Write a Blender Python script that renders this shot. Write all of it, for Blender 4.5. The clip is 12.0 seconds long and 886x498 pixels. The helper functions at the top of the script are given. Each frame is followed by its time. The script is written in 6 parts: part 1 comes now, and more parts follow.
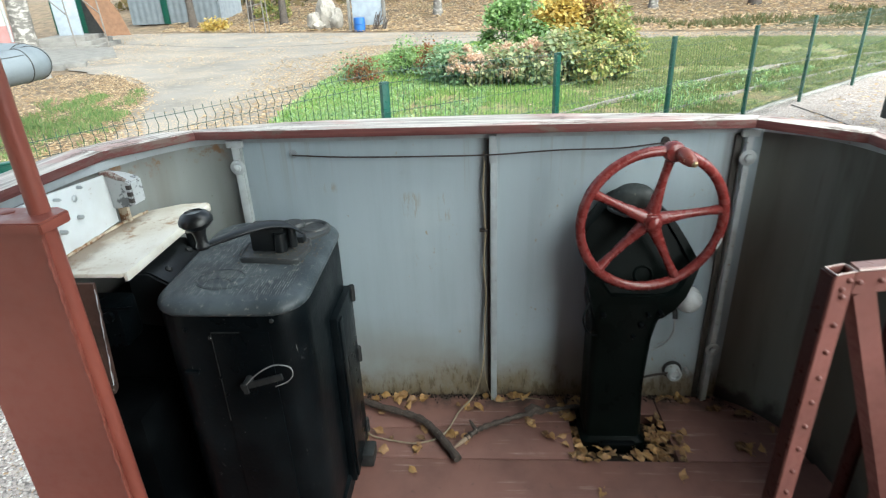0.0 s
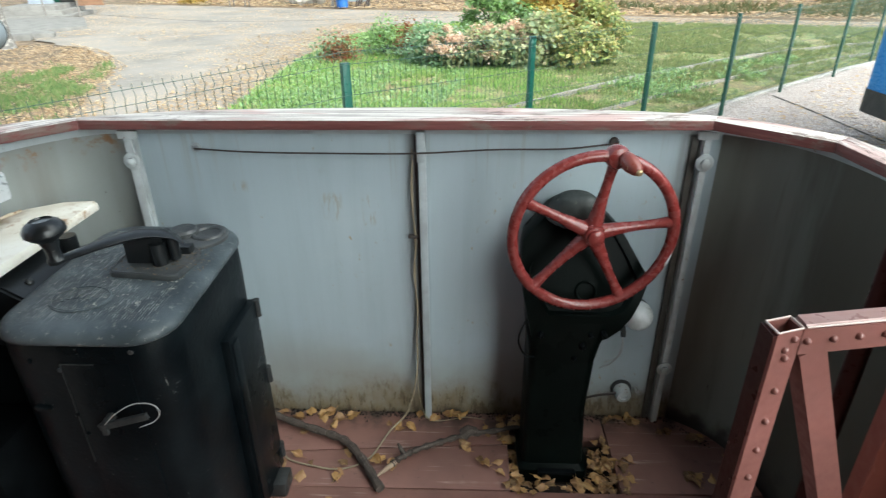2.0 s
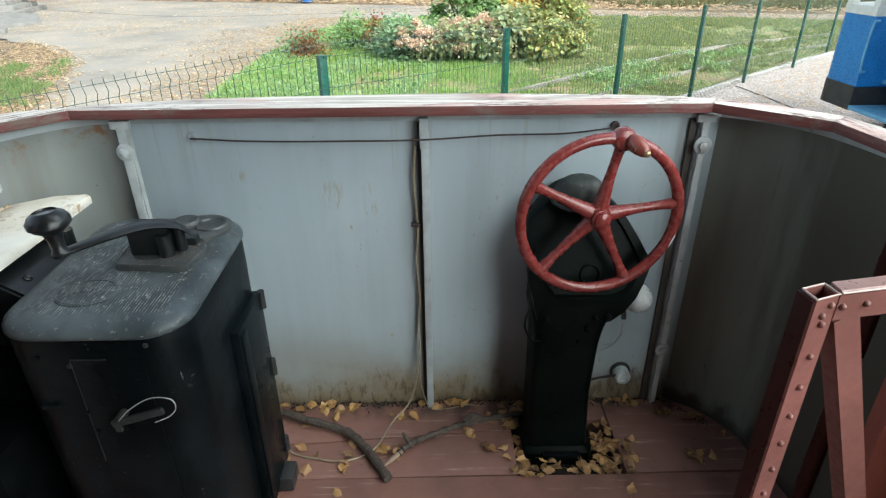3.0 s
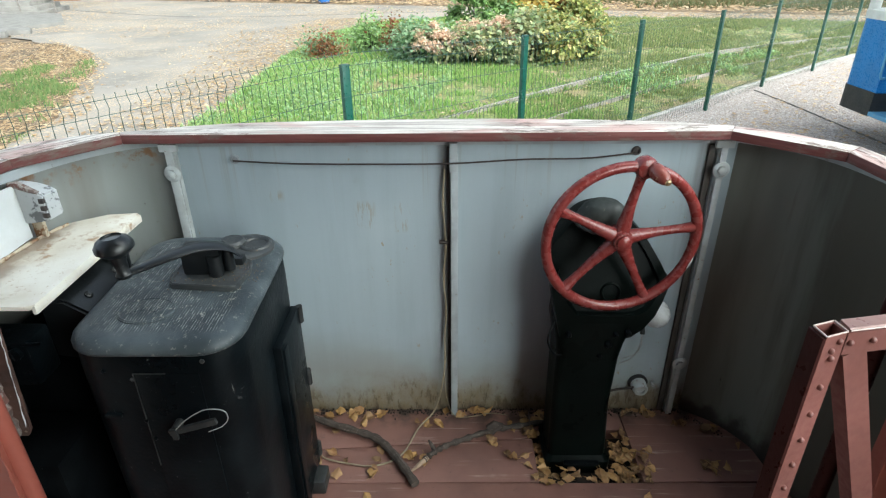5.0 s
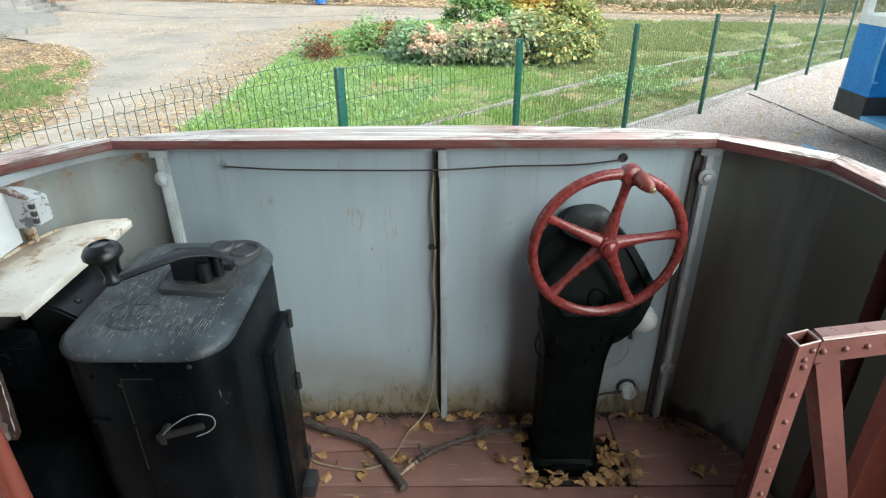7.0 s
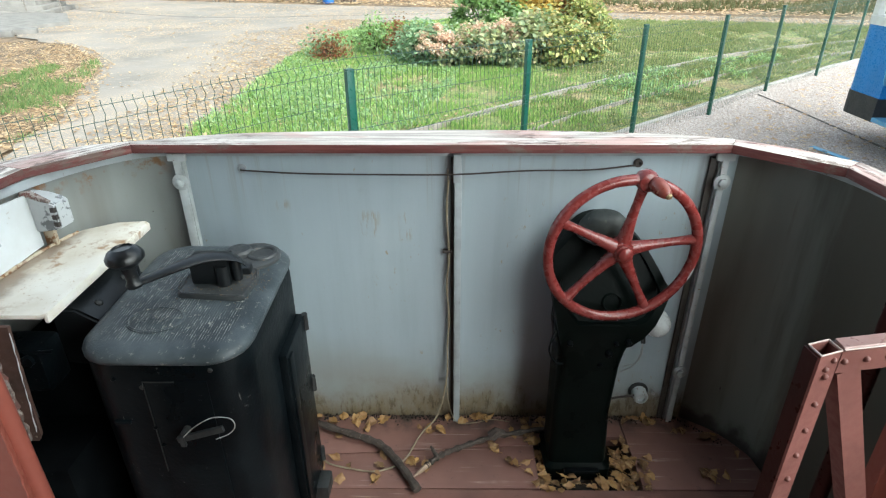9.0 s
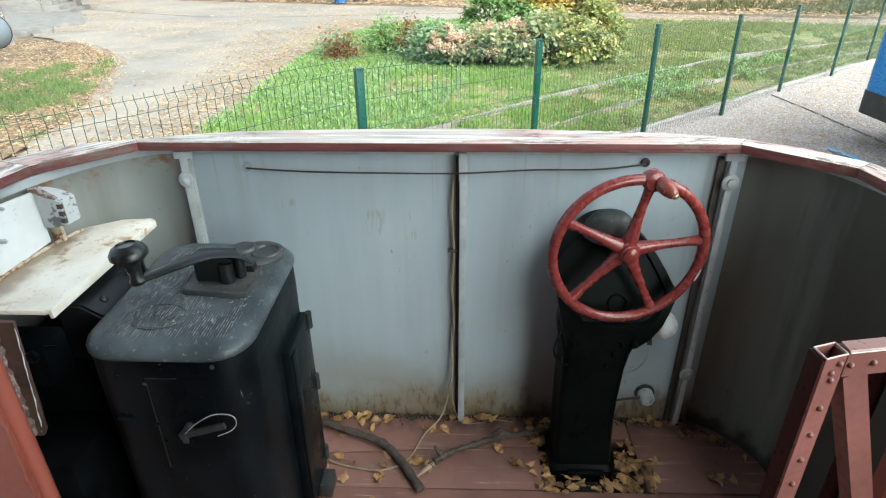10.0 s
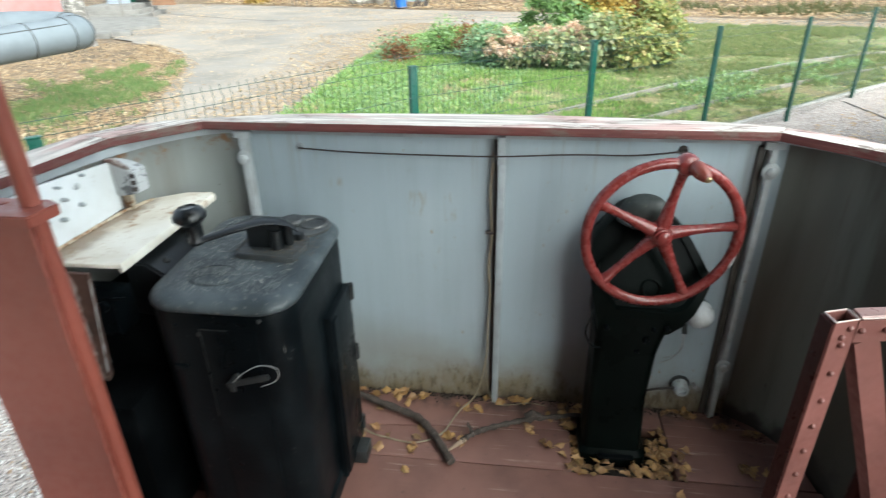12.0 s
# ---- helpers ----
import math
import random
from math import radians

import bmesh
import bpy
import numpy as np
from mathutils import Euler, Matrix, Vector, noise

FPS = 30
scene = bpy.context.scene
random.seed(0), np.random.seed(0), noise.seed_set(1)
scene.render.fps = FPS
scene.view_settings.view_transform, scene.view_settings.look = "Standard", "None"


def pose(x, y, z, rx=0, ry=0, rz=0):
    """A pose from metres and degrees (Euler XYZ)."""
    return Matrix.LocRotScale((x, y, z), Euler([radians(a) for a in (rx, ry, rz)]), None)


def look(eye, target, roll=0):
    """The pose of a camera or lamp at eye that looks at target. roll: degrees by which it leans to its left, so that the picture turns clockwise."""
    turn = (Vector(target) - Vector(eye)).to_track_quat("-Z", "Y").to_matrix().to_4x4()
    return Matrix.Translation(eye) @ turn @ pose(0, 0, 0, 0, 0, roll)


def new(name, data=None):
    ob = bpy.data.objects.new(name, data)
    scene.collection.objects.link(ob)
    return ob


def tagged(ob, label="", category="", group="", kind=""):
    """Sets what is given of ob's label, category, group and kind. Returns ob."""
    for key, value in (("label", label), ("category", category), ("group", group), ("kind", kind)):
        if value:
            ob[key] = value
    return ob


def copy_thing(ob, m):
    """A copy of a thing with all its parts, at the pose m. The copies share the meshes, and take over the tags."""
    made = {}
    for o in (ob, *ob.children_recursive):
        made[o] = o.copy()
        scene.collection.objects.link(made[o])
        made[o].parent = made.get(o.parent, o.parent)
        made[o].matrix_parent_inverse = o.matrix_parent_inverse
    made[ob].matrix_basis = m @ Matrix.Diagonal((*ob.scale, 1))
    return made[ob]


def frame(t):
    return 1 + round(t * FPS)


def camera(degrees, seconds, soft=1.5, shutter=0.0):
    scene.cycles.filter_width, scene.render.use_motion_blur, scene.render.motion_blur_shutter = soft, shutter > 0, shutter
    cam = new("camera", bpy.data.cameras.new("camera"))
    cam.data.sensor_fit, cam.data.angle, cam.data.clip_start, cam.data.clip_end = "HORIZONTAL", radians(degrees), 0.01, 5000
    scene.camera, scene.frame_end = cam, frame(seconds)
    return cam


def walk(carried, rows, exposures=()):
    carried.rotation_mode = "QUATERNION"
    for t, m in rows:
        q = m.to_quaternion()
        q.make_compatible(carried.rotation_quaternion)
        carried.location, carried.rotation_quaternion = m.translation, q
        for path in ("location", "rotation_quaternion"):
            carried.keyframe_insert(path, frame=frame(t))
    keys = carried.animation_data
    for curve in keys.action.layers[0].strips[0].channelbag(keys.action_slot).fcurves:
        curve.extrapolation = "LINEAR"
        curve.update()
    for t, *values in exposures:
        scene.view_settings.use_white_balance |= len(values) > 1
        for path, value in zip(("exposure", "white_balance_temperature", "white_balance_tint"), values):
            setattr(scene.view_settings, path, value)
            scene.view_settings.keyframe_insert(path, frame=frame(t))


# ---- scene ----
cam = camera(74.0, 12.0, soft=1.2, shutter=0.4)
PATH = [
    (0, (-0.035, -1.742, 1.414), (-0.167, 0.071, 0.579), -2.3),
    (0.5, (-0.052, -1.58, 1.411), (-0.253, 0.219, 0.561), -2.3),
    (1, (-0.007, -1.554, 1.406), (-0.281, 0.232, 0.549), -2.3),
    (1.5, (0.09, -1.534, 1.402), (-0.173, 0.244, 0.523), -1.9),
    (2, (0.124, -1.522, 1.397), (0.046, 0.267, 0.505), -0.6),
    (2.5, (0.084, -1.517, 1.387), (0.097, 0.27, 0.489), -0.2),
    (3, (0.029, -1.53, 1.375), (0.053, 0.252, 0.469), -0.5),
    (5, (-0.013, -1.578, 1.461), (-0.033, 0.203, 0.551), -0.6),
    (5.5, (-0.017, -1.573, 1.453), (-0.031, 0.206, 0.54), -0.5),
    (6, (0.007, -1.576, 1.471), (-0.005, 0.205, 0.56), -0.4),
    (6.5, (0.016, -1.583, 1.475), (0.005, 0.198, 0.566), -0.3),
    (7, (0.01, -1.585, 1.478), (0.001, 0.198, 0.572), -0.3),
    (9, (-0.016, -1.587, 1.494), (-0.044, 0.195, 0.586), -0.3),
    (9.5, (-0.001, -1.59, 1.499), (-0.046, 0.192, 0.592), -0.3),
    (10, (0.0, -1.582, 1.489), (-0.063, 0.199, 0.581), -0.4),
    (10.5, (-0.024, -1.587, 1.487), (-0.1, 0.194, 0.58), -0.4),
    (11, (-0.03, -1.568, 1.458), (-0.111, 0.213, 0.552), -0.3),
    (11.5, (0.049, -1.569, 1.475), (-0.042, 0.209, 0.564), -0.4),
    (11.8, (0.061, -1.616, 1.453), (-0.078, 0.164, 0.552), -0.7),
    (12, (0.048, -1.674, 1.454), (-0.19, 0.1, 0.562), -0.9),
]
walk(cam, [(t, look(eye, target, roll)) for t, eye, target, roll in PATH], [(0.0, 1.24, 6200, 0), (0.4, 1.38, 6200, 0), (1.2, 1.42, 6200, 0), (2.0, 1.25, 6200, 0), (3.2, 1.2, 6200, 0), (5.0, 1.24, 6200, 0), (7.2, 1.25, 6200, 0), (9.0, 1.31, 6200, 0), (11.0, 1.33, 6200, 0), (11.8, 1.27, 6200, 0), (12.0, 1.31, 6200, 0)])

# ---- world, sun, exposure ----
world = bpy.data.worlds.new("overcast")
scene.world = world
world.use_nodes = True
wn = world.node_tree
sky = wn.nodes.new("ShaderNodeTexSky")
sky.sky_type = "NISHITA"
sky.sun_disc = False
sky.sun_elevation = radians(38)
sky.sun_rotation = radians(130)
sky.dust_density = 1.0
sky.air_density = 1.0
hsv = wn.nodes.new("ShaderNodeHueSaturation")
hsv.inputs["Saturation"].default_value = 0.45
wn.links.new(sky.outputs[0], hsv.inputs["Color"])
wn.links.new(hsv.outputs[0], wn.nodes["Background"].inputs[0])
wn.nodes["Background"].inputs[1].default_value = 0.15

sun_data = bpy.data.lights.new("sun", "SUN")
sun_data.energy, sun_data.angle, sun_data.color = 4.45, radians(85), (1.0, 0.98, 0.95)
sun = new("sun", sun_data)
sun.matrix_world = look((8.6, -7.6, 9.0), (0, 0, 0))

# ---- helpers for nodes and meshes ----


class Nodes:
    """A material with a principled shader and short calls for its nodes."""

    def __init__(self, name, rough=0.6, metal=0.0, spec=0.5):
        self.m = bpy.data.materials.new(name)
        self.m.use_nodes = True
        self.t = self.m.node_tree
        self.b = self.t.nodes["Principled BSDF"]
        self.b.inputs["Roughness"].default_value = rough
        self.b.inputs["Metallic"].default_value = metal
        self.b.inputs["Specular IOR Level"].default_value = spec
        self.pos = self.t.nodes.new("ShaderNodeNewGeometry").outputs["Position"]

    def link(self, a, b):
        self.t.links.new(a, b)

    def vec(self, scale):
        n = self.t.nodes.new("ShaderNodeMapping")
        n.inputs["Scale"].default_value = scale
        self.link(self.pos, n.inputs["Vector"])
        return n.outputs[0]

    def noise(self, scale, detail=4, rough=0.55, stretch=None, dist=0.0):
        n = self.t.nodes.new("ShaderNodeTexNoise")
        n.inputs["Scale"].default_value = scale
        n.inputs["Detail"].default_value = detail
        n.inputs["Roughness"].default_value = rough
        n.inputs["Distortion"].default_value = dist
        self.link(self.vec(stretch) if stretch else self.pos, n.inputs["Vector"])
        return n.outputs["Fac"]

    def ramp(self, fac, lo, hi, a=0.0, b=1.0):
        n = self.t.nodes.new("ShaderNodeMapRange")
        n.interpolation_type = "SMOOTHSTEP"
        for i, v in zip(("From Min", "From Max", "To Min", "To Max"), (lo, hi, a, b)):
            n.inputs[i].default_value = v
        self.link(fac, n.inputs["Value"])
        return n.outputs[0]

    def axis(self, i):
        n = self.t.nodes.new("ShaderNodeSeparateXYZ")
        self.link(self.pos, n.inputs[0])
        return n.outputs[i]

    def math(self, op, a, b):
        n = self.t.nodes.new("ShaderNodeMath")
        n.operation = op
        for i, v in enumerate((a, b)):
            if isinstance(v, (int, float)):
                n.inputs[i].default_value = v
            else:
                self.link(v, n.inputs[i])
        return n.outputs[0]

    def mix(self, fac, a, b):
        n = self.t.nodes.new("ShaderNodeMix")
        n.data_type = "RGBA"
        for i, v in ((0, fac), (6, a), (7, b)):
            if isinstance(v, (int, float)):
                n.inputs[i].default_value = v
            elif isinstance(v, tuple):
                n.inputs[i].default_value = (*v, 1)
            else:
                self.link(v, n.inputs[i])
        return n.outputs[2]

    def color(self, c):
        if isinstance(c, tuple):
            self.b.inputs["Base Color"].default_value = (*c, 1)
        else:
            self.link(c, self.b.inputs["Base Color"])
        return self

    def rough(self, fac):
        self.link(fac, self.b.inputs["Roughness"])
        return self

    def bump(self, fac, strength=0.3, dist=0.002):
        n = self.t.nodes.new("ShaderNodeBump")
        n.inputs["Strength"].default_value = strength
        n.inputs["Distance"].default_value = dist
        self.link(fac, n.inputs["Height"])
        self.link(n.outputs[0], self.b.inputs["Normal"])
        return self

    def rand(self):
        return self.t.nodes.new("ShaderNodeObjectInfo").outputs["Random"]

    def island(self):
        return self.t.nodes.new("ShaderNodeNewGeometry").outputs["Random Per Island"]


def painted(name, base, dark, worn, rough=0.5, wear=0.66, scale=9.0, bump=0.25, metal=0.0, grain=60.0):
    """Old paint: two tones, chips of another colour and a fine relief."""
    n = Nodes(name, rough, metal)
    big = n.noise(scale, 5)
    fine = n.noise(grain, 4)
    c = n.mix(n.ramp(big, 0.35, 0.7), base, dark)
    chips = n.math("MULTIPLY", n.ramp(n.noise(scale * 4, 6, 0.7), wear, wear + 0.05), n.ramp(big, 0.3, 0.55))
    c = n.mix(chips, c, worn)
    n.color(c)
    n.rough(n.ramp(fine, 0.3, 0.7, rough - 0.1, rough + 0.15))
    return n.bump(n.math("ADD", fine, n.math("MULTIPLY", big, 0.5)), bump, 0.0015).m


def obj(name, bm, material, smooth=38.0):
    me = bpy.data.meshes.new(name)
    bmesh.ops.recalc_face_normals(bm, faces=bm.faces)
    bm.to_mesh(me)
    bm.free()
    me.polygons.foreach_set("use_smooth", [True] * len(me.polygons))
    me.set_sharp_from_angle(angle=radians(smooth))
    if material:
        me.materials.append(material)
    return new(name, me)


def thing(name, loc, label, category, group="", kind=""):
    e = new(name)
    e.location = loc
    e.empty_display_size = 0.05
    return tagged(e, label, category, group, kind)


def adopt(ob, parent):
    """Parent ob, which is built in world coordinates."""
    ob.parent = parent
    if parent.parent is None:
        ob.matrix_parent_inverse = Matrix.Translation(-parent.location)
    return ob


def part(name, bm, material, parent, label="", smooth=38.0):
    ob = adopt(obj(name, bm, material, smooth), parent)
    return tagged(ob, label) if label else ob


def box(bm, x0, x1, y0, y1, z0, z1, bev=0.0, m=None, seg=2):
    r = bmesh.ops.create_cube(bm, size=1.0)
    for v in r["verts"]:
        v.co = Vector((x0 + (v.co.x + 0.5) * (x1 - x0), y0 + (v.co.y + 0.5) * (y1 - y0), z0 + (v.co.z + 0.5) * (z1 - z0)))
    vs = r["verts"]
    if bev:
        es = list({e for v in vs for e in v.link_edges})
        out = bmesh.ops.bevel(bm, geom=es, offset=bev, segments=seg, affect="EDGES", profile=0.6)
        vs = list({v for f in out["faces"] for v in f.verts} | {v for v in vs if v.is_valid})
    if m:
        bmesh.ops.transform(bm, matrix=m, verts=vs)
    return bm


def loft(bm, rings, cap=True, closed=True):
    vv = [[bm.verts.new(p) for p in r] for r in rings]
    n = len(vv[0])
    for a, b in zip(vv, vv[1:]):
        for i in range(n if closed else n - 1):
            j = (i + 1) % n
            bm.faces.new((a[i], a[j], b[j], b[i]))
    if cap:
        bm.faces.new(vv[0][::-1])
        bm.faces.new(vv[-1])
    return bm


def sweep(bm, pts, r, seg=8, cap=True):
    """A tube along points; r is one radius or one for each point."""
    pts = [Vector(p) for p in pts]
    rs = r if isinstance(r, (list, tuple)) else [r] * len(pts)
    rings, side = [], None
    for i, p in enumerate(pts):
        d = (pts[min(i + 1, len(pts) - 1)] - pts[max(i - 1, 0)]).normalized()
        if side is None:
            side = d.orthogonal().normalized()
        side = (side - d * side.dot(d)).normalized()
        up = d.cross(side)
        rings.append([p + rs[i] * (math.cos(2 * math.pi * k / seg) * side + math.sin(2 * math.pi * k / seg) * up) for k in range(seg)])
    return loft(bm, rings, cap)


def curve(pts, n=8):
    """Catmull-Rom through points."""
    ps = [Vector(p) for p in pts]
    ps = [2 * ps[0] - ps[1]] + ps + [2 * ps[-1] - ps[-2]]
    out = []
    for a, b, c, d in zip(ps, ps[1:], ps[2:], ps[3:]):
        for k in range(n):
            t = k / n
            out.append(0.5 * (2 * b + (c - a) * t + (2 * a - 5 * b + 4 * c - d) * t * t + (3 * b - a - 3 * c + d) * t ** 3))
    return out + [ps[-2]]


def lathe(bm, prof, m=Matrix(), seg=20):
    """Radius and height pairs turned round z, then posed by m."""
    rings = [[m @ Vector((r * math.cos(2 * math.pi * k / seg), r * math.sin(2 * math.pi * k / seg), z)) for k in range(seg)] for r, z in prof]
    return loft(bm, rings)


def ring(bm, m, R, r, seg=48, sub=10, wob=0.0):
    vv = []
    for i in range(seg):
        a = 2 * math.pi * i / seg
        rr = r * (1 + wob * math.sin(5 * a + 1))
        vv.append([bm.verts.new(m @ Vector(((R + rr * math.cos(b)) * math.cos(a), (R + rr * math.cos(b)) * math.sin(a), rr * math.sin(b)))) for b in (2 * math.pi * k / sub for k in range(sub))])
    for i in range(seg):
        for k in range(sub):
            bm.faces.new((vv[i][k], vv[(i + 1) % seg][k], vv[(i + 1) % seg][(k + 1) % sub], vv[i][(k + 1) % sub]))
    return bm


def rrect(x0, x1, y0, y1, r, n=5):
    out = []
    for cx, cy, a0 in ((x1 - r, y0 + r, -90), (x1 - r, y1 - r, 0), (x0 + r, y1 - r, 90), (x0 + r, y0 + r, 180)):
        out += [(cx + r * math.cos(radians(a0 + 90 * k / n)), cy + r * math.sin(radians(a0 + 90 * k / n))) for k in range(n + 1)]
    return out


def prism(bm, poly, z0, z1, bev=0.0):
    lo = [bm.verts.new((x, y, z0)) for x, y in poly]
    hi = [bm.verts.new((x, y, z1)) for x, y in poly]
    n = len(poly)
    fs = [bm.faces.new(lo[::-1]), bm.faces.new(hi)]
    fs += [bm.faces.new((lo[i], lo[(i + 1) % n], hi[(i + 1) % n], hi[i])) for i in range(n)]
    if bev:
        es = list({e for f in fs[:2] for e in f.edges})
        bmesh.ops.bevel(bm, geom=es, offset=bev, segments=2, affect="EDGES", profile=0.6)
    return bm


def rod(bm, p, q, r, seg=10, r2=None):
    return sweep(bm, [p, q], [r, r2 if r2 is not None else r], seg)


def strip(bm, plan, thick, z0, z1):
    """A wall that follows a plan line; thick is added to the left of the way."""
    ps = [Vector((x, y)) for x, y in plan]
    out = []
    for i, p in enumerate(ps):
        d = (ps[min(i + 1, len(ps) - 1)] - ps[max(i - 1, 0)]).normalized()
        out.append(p + thick * Vector((-d.y, d.x)))
    rings = [[Vector((*p, z0)), Vector((*q, z0)), Vector((*q, z1)), Vector((*p, z1))] for p, q in zip(ps, out)]
    return loft(bm, rings)


def bar(bm, p, q, w, d, side=(0, -1, 0)):
    """A flat or square bar from p to q, w wide across side, d deep along side."""
    p, q, s = Vector(p), Vector(q), Vector(side).normalized()
    u = (q - p).normalized()
    a = u.cross(s).normalized() * w / 2
    b = s * d / 2
    return loft(bm, [[e + a + b, e - a + b, e - a - b, e + a - b] for e in (p, q)])


def sheet(bm, poly, z, rough_edge=0.0, step=0.6, seed=0):
    """A flat polygon with an uneven edge."""
    rng = random.Random(seed)
    pts = []
    for (x0, y0), (x1, y1) in zip(poly, poly[1:] + poly[:1]):
        n = max(1, int(math.hypot(x1 - x0, y1 - y0) / step))
        for k in range(n):
            t = k / n
            pts.append((x0 + (x1 - x0) * t + rng.uniform(-1, 1) * rough_edge, y0 + (y1 - y0) * t + rng.uniform(-1, 1) * rough_edge, z))
    f = bm.faces.new([bm.verts.new(p) for p in pts])
    bmesh.ops.triangulate(bm, faces=[f])
    return bm


def inside(x, y, poly):
    c = False
    for (x0, y0), (x1, y1) in zip(poly, poly[1:] + poly[:1]):
        if (y0 > y) != (y1 > y) and x < (x1 - x0) * (y - y0) / (y1 - y0) + x0:
            c = not c
    return c


# ---- materials ----
n = Nodes("grey_panel_paint", 0.42)
streak = n.noise(1.0, 5, 0.6, (14, 14, 1.0))
blot = n.noise(3.0, 5)
c = n.mix(n.ramp(streak, 0.4, 0.72), (0.36, 0.43, 0.470), (0.33, 0.395, 0.43))
c = n.mix(n.ramp(blot, 0.5, 0.75, 0, 0.5), c, (0.41, 0.475, 0.50))
z = n.axis(2)
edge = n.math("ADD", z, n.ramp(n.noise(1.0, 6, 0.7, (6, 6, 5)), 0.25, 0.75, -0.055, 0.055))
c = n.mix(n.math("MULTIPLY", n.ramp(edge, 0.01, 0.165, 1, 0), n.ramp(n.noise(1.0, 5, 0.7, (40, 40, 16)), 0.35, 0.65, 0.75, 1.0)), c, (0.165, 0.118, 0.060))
# broad brown tint up the lower dash: rust, with shade painted in
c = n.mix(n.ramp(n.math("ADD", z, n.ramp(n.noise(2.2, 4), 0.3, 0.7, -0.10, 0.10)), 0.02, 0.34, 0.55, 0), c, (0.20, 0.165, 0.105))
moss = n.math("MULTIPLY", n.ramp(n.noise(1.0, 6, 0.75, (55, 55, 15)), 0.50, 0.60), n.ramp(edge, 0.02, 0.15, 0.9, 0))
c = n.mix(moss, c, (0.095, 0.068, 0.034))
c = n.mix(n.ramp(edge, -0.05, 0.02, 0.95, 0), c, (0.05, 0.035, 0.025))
chip = n.math("MULTIPLY", n.ramp(n.noise(1.0, 6, 0.7, (60, 60, 34)), 0.62, 0.67), n.ramp(n.noise(3.4, 3), 0.50, 0.60))
c = n.mix(n.math("MULTIPLY", chip, 0.8), c, (0.30, 0.23, 0.125))
drip = n.math("MULTIPLY", n.ramp(n.noise(1.0, 4, 0.6, (42, 42, 0.9)), 0.56, 0.68), n.ramp(z, 0.70, 0.97, 0, 0.35))
c = n.mix(drip, c, (0.27, 0.25, 0.20))
top_rust = n.math("MULTIPLY", n.ramp(n.math("ADD", z, n.ramp(streak, 0.3, 0.7, -0.1, 0.1)), 0.86, 0.97), n.ramp(n.noise(5.0, 4), 0.66, 0.80))
c = n.mix(top_rust, c, (0.24, 0.22, 0.18))
xx = n.axis(0)
speck = n.noise(1.0, 6, 0.75, (90, 90, 14))
for x0, zlo, zhi, width in ((-0.262, 0.70, 0.805, 0.040), (-0.148, 0.69, 0.80, 0.034), (-0.52, 0.79, 0.84, 0.030)):
    spot = n.math("MULTIPLY", n.ramp(xx, x0 - width, x0 - width * 0.3), n.ramp(xx, x0 + width * 0.3, x0 + width, 1, 0))
    spot = n.math("MULTIPLY", spot, n.math("MULTIPLY", n.ramp(z, zlo, zlo + 0.03), n.ramp(z, zhi - 0.02, zhi, 1, 0)))
    c = n.mix(n.math("MULTIPLY", spot, n.ramp(speck, 0.50, 0.60, 0, 0.55)), c, (0.28, 0.22, 0.125))
# dark bands by two ribs: rib shade and dirt painted into the colour
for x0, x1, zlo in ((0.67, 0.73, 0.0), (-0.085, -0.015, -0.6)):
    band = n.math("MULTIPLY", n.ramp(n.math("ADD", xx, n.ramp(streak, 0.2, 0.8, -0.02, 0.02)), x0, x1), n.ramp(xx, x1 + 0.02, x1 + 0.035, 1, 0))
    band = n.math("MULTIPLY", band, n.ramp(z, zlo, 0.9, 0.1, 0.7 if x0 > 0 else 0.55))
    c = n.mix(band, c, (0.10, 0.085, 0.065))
fine = n.noise(90, 3)
PANEL = n.color(c).rough(n.ramp(blot, 0.3, 0.7, 0.34, 0.55)).bump(n.math("ADD", n.math("MULTIPLY", fine, 0.4), n.math("MULTIPLY", blot, 2.0)), 0.12, 0.004).m

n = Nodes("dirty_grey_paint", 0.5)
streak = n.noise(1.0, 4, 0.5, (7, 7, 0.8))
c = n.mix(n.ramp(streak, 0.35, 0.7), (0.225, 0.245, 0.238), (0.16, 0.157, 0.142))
c = n.mix(n.math("MULTIPLY", n.ramp(n.noise(13, 6, 0.7), 0.50, 0.62), n.ramp(n.math("ADD", n.axis(2), n.ramp(n.noise(1.0, 4, 0.6, (16, 16, 1.0)), 0.3, 0.75, -0.05, 0.10)), 0.90, 1.0)), c, (0.19, 0.10, 0.045))
c = n.mix(n.math("MULTIPLY", n.ramp(n.noise(1.0, 5, 0.65, (22, 22, 1.6)), 0.60, 0.72), n.ramp(n.axis(2), 0.3, 0.95, 0.1, 0.5)), c, (0.15, 0.11, 0.07))
c = n.mix(n.math("MULTIPLY", n.ramp(n.noise(45, 5, 0.75), 0.68, 0.72), 0.8), c, (0.05, 0.04, 0.03))
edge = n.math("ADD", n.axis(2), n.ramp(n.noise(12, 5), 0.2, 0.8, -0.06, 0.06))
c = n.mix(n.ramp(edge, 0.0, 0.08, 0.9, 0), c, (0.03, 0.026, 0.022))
DIRTY = n.color(c).bump(n.noise(40, 4), 0.15, 0.003).m

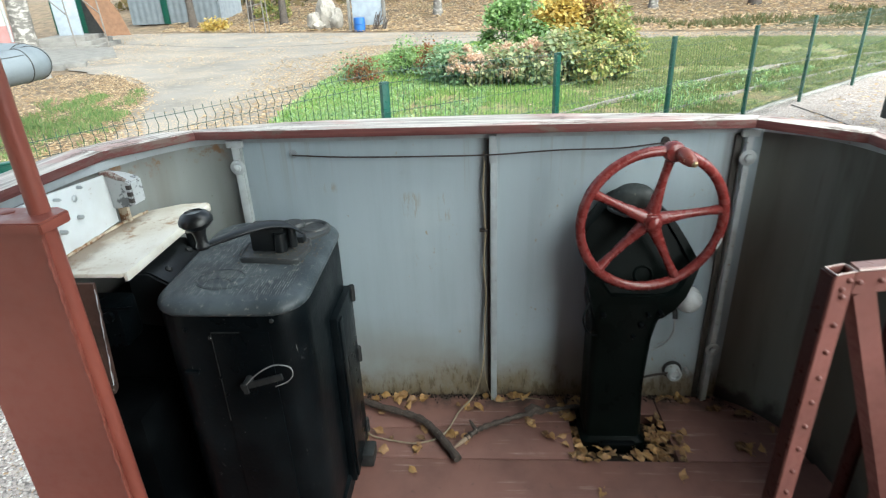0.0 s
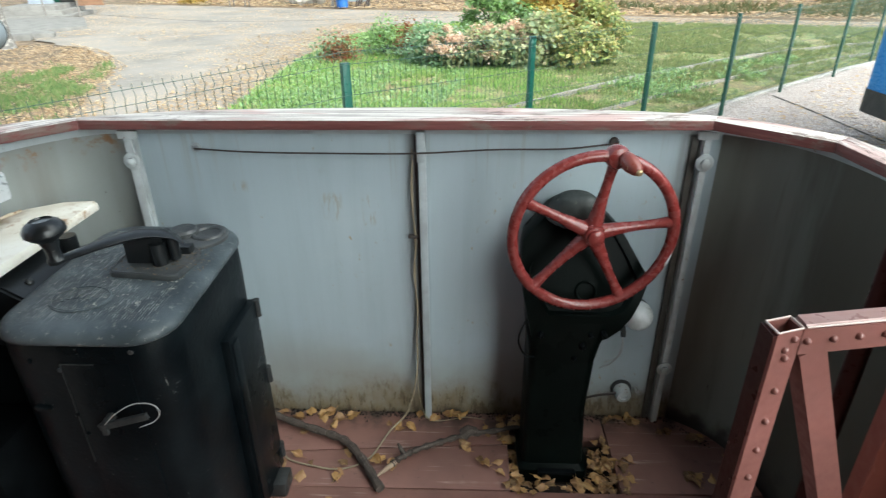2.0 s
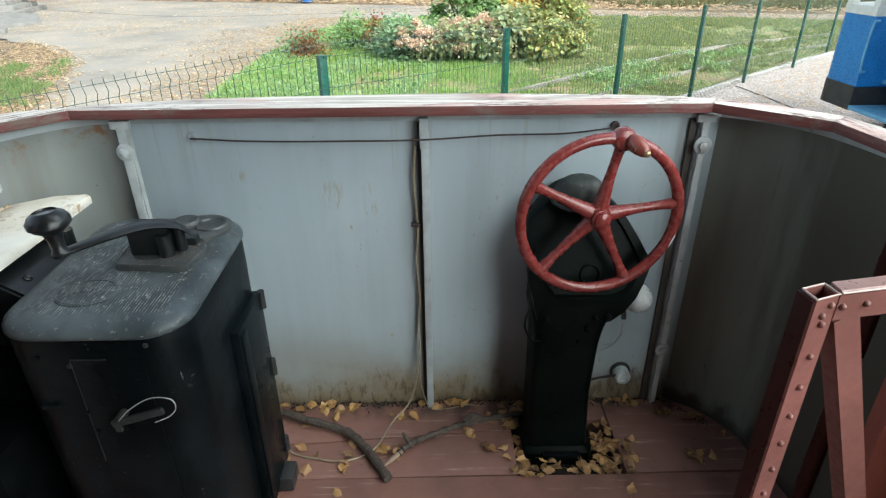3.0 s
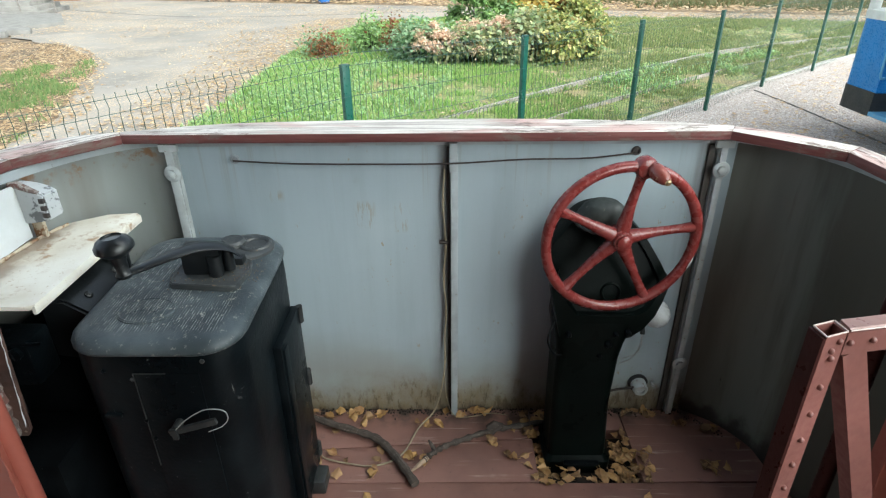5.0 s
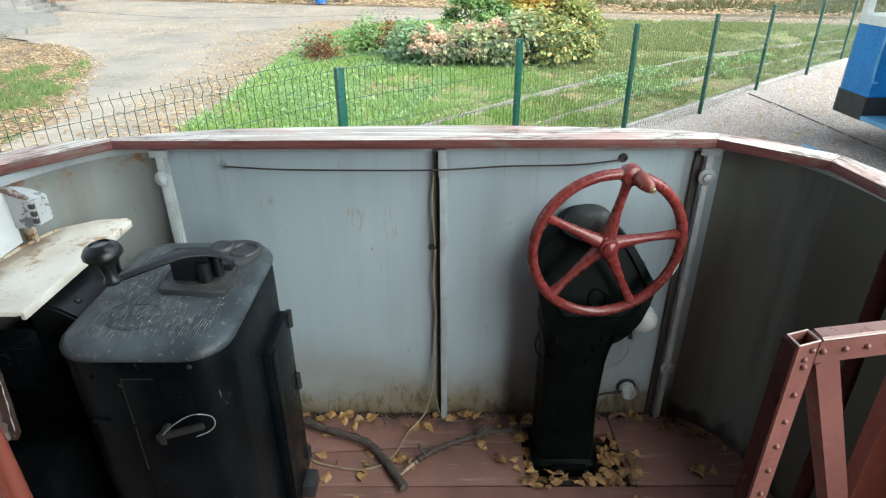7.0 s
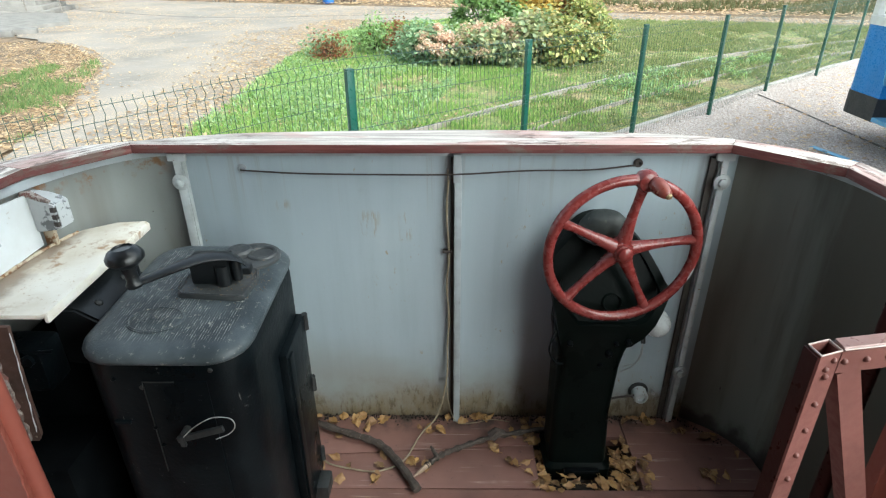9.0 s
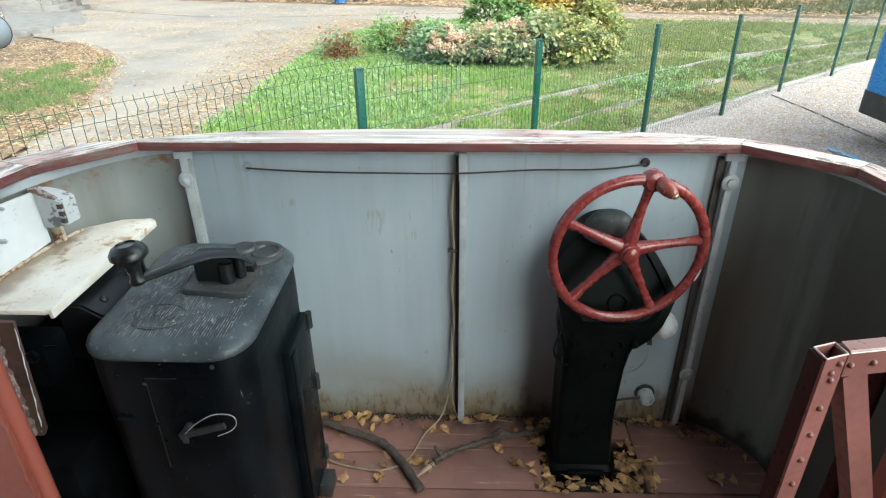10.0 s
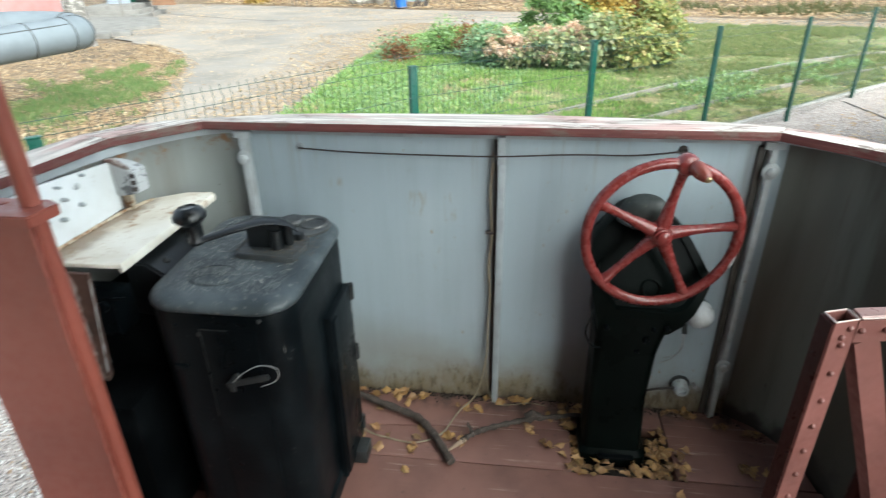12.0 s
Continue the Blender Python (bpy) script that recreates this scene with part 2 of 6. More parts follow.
# darker copy of the side paint: the right side's shade is in the colour
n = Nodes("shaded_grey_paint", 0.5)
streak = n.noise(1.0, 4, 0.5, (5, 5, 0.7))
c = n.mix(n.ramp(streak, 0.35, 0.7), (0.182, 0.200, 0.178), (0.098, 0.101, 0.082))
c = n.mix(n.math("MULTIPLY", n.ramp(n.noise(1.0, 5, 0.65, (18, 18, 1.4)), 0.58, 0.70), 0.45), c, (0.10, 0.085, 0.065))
# darkens away from the dash, shade and grime painted together
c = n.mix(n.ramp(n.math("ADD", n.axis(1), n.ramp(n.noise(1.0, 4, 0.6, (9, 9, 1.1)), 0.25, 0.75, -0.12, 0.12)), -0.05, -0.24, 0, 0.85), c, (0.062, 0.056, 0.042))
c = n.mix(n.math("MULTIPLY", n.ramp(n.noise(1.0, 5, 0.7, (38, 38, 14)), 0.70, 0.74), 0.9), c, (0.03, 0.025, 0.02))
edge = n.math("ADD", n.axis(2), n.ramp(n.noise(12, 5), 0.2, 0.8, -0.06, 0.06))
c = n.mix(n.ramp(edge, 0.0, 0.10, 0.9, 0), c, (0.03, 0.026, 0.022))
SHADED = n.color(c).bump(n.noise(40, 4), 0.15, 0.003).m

GREY_STEEL = painted("grey_steel_paint", (0.50, 0.54, 0.55), (0.36, 0.38, 0.38), (0.20, 0.12, 0.07), 0.45, 0.62, 12)
WHITE = painted("white_steel_paint", (0.66, 0.70, 0.72), (0.55, 0.57, 0.57), (0.25, 0.15, 0.08), 0.4, 0.68, 6)
n = Nodes("cream_shelf_paint", 0.5)
c = n.mix(n.ramp(n.noise(7, 5), 0.35, 0.7), (0.76, 0.74, 0.67), (0.62, 0.57, 0.47))
c = n.mix(n.math("MULTIPLY", n.ramp(n.noise(24, 6, 0.72), 0.50, 0.64), n.ramp(n.noise(5, 3), 0.46, 0.64)), c, (0.33, 0.195, 0.095))
c = n.mix(n.math("MULTIPLY", n.ramp(n.noise(85, 6, 0.8), 0.58, 0.66), n.ramp(n.noise(9, 4), 0.40, 0.62, 0.1, 0.85)), c, (0.40, 0.27, 0.15))
c = n.mix(n.math("MULTIPLY", n.ramp(n.math("ADD", n.axis(0), n.ramp(n.noise(14, 5), 0.2, 0.8, -0.03, 0.03)), -0.985, -1.04), 0.75), c, (0.20, 0.125, 0.07))
CREAM = n.color(c).bump(n.noise(70, 5, 0.7), 0.35, 0.002).m

n = Nodes("black_enamel", 0.3, 0.0, 0.04)
big, fine = n.noise(7, 5), n.noise(120, 4)
c = n.mix(n.ramp(big, 0.4, 0.75), (0.0022, 0.0028, 0.0033), (0.006, 0.0075, 0.0085))
c = n.mix(n.math("MULTIPLY", n.ramp(n.noise(48, 6, 0.78), 0.67, 0.73), n.ramp(n.noise(6, 3), 0.4, 0.6, 0.15, 0.9)), c, (0.20, 0.20, 0.19))
BLACK = n.color(c).rough(n.ramp(big, 0.3, 0.7, 0.3, 0.5)).bump(n.math("ADD", fine, n.math("MULTIPLY", big, 3)), 0.25, 0.0015).m

n = Nodes("green_black_enamel", 0.24, 0.0, 0.05)
big, fine = n.noise(6, 5), n.noise(90, 4)
c = n.mix(n.ramp(big, 0.4, 0.75), (0.0016, 0.0030, 0.0026), (0.0040, 0.0068, 0.0060))
c = n.mix(n.math("MULTIPLY", n.ramp(n.noise(40, 6, 0.78), 0.68, 0.74), n.ramp(n.noise(6, 3), 0.45, 0.6, 0.1, 0.8)), c, (0.13, 0.14, 0.13))
COLUMN_BLACK = n.color(c).rough(n.ramp(big, 0.3, 0.7, 0.24, 0.42)).bump(n.math("ADD", fine, n.math("MULTIPLY", big, 3)), 0.3, 0.002).m

n = Nodes("glossy_black_enamel", 0.32, 0.0, 0.5)
big, fine = n.noise(9, 5), n.noise(120, 4)
c = n.mix(n.ramp(big, 0.4, 0.75), (0.006, 0.0075, 0.0085), (0.014, 0.017, 0.019))
c = n.mix(n.math("MULTIPLY", n.ramp(n.noise(60, 6, 0.78), 0.64, 0.71), 0.7), c, (0.17, 0.165, 0.15))
GLOSS = n.color(c).rough(n.ramp(big, 0.3, 0.7, 0.28, 0.48)).bump(n.math("ADD", fine, n.math("MULTIPLY", big, 3)), 0.3, 0.0015).m

n = Nodes("chipped_black_enamel", 0.34, 0.0, 0.11)
big, fine = n.noise(6, 5), n.noise(110, 4)
c = n.mix(n.ramp(big, 0.4, 0.75), (0.0022, 0.0036, 0.0046), (0.0065, 0.0098, 0.0118))
c = n.mix(n.math("MULTIPLY", n.ramp(n.noise(42, 6, 0.8), 0.63, 0.70), n.ramp(n.noise(7, 4), 0.42, 0.62, 0.1, 0.9)), c, (0.16, 0.165, 0.16))
c = n.mix(n.math("MULTIPLY", n.ramp(n.noise(1.0, 6, 0.75, (70, 70, 12)), 0.68, 0.73), 0.5), c, (0.30, 0.30, 0.28))
BODY_BLACK = n.color(c).rough(n.ramp(big, 0.3, 0.7, 0.26, 0.46)).bump(n.math("ADD", fine, n.math("MULTIPLY", big, 4)), 0.35, 0.002).m

n = Nodes("ribbed_black_top", 0.5, 0.0, 0.3)
wave = n.t.nodes.new("ShaderNodeTexWave")
wave.inputs["Scale"].default_value = 54
wave.inputs["Distortion"].default_value = 1.2
wave.inputs["Detail"].default_value = 2
wave.inputs["Detail Scale"].default_value = 3
n.link(n.vec((1.0, 0.05, 0.0)), wave.inputs["Vector"])
dust = n.noise(75, 6, 0.75)
# black lid lifted to grey-blue: sky sheen put into the colour, with dust
c = n.mix(n.ramp(n.noise(9, 5), 0.35, 0.7), (0.036, 0.046, 0.052), (0.080, 0.097, 0.107))
worn = n.ramp(n.noise(11, 4), 0.36, 0.56)
lines = n.math("MULTIPLY", n.math("MULTIPLY", n.ramp(wave.outputs["Fac"], 0.6, 0.95), worn), n.ramp(n.noise(1.0, 5, 0.75, (160, 40, 40)), 0.47, 0.58))
up = n.t.nodes.new("ShaderNodeSeparateXYZ")
geo = n.t.nodes.new("ShaderNodeNewGeometry")
n.link(geo.outputs["Normal"], up.inputs[0])
inner = n.math("MULTIPLY", n.ramp(n.axis(0), -0.762, -0.742), n.ramp(n.axis(0), -0.492, -0.472, 1, 0))
inner = n.math("MULTIPLY", inner, n.math("MULTIPLY", n.ramp(n.axis(1), -0.610, -0.590), n.ramp(n.axis(1), -0.225, -0.20, 1, 0)))
flat = n.math("MULTIPLY", n.ramp(up.outputs[2], 0.7, 0.95), inner)
c = n.mix(n.math("MULTIPLY", n.math("MULTIPLY", lines, flat), 0.85), c, (0.36, 0.37, 0.355))
pits = n.math("MULTIPLY", n.ramp(wave.outputs["Fac"], 0.35, 0.1), flat)
c = n.mix(n.math("MULTIPLY", n.math("MULTIPLY", pits, 0.4), n.ramp(n.noise(26, 4), 0.35, 0.6)), c, (0.02, 0.024, 0.026))
c = n.mix(n.math("MULTIPLY", n.ramp(dust, 0.58, 0.66), n.ramp(inner, 0, 1, 0.35, 0.9)), c, (0.46, 0.44, 0.38))
RIBBED = n.color(c).rough(n.math("MULTIPLY", n.ramp(dust, 0.3, 0.7, 0.38, 0.6), n.ramp(inner, 0, 1, 0.74, 1.0))).bump(n.math("ADD", n.math("MULTIPLY", n.math("MULTIPLY", wave.outputs["Fac"], worn), flat), n.math("MULTIPLY", dust, 1.4)), 0.4, 0.0018).m

RUSTDUST = painted("rust_dusted_iron", (0.032, 0.037, 0.040), (0.055, 0.058, 0.058), (0.15, 0.105, 0.07), 0.40, 0.64, 16, 0.5)
DUSTY = painted("dusty_black_iron", (0.012, 0.014, 0.015), (0.026, 0.028, 0.028), (0.16, 0.13, 0.09), 0.5, 0.66, 22, 0.4)
DOME_IRON = painted("dull_green_black_iron", (0.010, 0.0145, 0.013), (0.020, 0.025, 0.023), (0.10, 0.09, 0.07), 0.6, 0.64, 18, 0.5)
RED = painted("oxide_red_gloss", (0.180, 0.030, 0.027), (0.140, 0.023, 0.021), (0.30, 0.13, 0.105), 0.24, 0.80, 10, 0.2, grain=45)
GRIPRED = painted("rubbed_grip_paint", (0.215, 0.055, 0.038), (0.165, 0.035, 0.028), (0.34, 0.20, 0.13), 0.3, 0.62, 16, 0.25)
BRASS = painted("worn_brass", (0.30, 0.22, 0.12), (0.20, 0.15, 0.09), (0.12, 0.09, 0.06), 0.4, 0.66, 20, 0.2, 0.6)
POST_RED = painted("oxide_red_post", (0.30, 0.085, 0.06), (0.25, 0.07, 0.05), (0.15, 0.07, 0.05), 0.4, 0.72, 4, 0.25, grain=35)
GATE_RED = painted("dull_red_gate_paint", (0.175, 0.068, 0.058), (0.145, 0.057, 0.048), (0.10, 0.05, 0.04), 0.42, 0.74, 8, 0.3)
# dark red with the shade of the gate post's side in the colour
MAROON = painted("dark_maroon", (0.032, 0.009, 0.008), (0.026, 0.007, 0.006), (0.07, 0.028, 0.024), 0.35, 0.78, 8, 0.3)
MAROON.node_tree.nodes["Principled BSDF"].inputs["Specular IOR Level"].default_value = 0.12
RUST = painted("rusty_brown_plate", (0.10, 0.055, 0.042), (0.06, 0.035, 0.028), (0.25, 0.20, 0.16), 0.7, 0.62, 18, 0.5)



def rail_paint(turn, kept=0.0):
    """Weathered red paint on boards that run at the given angle."""
    n = Nodes("worn_wooden_rail_paint", 0.6)
    m = n.t.nodes.new("ShaderNodeMapping")
    m.inputs["Rotation"].default_value = (0, 0, radians(-turn))
    n.link(n.pos, m.inputs["Vector"])
    n.pos = m.outputs[0]
    grain = n.noise(1.0, 6, 0.65, (3, 55, 55))
    bigw = n.noise(1.0, 6, 0.7, (4, 16, 16), 1.2)
    gz = n.t.nodes.new("ShaderNodeSeparateXYZ")
    gg = n.t.nodes.new("ShaderNodeNewGeometry")
    n.link(gg.outputs["Normal"], gz.inputs[0])
    upward = n.ramp(gz.outputs[2], 0.5, 0.9)
    redp = n.mix(n.ramp(grain, 0.35, 0.7), (0.10, 0.025, 0.023), (0.15, 0.048, 0.042))
    bare = n.mix(n.ramp(grain, 0.4, 0.6), (0.66, 0.61, 0.56), (0.36, 0.32, 0.29))
    pink = n.mix(n.ramp(n.noise(1.0, 5, 0.6, (3, 12, 12)), 0.50, 0.62, 0, 0.85), bare, (0.46, 0.30, 0.27))
    loss = n.math("ADD", n.math("MULTIPLY", n.ramp(bigw, 0.28 + kept, 0.42 + kept), upward), n.math("MULTIPLY", n.ramp(bigw, 0.68, 0.73), 0.8))
    c = n.mix(n.ramp(loss, 0.05, 0.5), redp, pink)
    cracks = n.ramp(n.noise(1.0, 6, 0.75, (4, 80, 80)), 0.60, 0.67)
    c = n.mix(cracks, c, (0.09, 0.07, 0.06))
    c = n.mix(n.math("MULTIPLY", n.ramp(n.noise(1.0, 6, 0.75, (9, 24, 24)), 0.50, 0.60), n.ramp(n.noise(2.6, 3), 0.42, 0.6, 0.1, 0.9)), c, (0.125, 0.085, 0.07))
    return n.color(c).bump(n.math("SUBTRACT", n.math("ADD", grain, bigw), cracks), 0.7, 0.004).m


RAIL = rail_paint(0)

n = Nodes("brown_red_floor_paint", 0.5)
grain = n.noise(1.0, 6, 0.65, (2.5, 50, 50))
r = n.rand()
c = n.mix(n.ramp(n.noise(3, 5), 0.35, 0.7), (0.235, 0.118, 0.095), (0.165, 0.083, 0.068))
c = n.mix(n.math("MULTIPLY", r, 0.35), c, (0.21, 0.112, 0.094))
c = n.mix(n.math("MULTIPLY", n.ramp(grain, 0.54, 0.68), n.ramp(n.noise(4.5, 4), 0.44, 0.62)), c, (0.42, 0.32, 0.28))
c = n.mix(n.ramp(n.noise(26, 6, 0.75), 0.60, 0.68, 0, 0.55), c, (0.07, 0.045, 0.038))
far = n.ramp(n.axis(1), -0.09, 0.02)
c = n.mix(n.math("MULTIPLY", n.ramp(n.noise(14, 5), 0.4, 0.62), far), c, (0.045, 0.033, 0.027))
FLOOR = n.color(c).rough(n.ramp(n.noise(12, 4), 0.3, 0.7, 0.36, 0.6)).bump(grain, 0.35, 0.0025).m

WOOD = painted("varnished_brown_wood", (0.085, 0.045, 0.025), (0.06, 0.032, 0.02), (0.15, 0.1, 0.06), 0.4, 0.7, 6, 0.3)
DIRT = painted("dark_pit_dirt", (0.035, 0.027, 0.022), (0.02, 0.016, 0.014), (0.09, 0.06, 0.04), 0.9, 0.6, 20, 0.8)
CEIL = painted("ceiling_paint", (0.55, 0.51, 0.44), (0.47, 0.44, 0.38), (0.25, 0.2, 0.15), 0.6, 0.8, 3)
BARK = painted("weathered_bark", (0.075, 0.058, 0.048), (0.042, 0.033, 0.028), (0.16, 0.135, 0.115), 0.85, 0.58, 30, 0.8)
BAREWOOD = painted("bare_broken_wood", (0.34, 0.25, 0.18), (0.25, 0.18, 0.13), (0.14, 0.1, 0.08), 0.8, 0.6, 30, 0.5)
CABLE = painted("dark_cable", (0.035, 0.028, 0.026), (0.06, 0.05, 0.045), (0.12, 0.1, 0.08), 0.6, 0.7, 30)
TWINE = painted("yellowed_wire_sheath", (0.30, 0.25, 0.17), (0.22, 0.18, 0.12), (0.14, 0.1, 0.07), 0.6, 0.7, 30)
GLASS_WHITE = painted("milky_lamp_glass", (0.62, 0.64, 0.64), (0.50, 0.52, 0.52), (0.3, 0.28, 0.25), 0.25, 0.75, 12, 0.1)
ZINC = painted("galvanised_steel", (0.42, 0.46, 0.47), (0.34, 0.37, 0.38), (0.3, 0.25, 0.2), 0.4, 0.75, 10, 0.15, 0.3)
WIRE = painted("bare_wire", (0.45, 0.45, 0.44), (0.35, 0.35, 0.34), (0.3, 0.2, 0.1), 0.4, 0.75, 20, 0.1, 0.5)

n = Nodes("dry_birch_leaf", 0.6)
rr = n.rand()
c = n.mix(n.ramp(rr, 0.0, 0.55), (0.40, 0.235, 0.085), (0.31, 0.175, 0.08))
c = n.mix(n.ramp(rr, 0.6, 1.0), c, (0.15, 0.085, 0.04))
c = n.mix(n.ramp(n.noise(60, 4), 0.5, 0.75), c, (0.44, 0.30, 0.145))
LEAF = n.color(c).bump(n.noise(200, 3), 0.3, 0.001).m

# ---- the tram platform: shell ----
FRONT = [(-0.815, 0.03), (0.80, 0.03)]
LEFT = [(-1.13, -0.70), (-1.115, -0.45), (-1.085, -0.27), (-1.02, -0.12), (-0.94, -0.02), (-0.87, 0.024), (-0.815, 0.03)]
RIGHT = [(0.80, 0.03), (0.88, -0.03), (0.95, -0.12), (0.99, -0.24), (1.01, -0.42), (1.03, -0.75), (1.03, -0.95)]

SHADE_GRIME = painted("shade_and_grime_strip_paint", (0.045, 0.041, 0.036), (0.070, 0.060, 0.050), (0.14, 0.125, 0.11), 0.6, 0.66, 10)
RIBGREY = painted("mid_grey_rib_paint", (0.36, 0.40, 0.42), (0.28, 0.30, 0.31), (0.18, 0.12, 0.07), 0.45, 0.66, 12)
wall_front = tagged(obj("wall_front", strip(bmesh.new(), FRONT, 0.03, -0.06, 0.995), PANEL), "grey painted sheet-steel tram dash with floor rust and painted-in shade", "wall", kind="structure")
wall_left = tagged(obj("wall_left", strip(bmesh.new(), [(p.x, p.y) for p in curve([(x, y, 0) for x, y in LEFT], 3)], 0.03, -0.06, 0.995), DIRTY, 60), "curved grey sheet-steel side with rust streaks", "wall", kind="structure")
wall_right = tagged(obj("wall_right", strip(bmesh.new(), [(p.x, p.y) for p in curve([(x, y, 0) for x, y in RIGHT], 3)], 0.03, -0.06, 0.995), SHADED, 60), "curved dirty sheet-steel side, its shade painted in as darker grey", "wall", kind="structure")

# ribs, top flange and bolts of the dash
# flat dark strips added where shade and dirt lie beside the ribs
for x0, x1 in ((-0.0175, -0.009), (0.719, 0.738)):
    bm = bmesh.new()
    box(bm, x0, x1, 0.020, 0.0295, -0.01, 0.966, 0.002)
    part("shade_strip", bm, SHADE_GRIME, wall_front, "dark strip standing in for shade and dirt beside the rib")
bm = bmesh.new()
box(bm, -0.007, 0.014, -0.004, 0.002, -0.01, 0.95, 0.0015)
box(bm, 0.006, 0.012, 0.0, 0.034, -0.01, 0.972)
box(bm, -0.010, 0.012, -0.006, 0.03, 0.90, 0.983, 0.001)
part("rib", bm, RIBGREY, wall_front, "grey angle-iron rib")
for x in (-0.795, 0.753):
    bm = bmesh.new()
    box(bm, x - (0.0115 if x < 0 else 0.0095), x + (0.0115 if x < 0 else 0.0095), 0.000, 0.007, -0.01, 0.972, 0.002)
    box(bm, x + (0.0055 if x < 0 else -0.0115), x + (0.0115 if x < 0 else -0.0055), 0.012, 0.034, -0.01, 0.97)
    box(bm, x - 0.026, x + 0.026, -0.001, 0.012, 0.962, 0.984, 0.003)
    part("rib", bm, GREY_STEEL, wall_front, "light grey flat steel rib")
    for zz in (0.90, 0.222):
        bm = bmesh.new()
        m = pose(x, 0.001, zz, 90)
        lathe(bm, [(0.024, 0.0), (0.024, 0.004), (0.021, 0.006), (0.012, 0.006)], m, 20)
        lathe(bm, [(0.013, 0.005), (0.013, 0.014), (0.007, 0.017), (0.001, 0.018)], m, 6)
        part("bolt", bm, GREY_STEEL, wall_front, "bolt on a round washer")
for plan, owner in ((LEFT, wall_left), (RIGHT[:-1], wall_right), (FRONT, wall_front)):
    pts = [(p.x, p.y) for p in curve([(x, y, 0) for x, y in plan], 3)]
    part("top_flange", strip(bmesh.new(), pts, -0.012, 0.972, 0.995), RIBGREY, owner, "grey steel angle under the handrail", 60)

# floor of boards with the pit for the brake column
floor = tagged(obj("floor", box(bmesh.new(), -1.16, 1.06, -2.7, 0.06, -0.14, -0.045), DIRT), "dark underfloor below brown-red painted boards", "floor", kind="structure")


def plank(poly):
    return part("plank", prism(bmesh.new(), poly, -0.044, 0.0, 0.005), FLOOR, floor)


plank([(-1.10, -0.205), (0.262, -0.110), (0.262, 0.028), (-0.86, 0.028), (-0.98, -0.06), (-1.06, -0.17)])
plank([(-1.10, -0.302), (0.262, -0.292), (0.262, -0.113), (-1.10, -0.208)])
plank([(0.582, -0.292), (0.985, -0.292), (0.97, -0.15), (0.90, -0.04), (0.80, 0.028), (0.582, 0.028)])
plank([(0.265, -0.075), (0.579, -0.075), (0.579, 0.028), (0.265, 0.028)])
for k in range(12):
    y = -0.297 - 0.2 * k
    plank([(-1.13, y - 0.194), (1.02, y - 0.194), (0.995, y), (-1.12, y)])

# unseen roof and closed sides behind the camera, added to shape the light
tagged(obj("ceiling", box(bmesh.new(), -1.25, 1.2, -6.0, -0.55, 2.32, 2.38, 0.01), CEIL), "unseen cream tram roof that blocks and bounces light", "ceiling", kind="structure")
tagged(obj("wall_unseen_left", box(bmesh.new(), -1.17, -1.142, -6.0, -1.2, -0.06, 2.315), WOOD), "unseen brown wooden side wall, added to block light", "wall", kind="structure")
tagged(obj("wall_unseen_back", box(bmesh.new(), -1.14, 1.06, -6.0, -5.95, -0.06, 2.315), WOOD), "unseen brown wooden end wall, added to block light", "wall", kind="structure")
# unseen panel, added to keep sun off the right of the dash
tagged(obj("wall_blocker_upper", box(bmesh.new(), 1.02, 1.05, -1.15, -0.48, 1.62, 2.315), RIBGREY), "unseen grey panel under the roof, added to block light", "wall", kind="structure")
# unseen sheet, added to cut low light on the lower dash
tagged(obj("wall_side_lower", box(bmesh.new(), 1.032, 1.06, -1.38, -0.955, -0.06, 0.984), SHADED), "unseen lower side sheet of the entrance, added to block light", "wall", kind="structure")
tagged(obj("wall_unseen_right", box(bmesh.new(), 1.032, 1.06, -5.95, -2.9, -0.06, 2.315), WOOD), "unseen brown wooden side wall, added to block light", "wall", kind="structure")
# unseen filler under the body, which also stops light from the ground
tagged(obj("wall_skirt", box(bmesh.new(), -1.08, 0.98, -5.9, -0.02, -0.86, -0.145, 0.02), BLACK), "plain black skirt under the tram body, unseen, added as support", "wall", kind="structure")
tagged(obj("floor_saloon", box(bmesh.new(), -1.14, 1.06, -5.95, -2.705, -0.06, -0.002), FLOOR), "brown-red painted saloon floor", "floor", kind="structure")

# worn wooden cap rail
cap = thing("handrail_cap", (0, 0.05, 1.0), "worn wooden cap rail, red paint weathered to bare wood", "handrail")


def cap_board(inner, outer, z1=1.022, turn=0, kept=0.0):
    bm = prism(bmesh.new(), inner + outer[::-1], 0.997, z1, 0.002)
    part("board", bm, rail_paint(turn, kept) if turn else RAIL, cap)


cap_board([(-0.895, -0.036), (0.742, -0.038)], [(p.x, p.y) for p in curve([(-0.915, -0.004, 0), (-0.65, 0.073, 0), (-0.3, 0.1, 0), (0, 0.11, 0), (0.35, 0.094, 0), (0.63, 0.056, 0), (0.772, 0.012, 0)], 4)])
cap_board([(-1.062, -0.235), (-0.8955, -0.0363)], [(-1.165, -0.20), (-1.10, -0.10), (-1.01, -0.035), (-0.9155, -0.0043)], turn=50)
cap_board([(-1.105, -0.60), (-1.0622, -0.2356)], [(-1.215, -0.60), (-1.20, -0.38), (-1.1652, -0.2006)], turn=84)
cap_board([(-1.125, -1.0), (-1.105, -0.6006)], [(-1.235, -1.0), (-1.215, -0.6006)], turn=88)
cap_board([(0.7424, -0.0383), (0.938, -0.226)], [(0.7724, 0.0118), (0.885, -0.065), (0.992, -0.183)], turn=-42, kept=0.06)
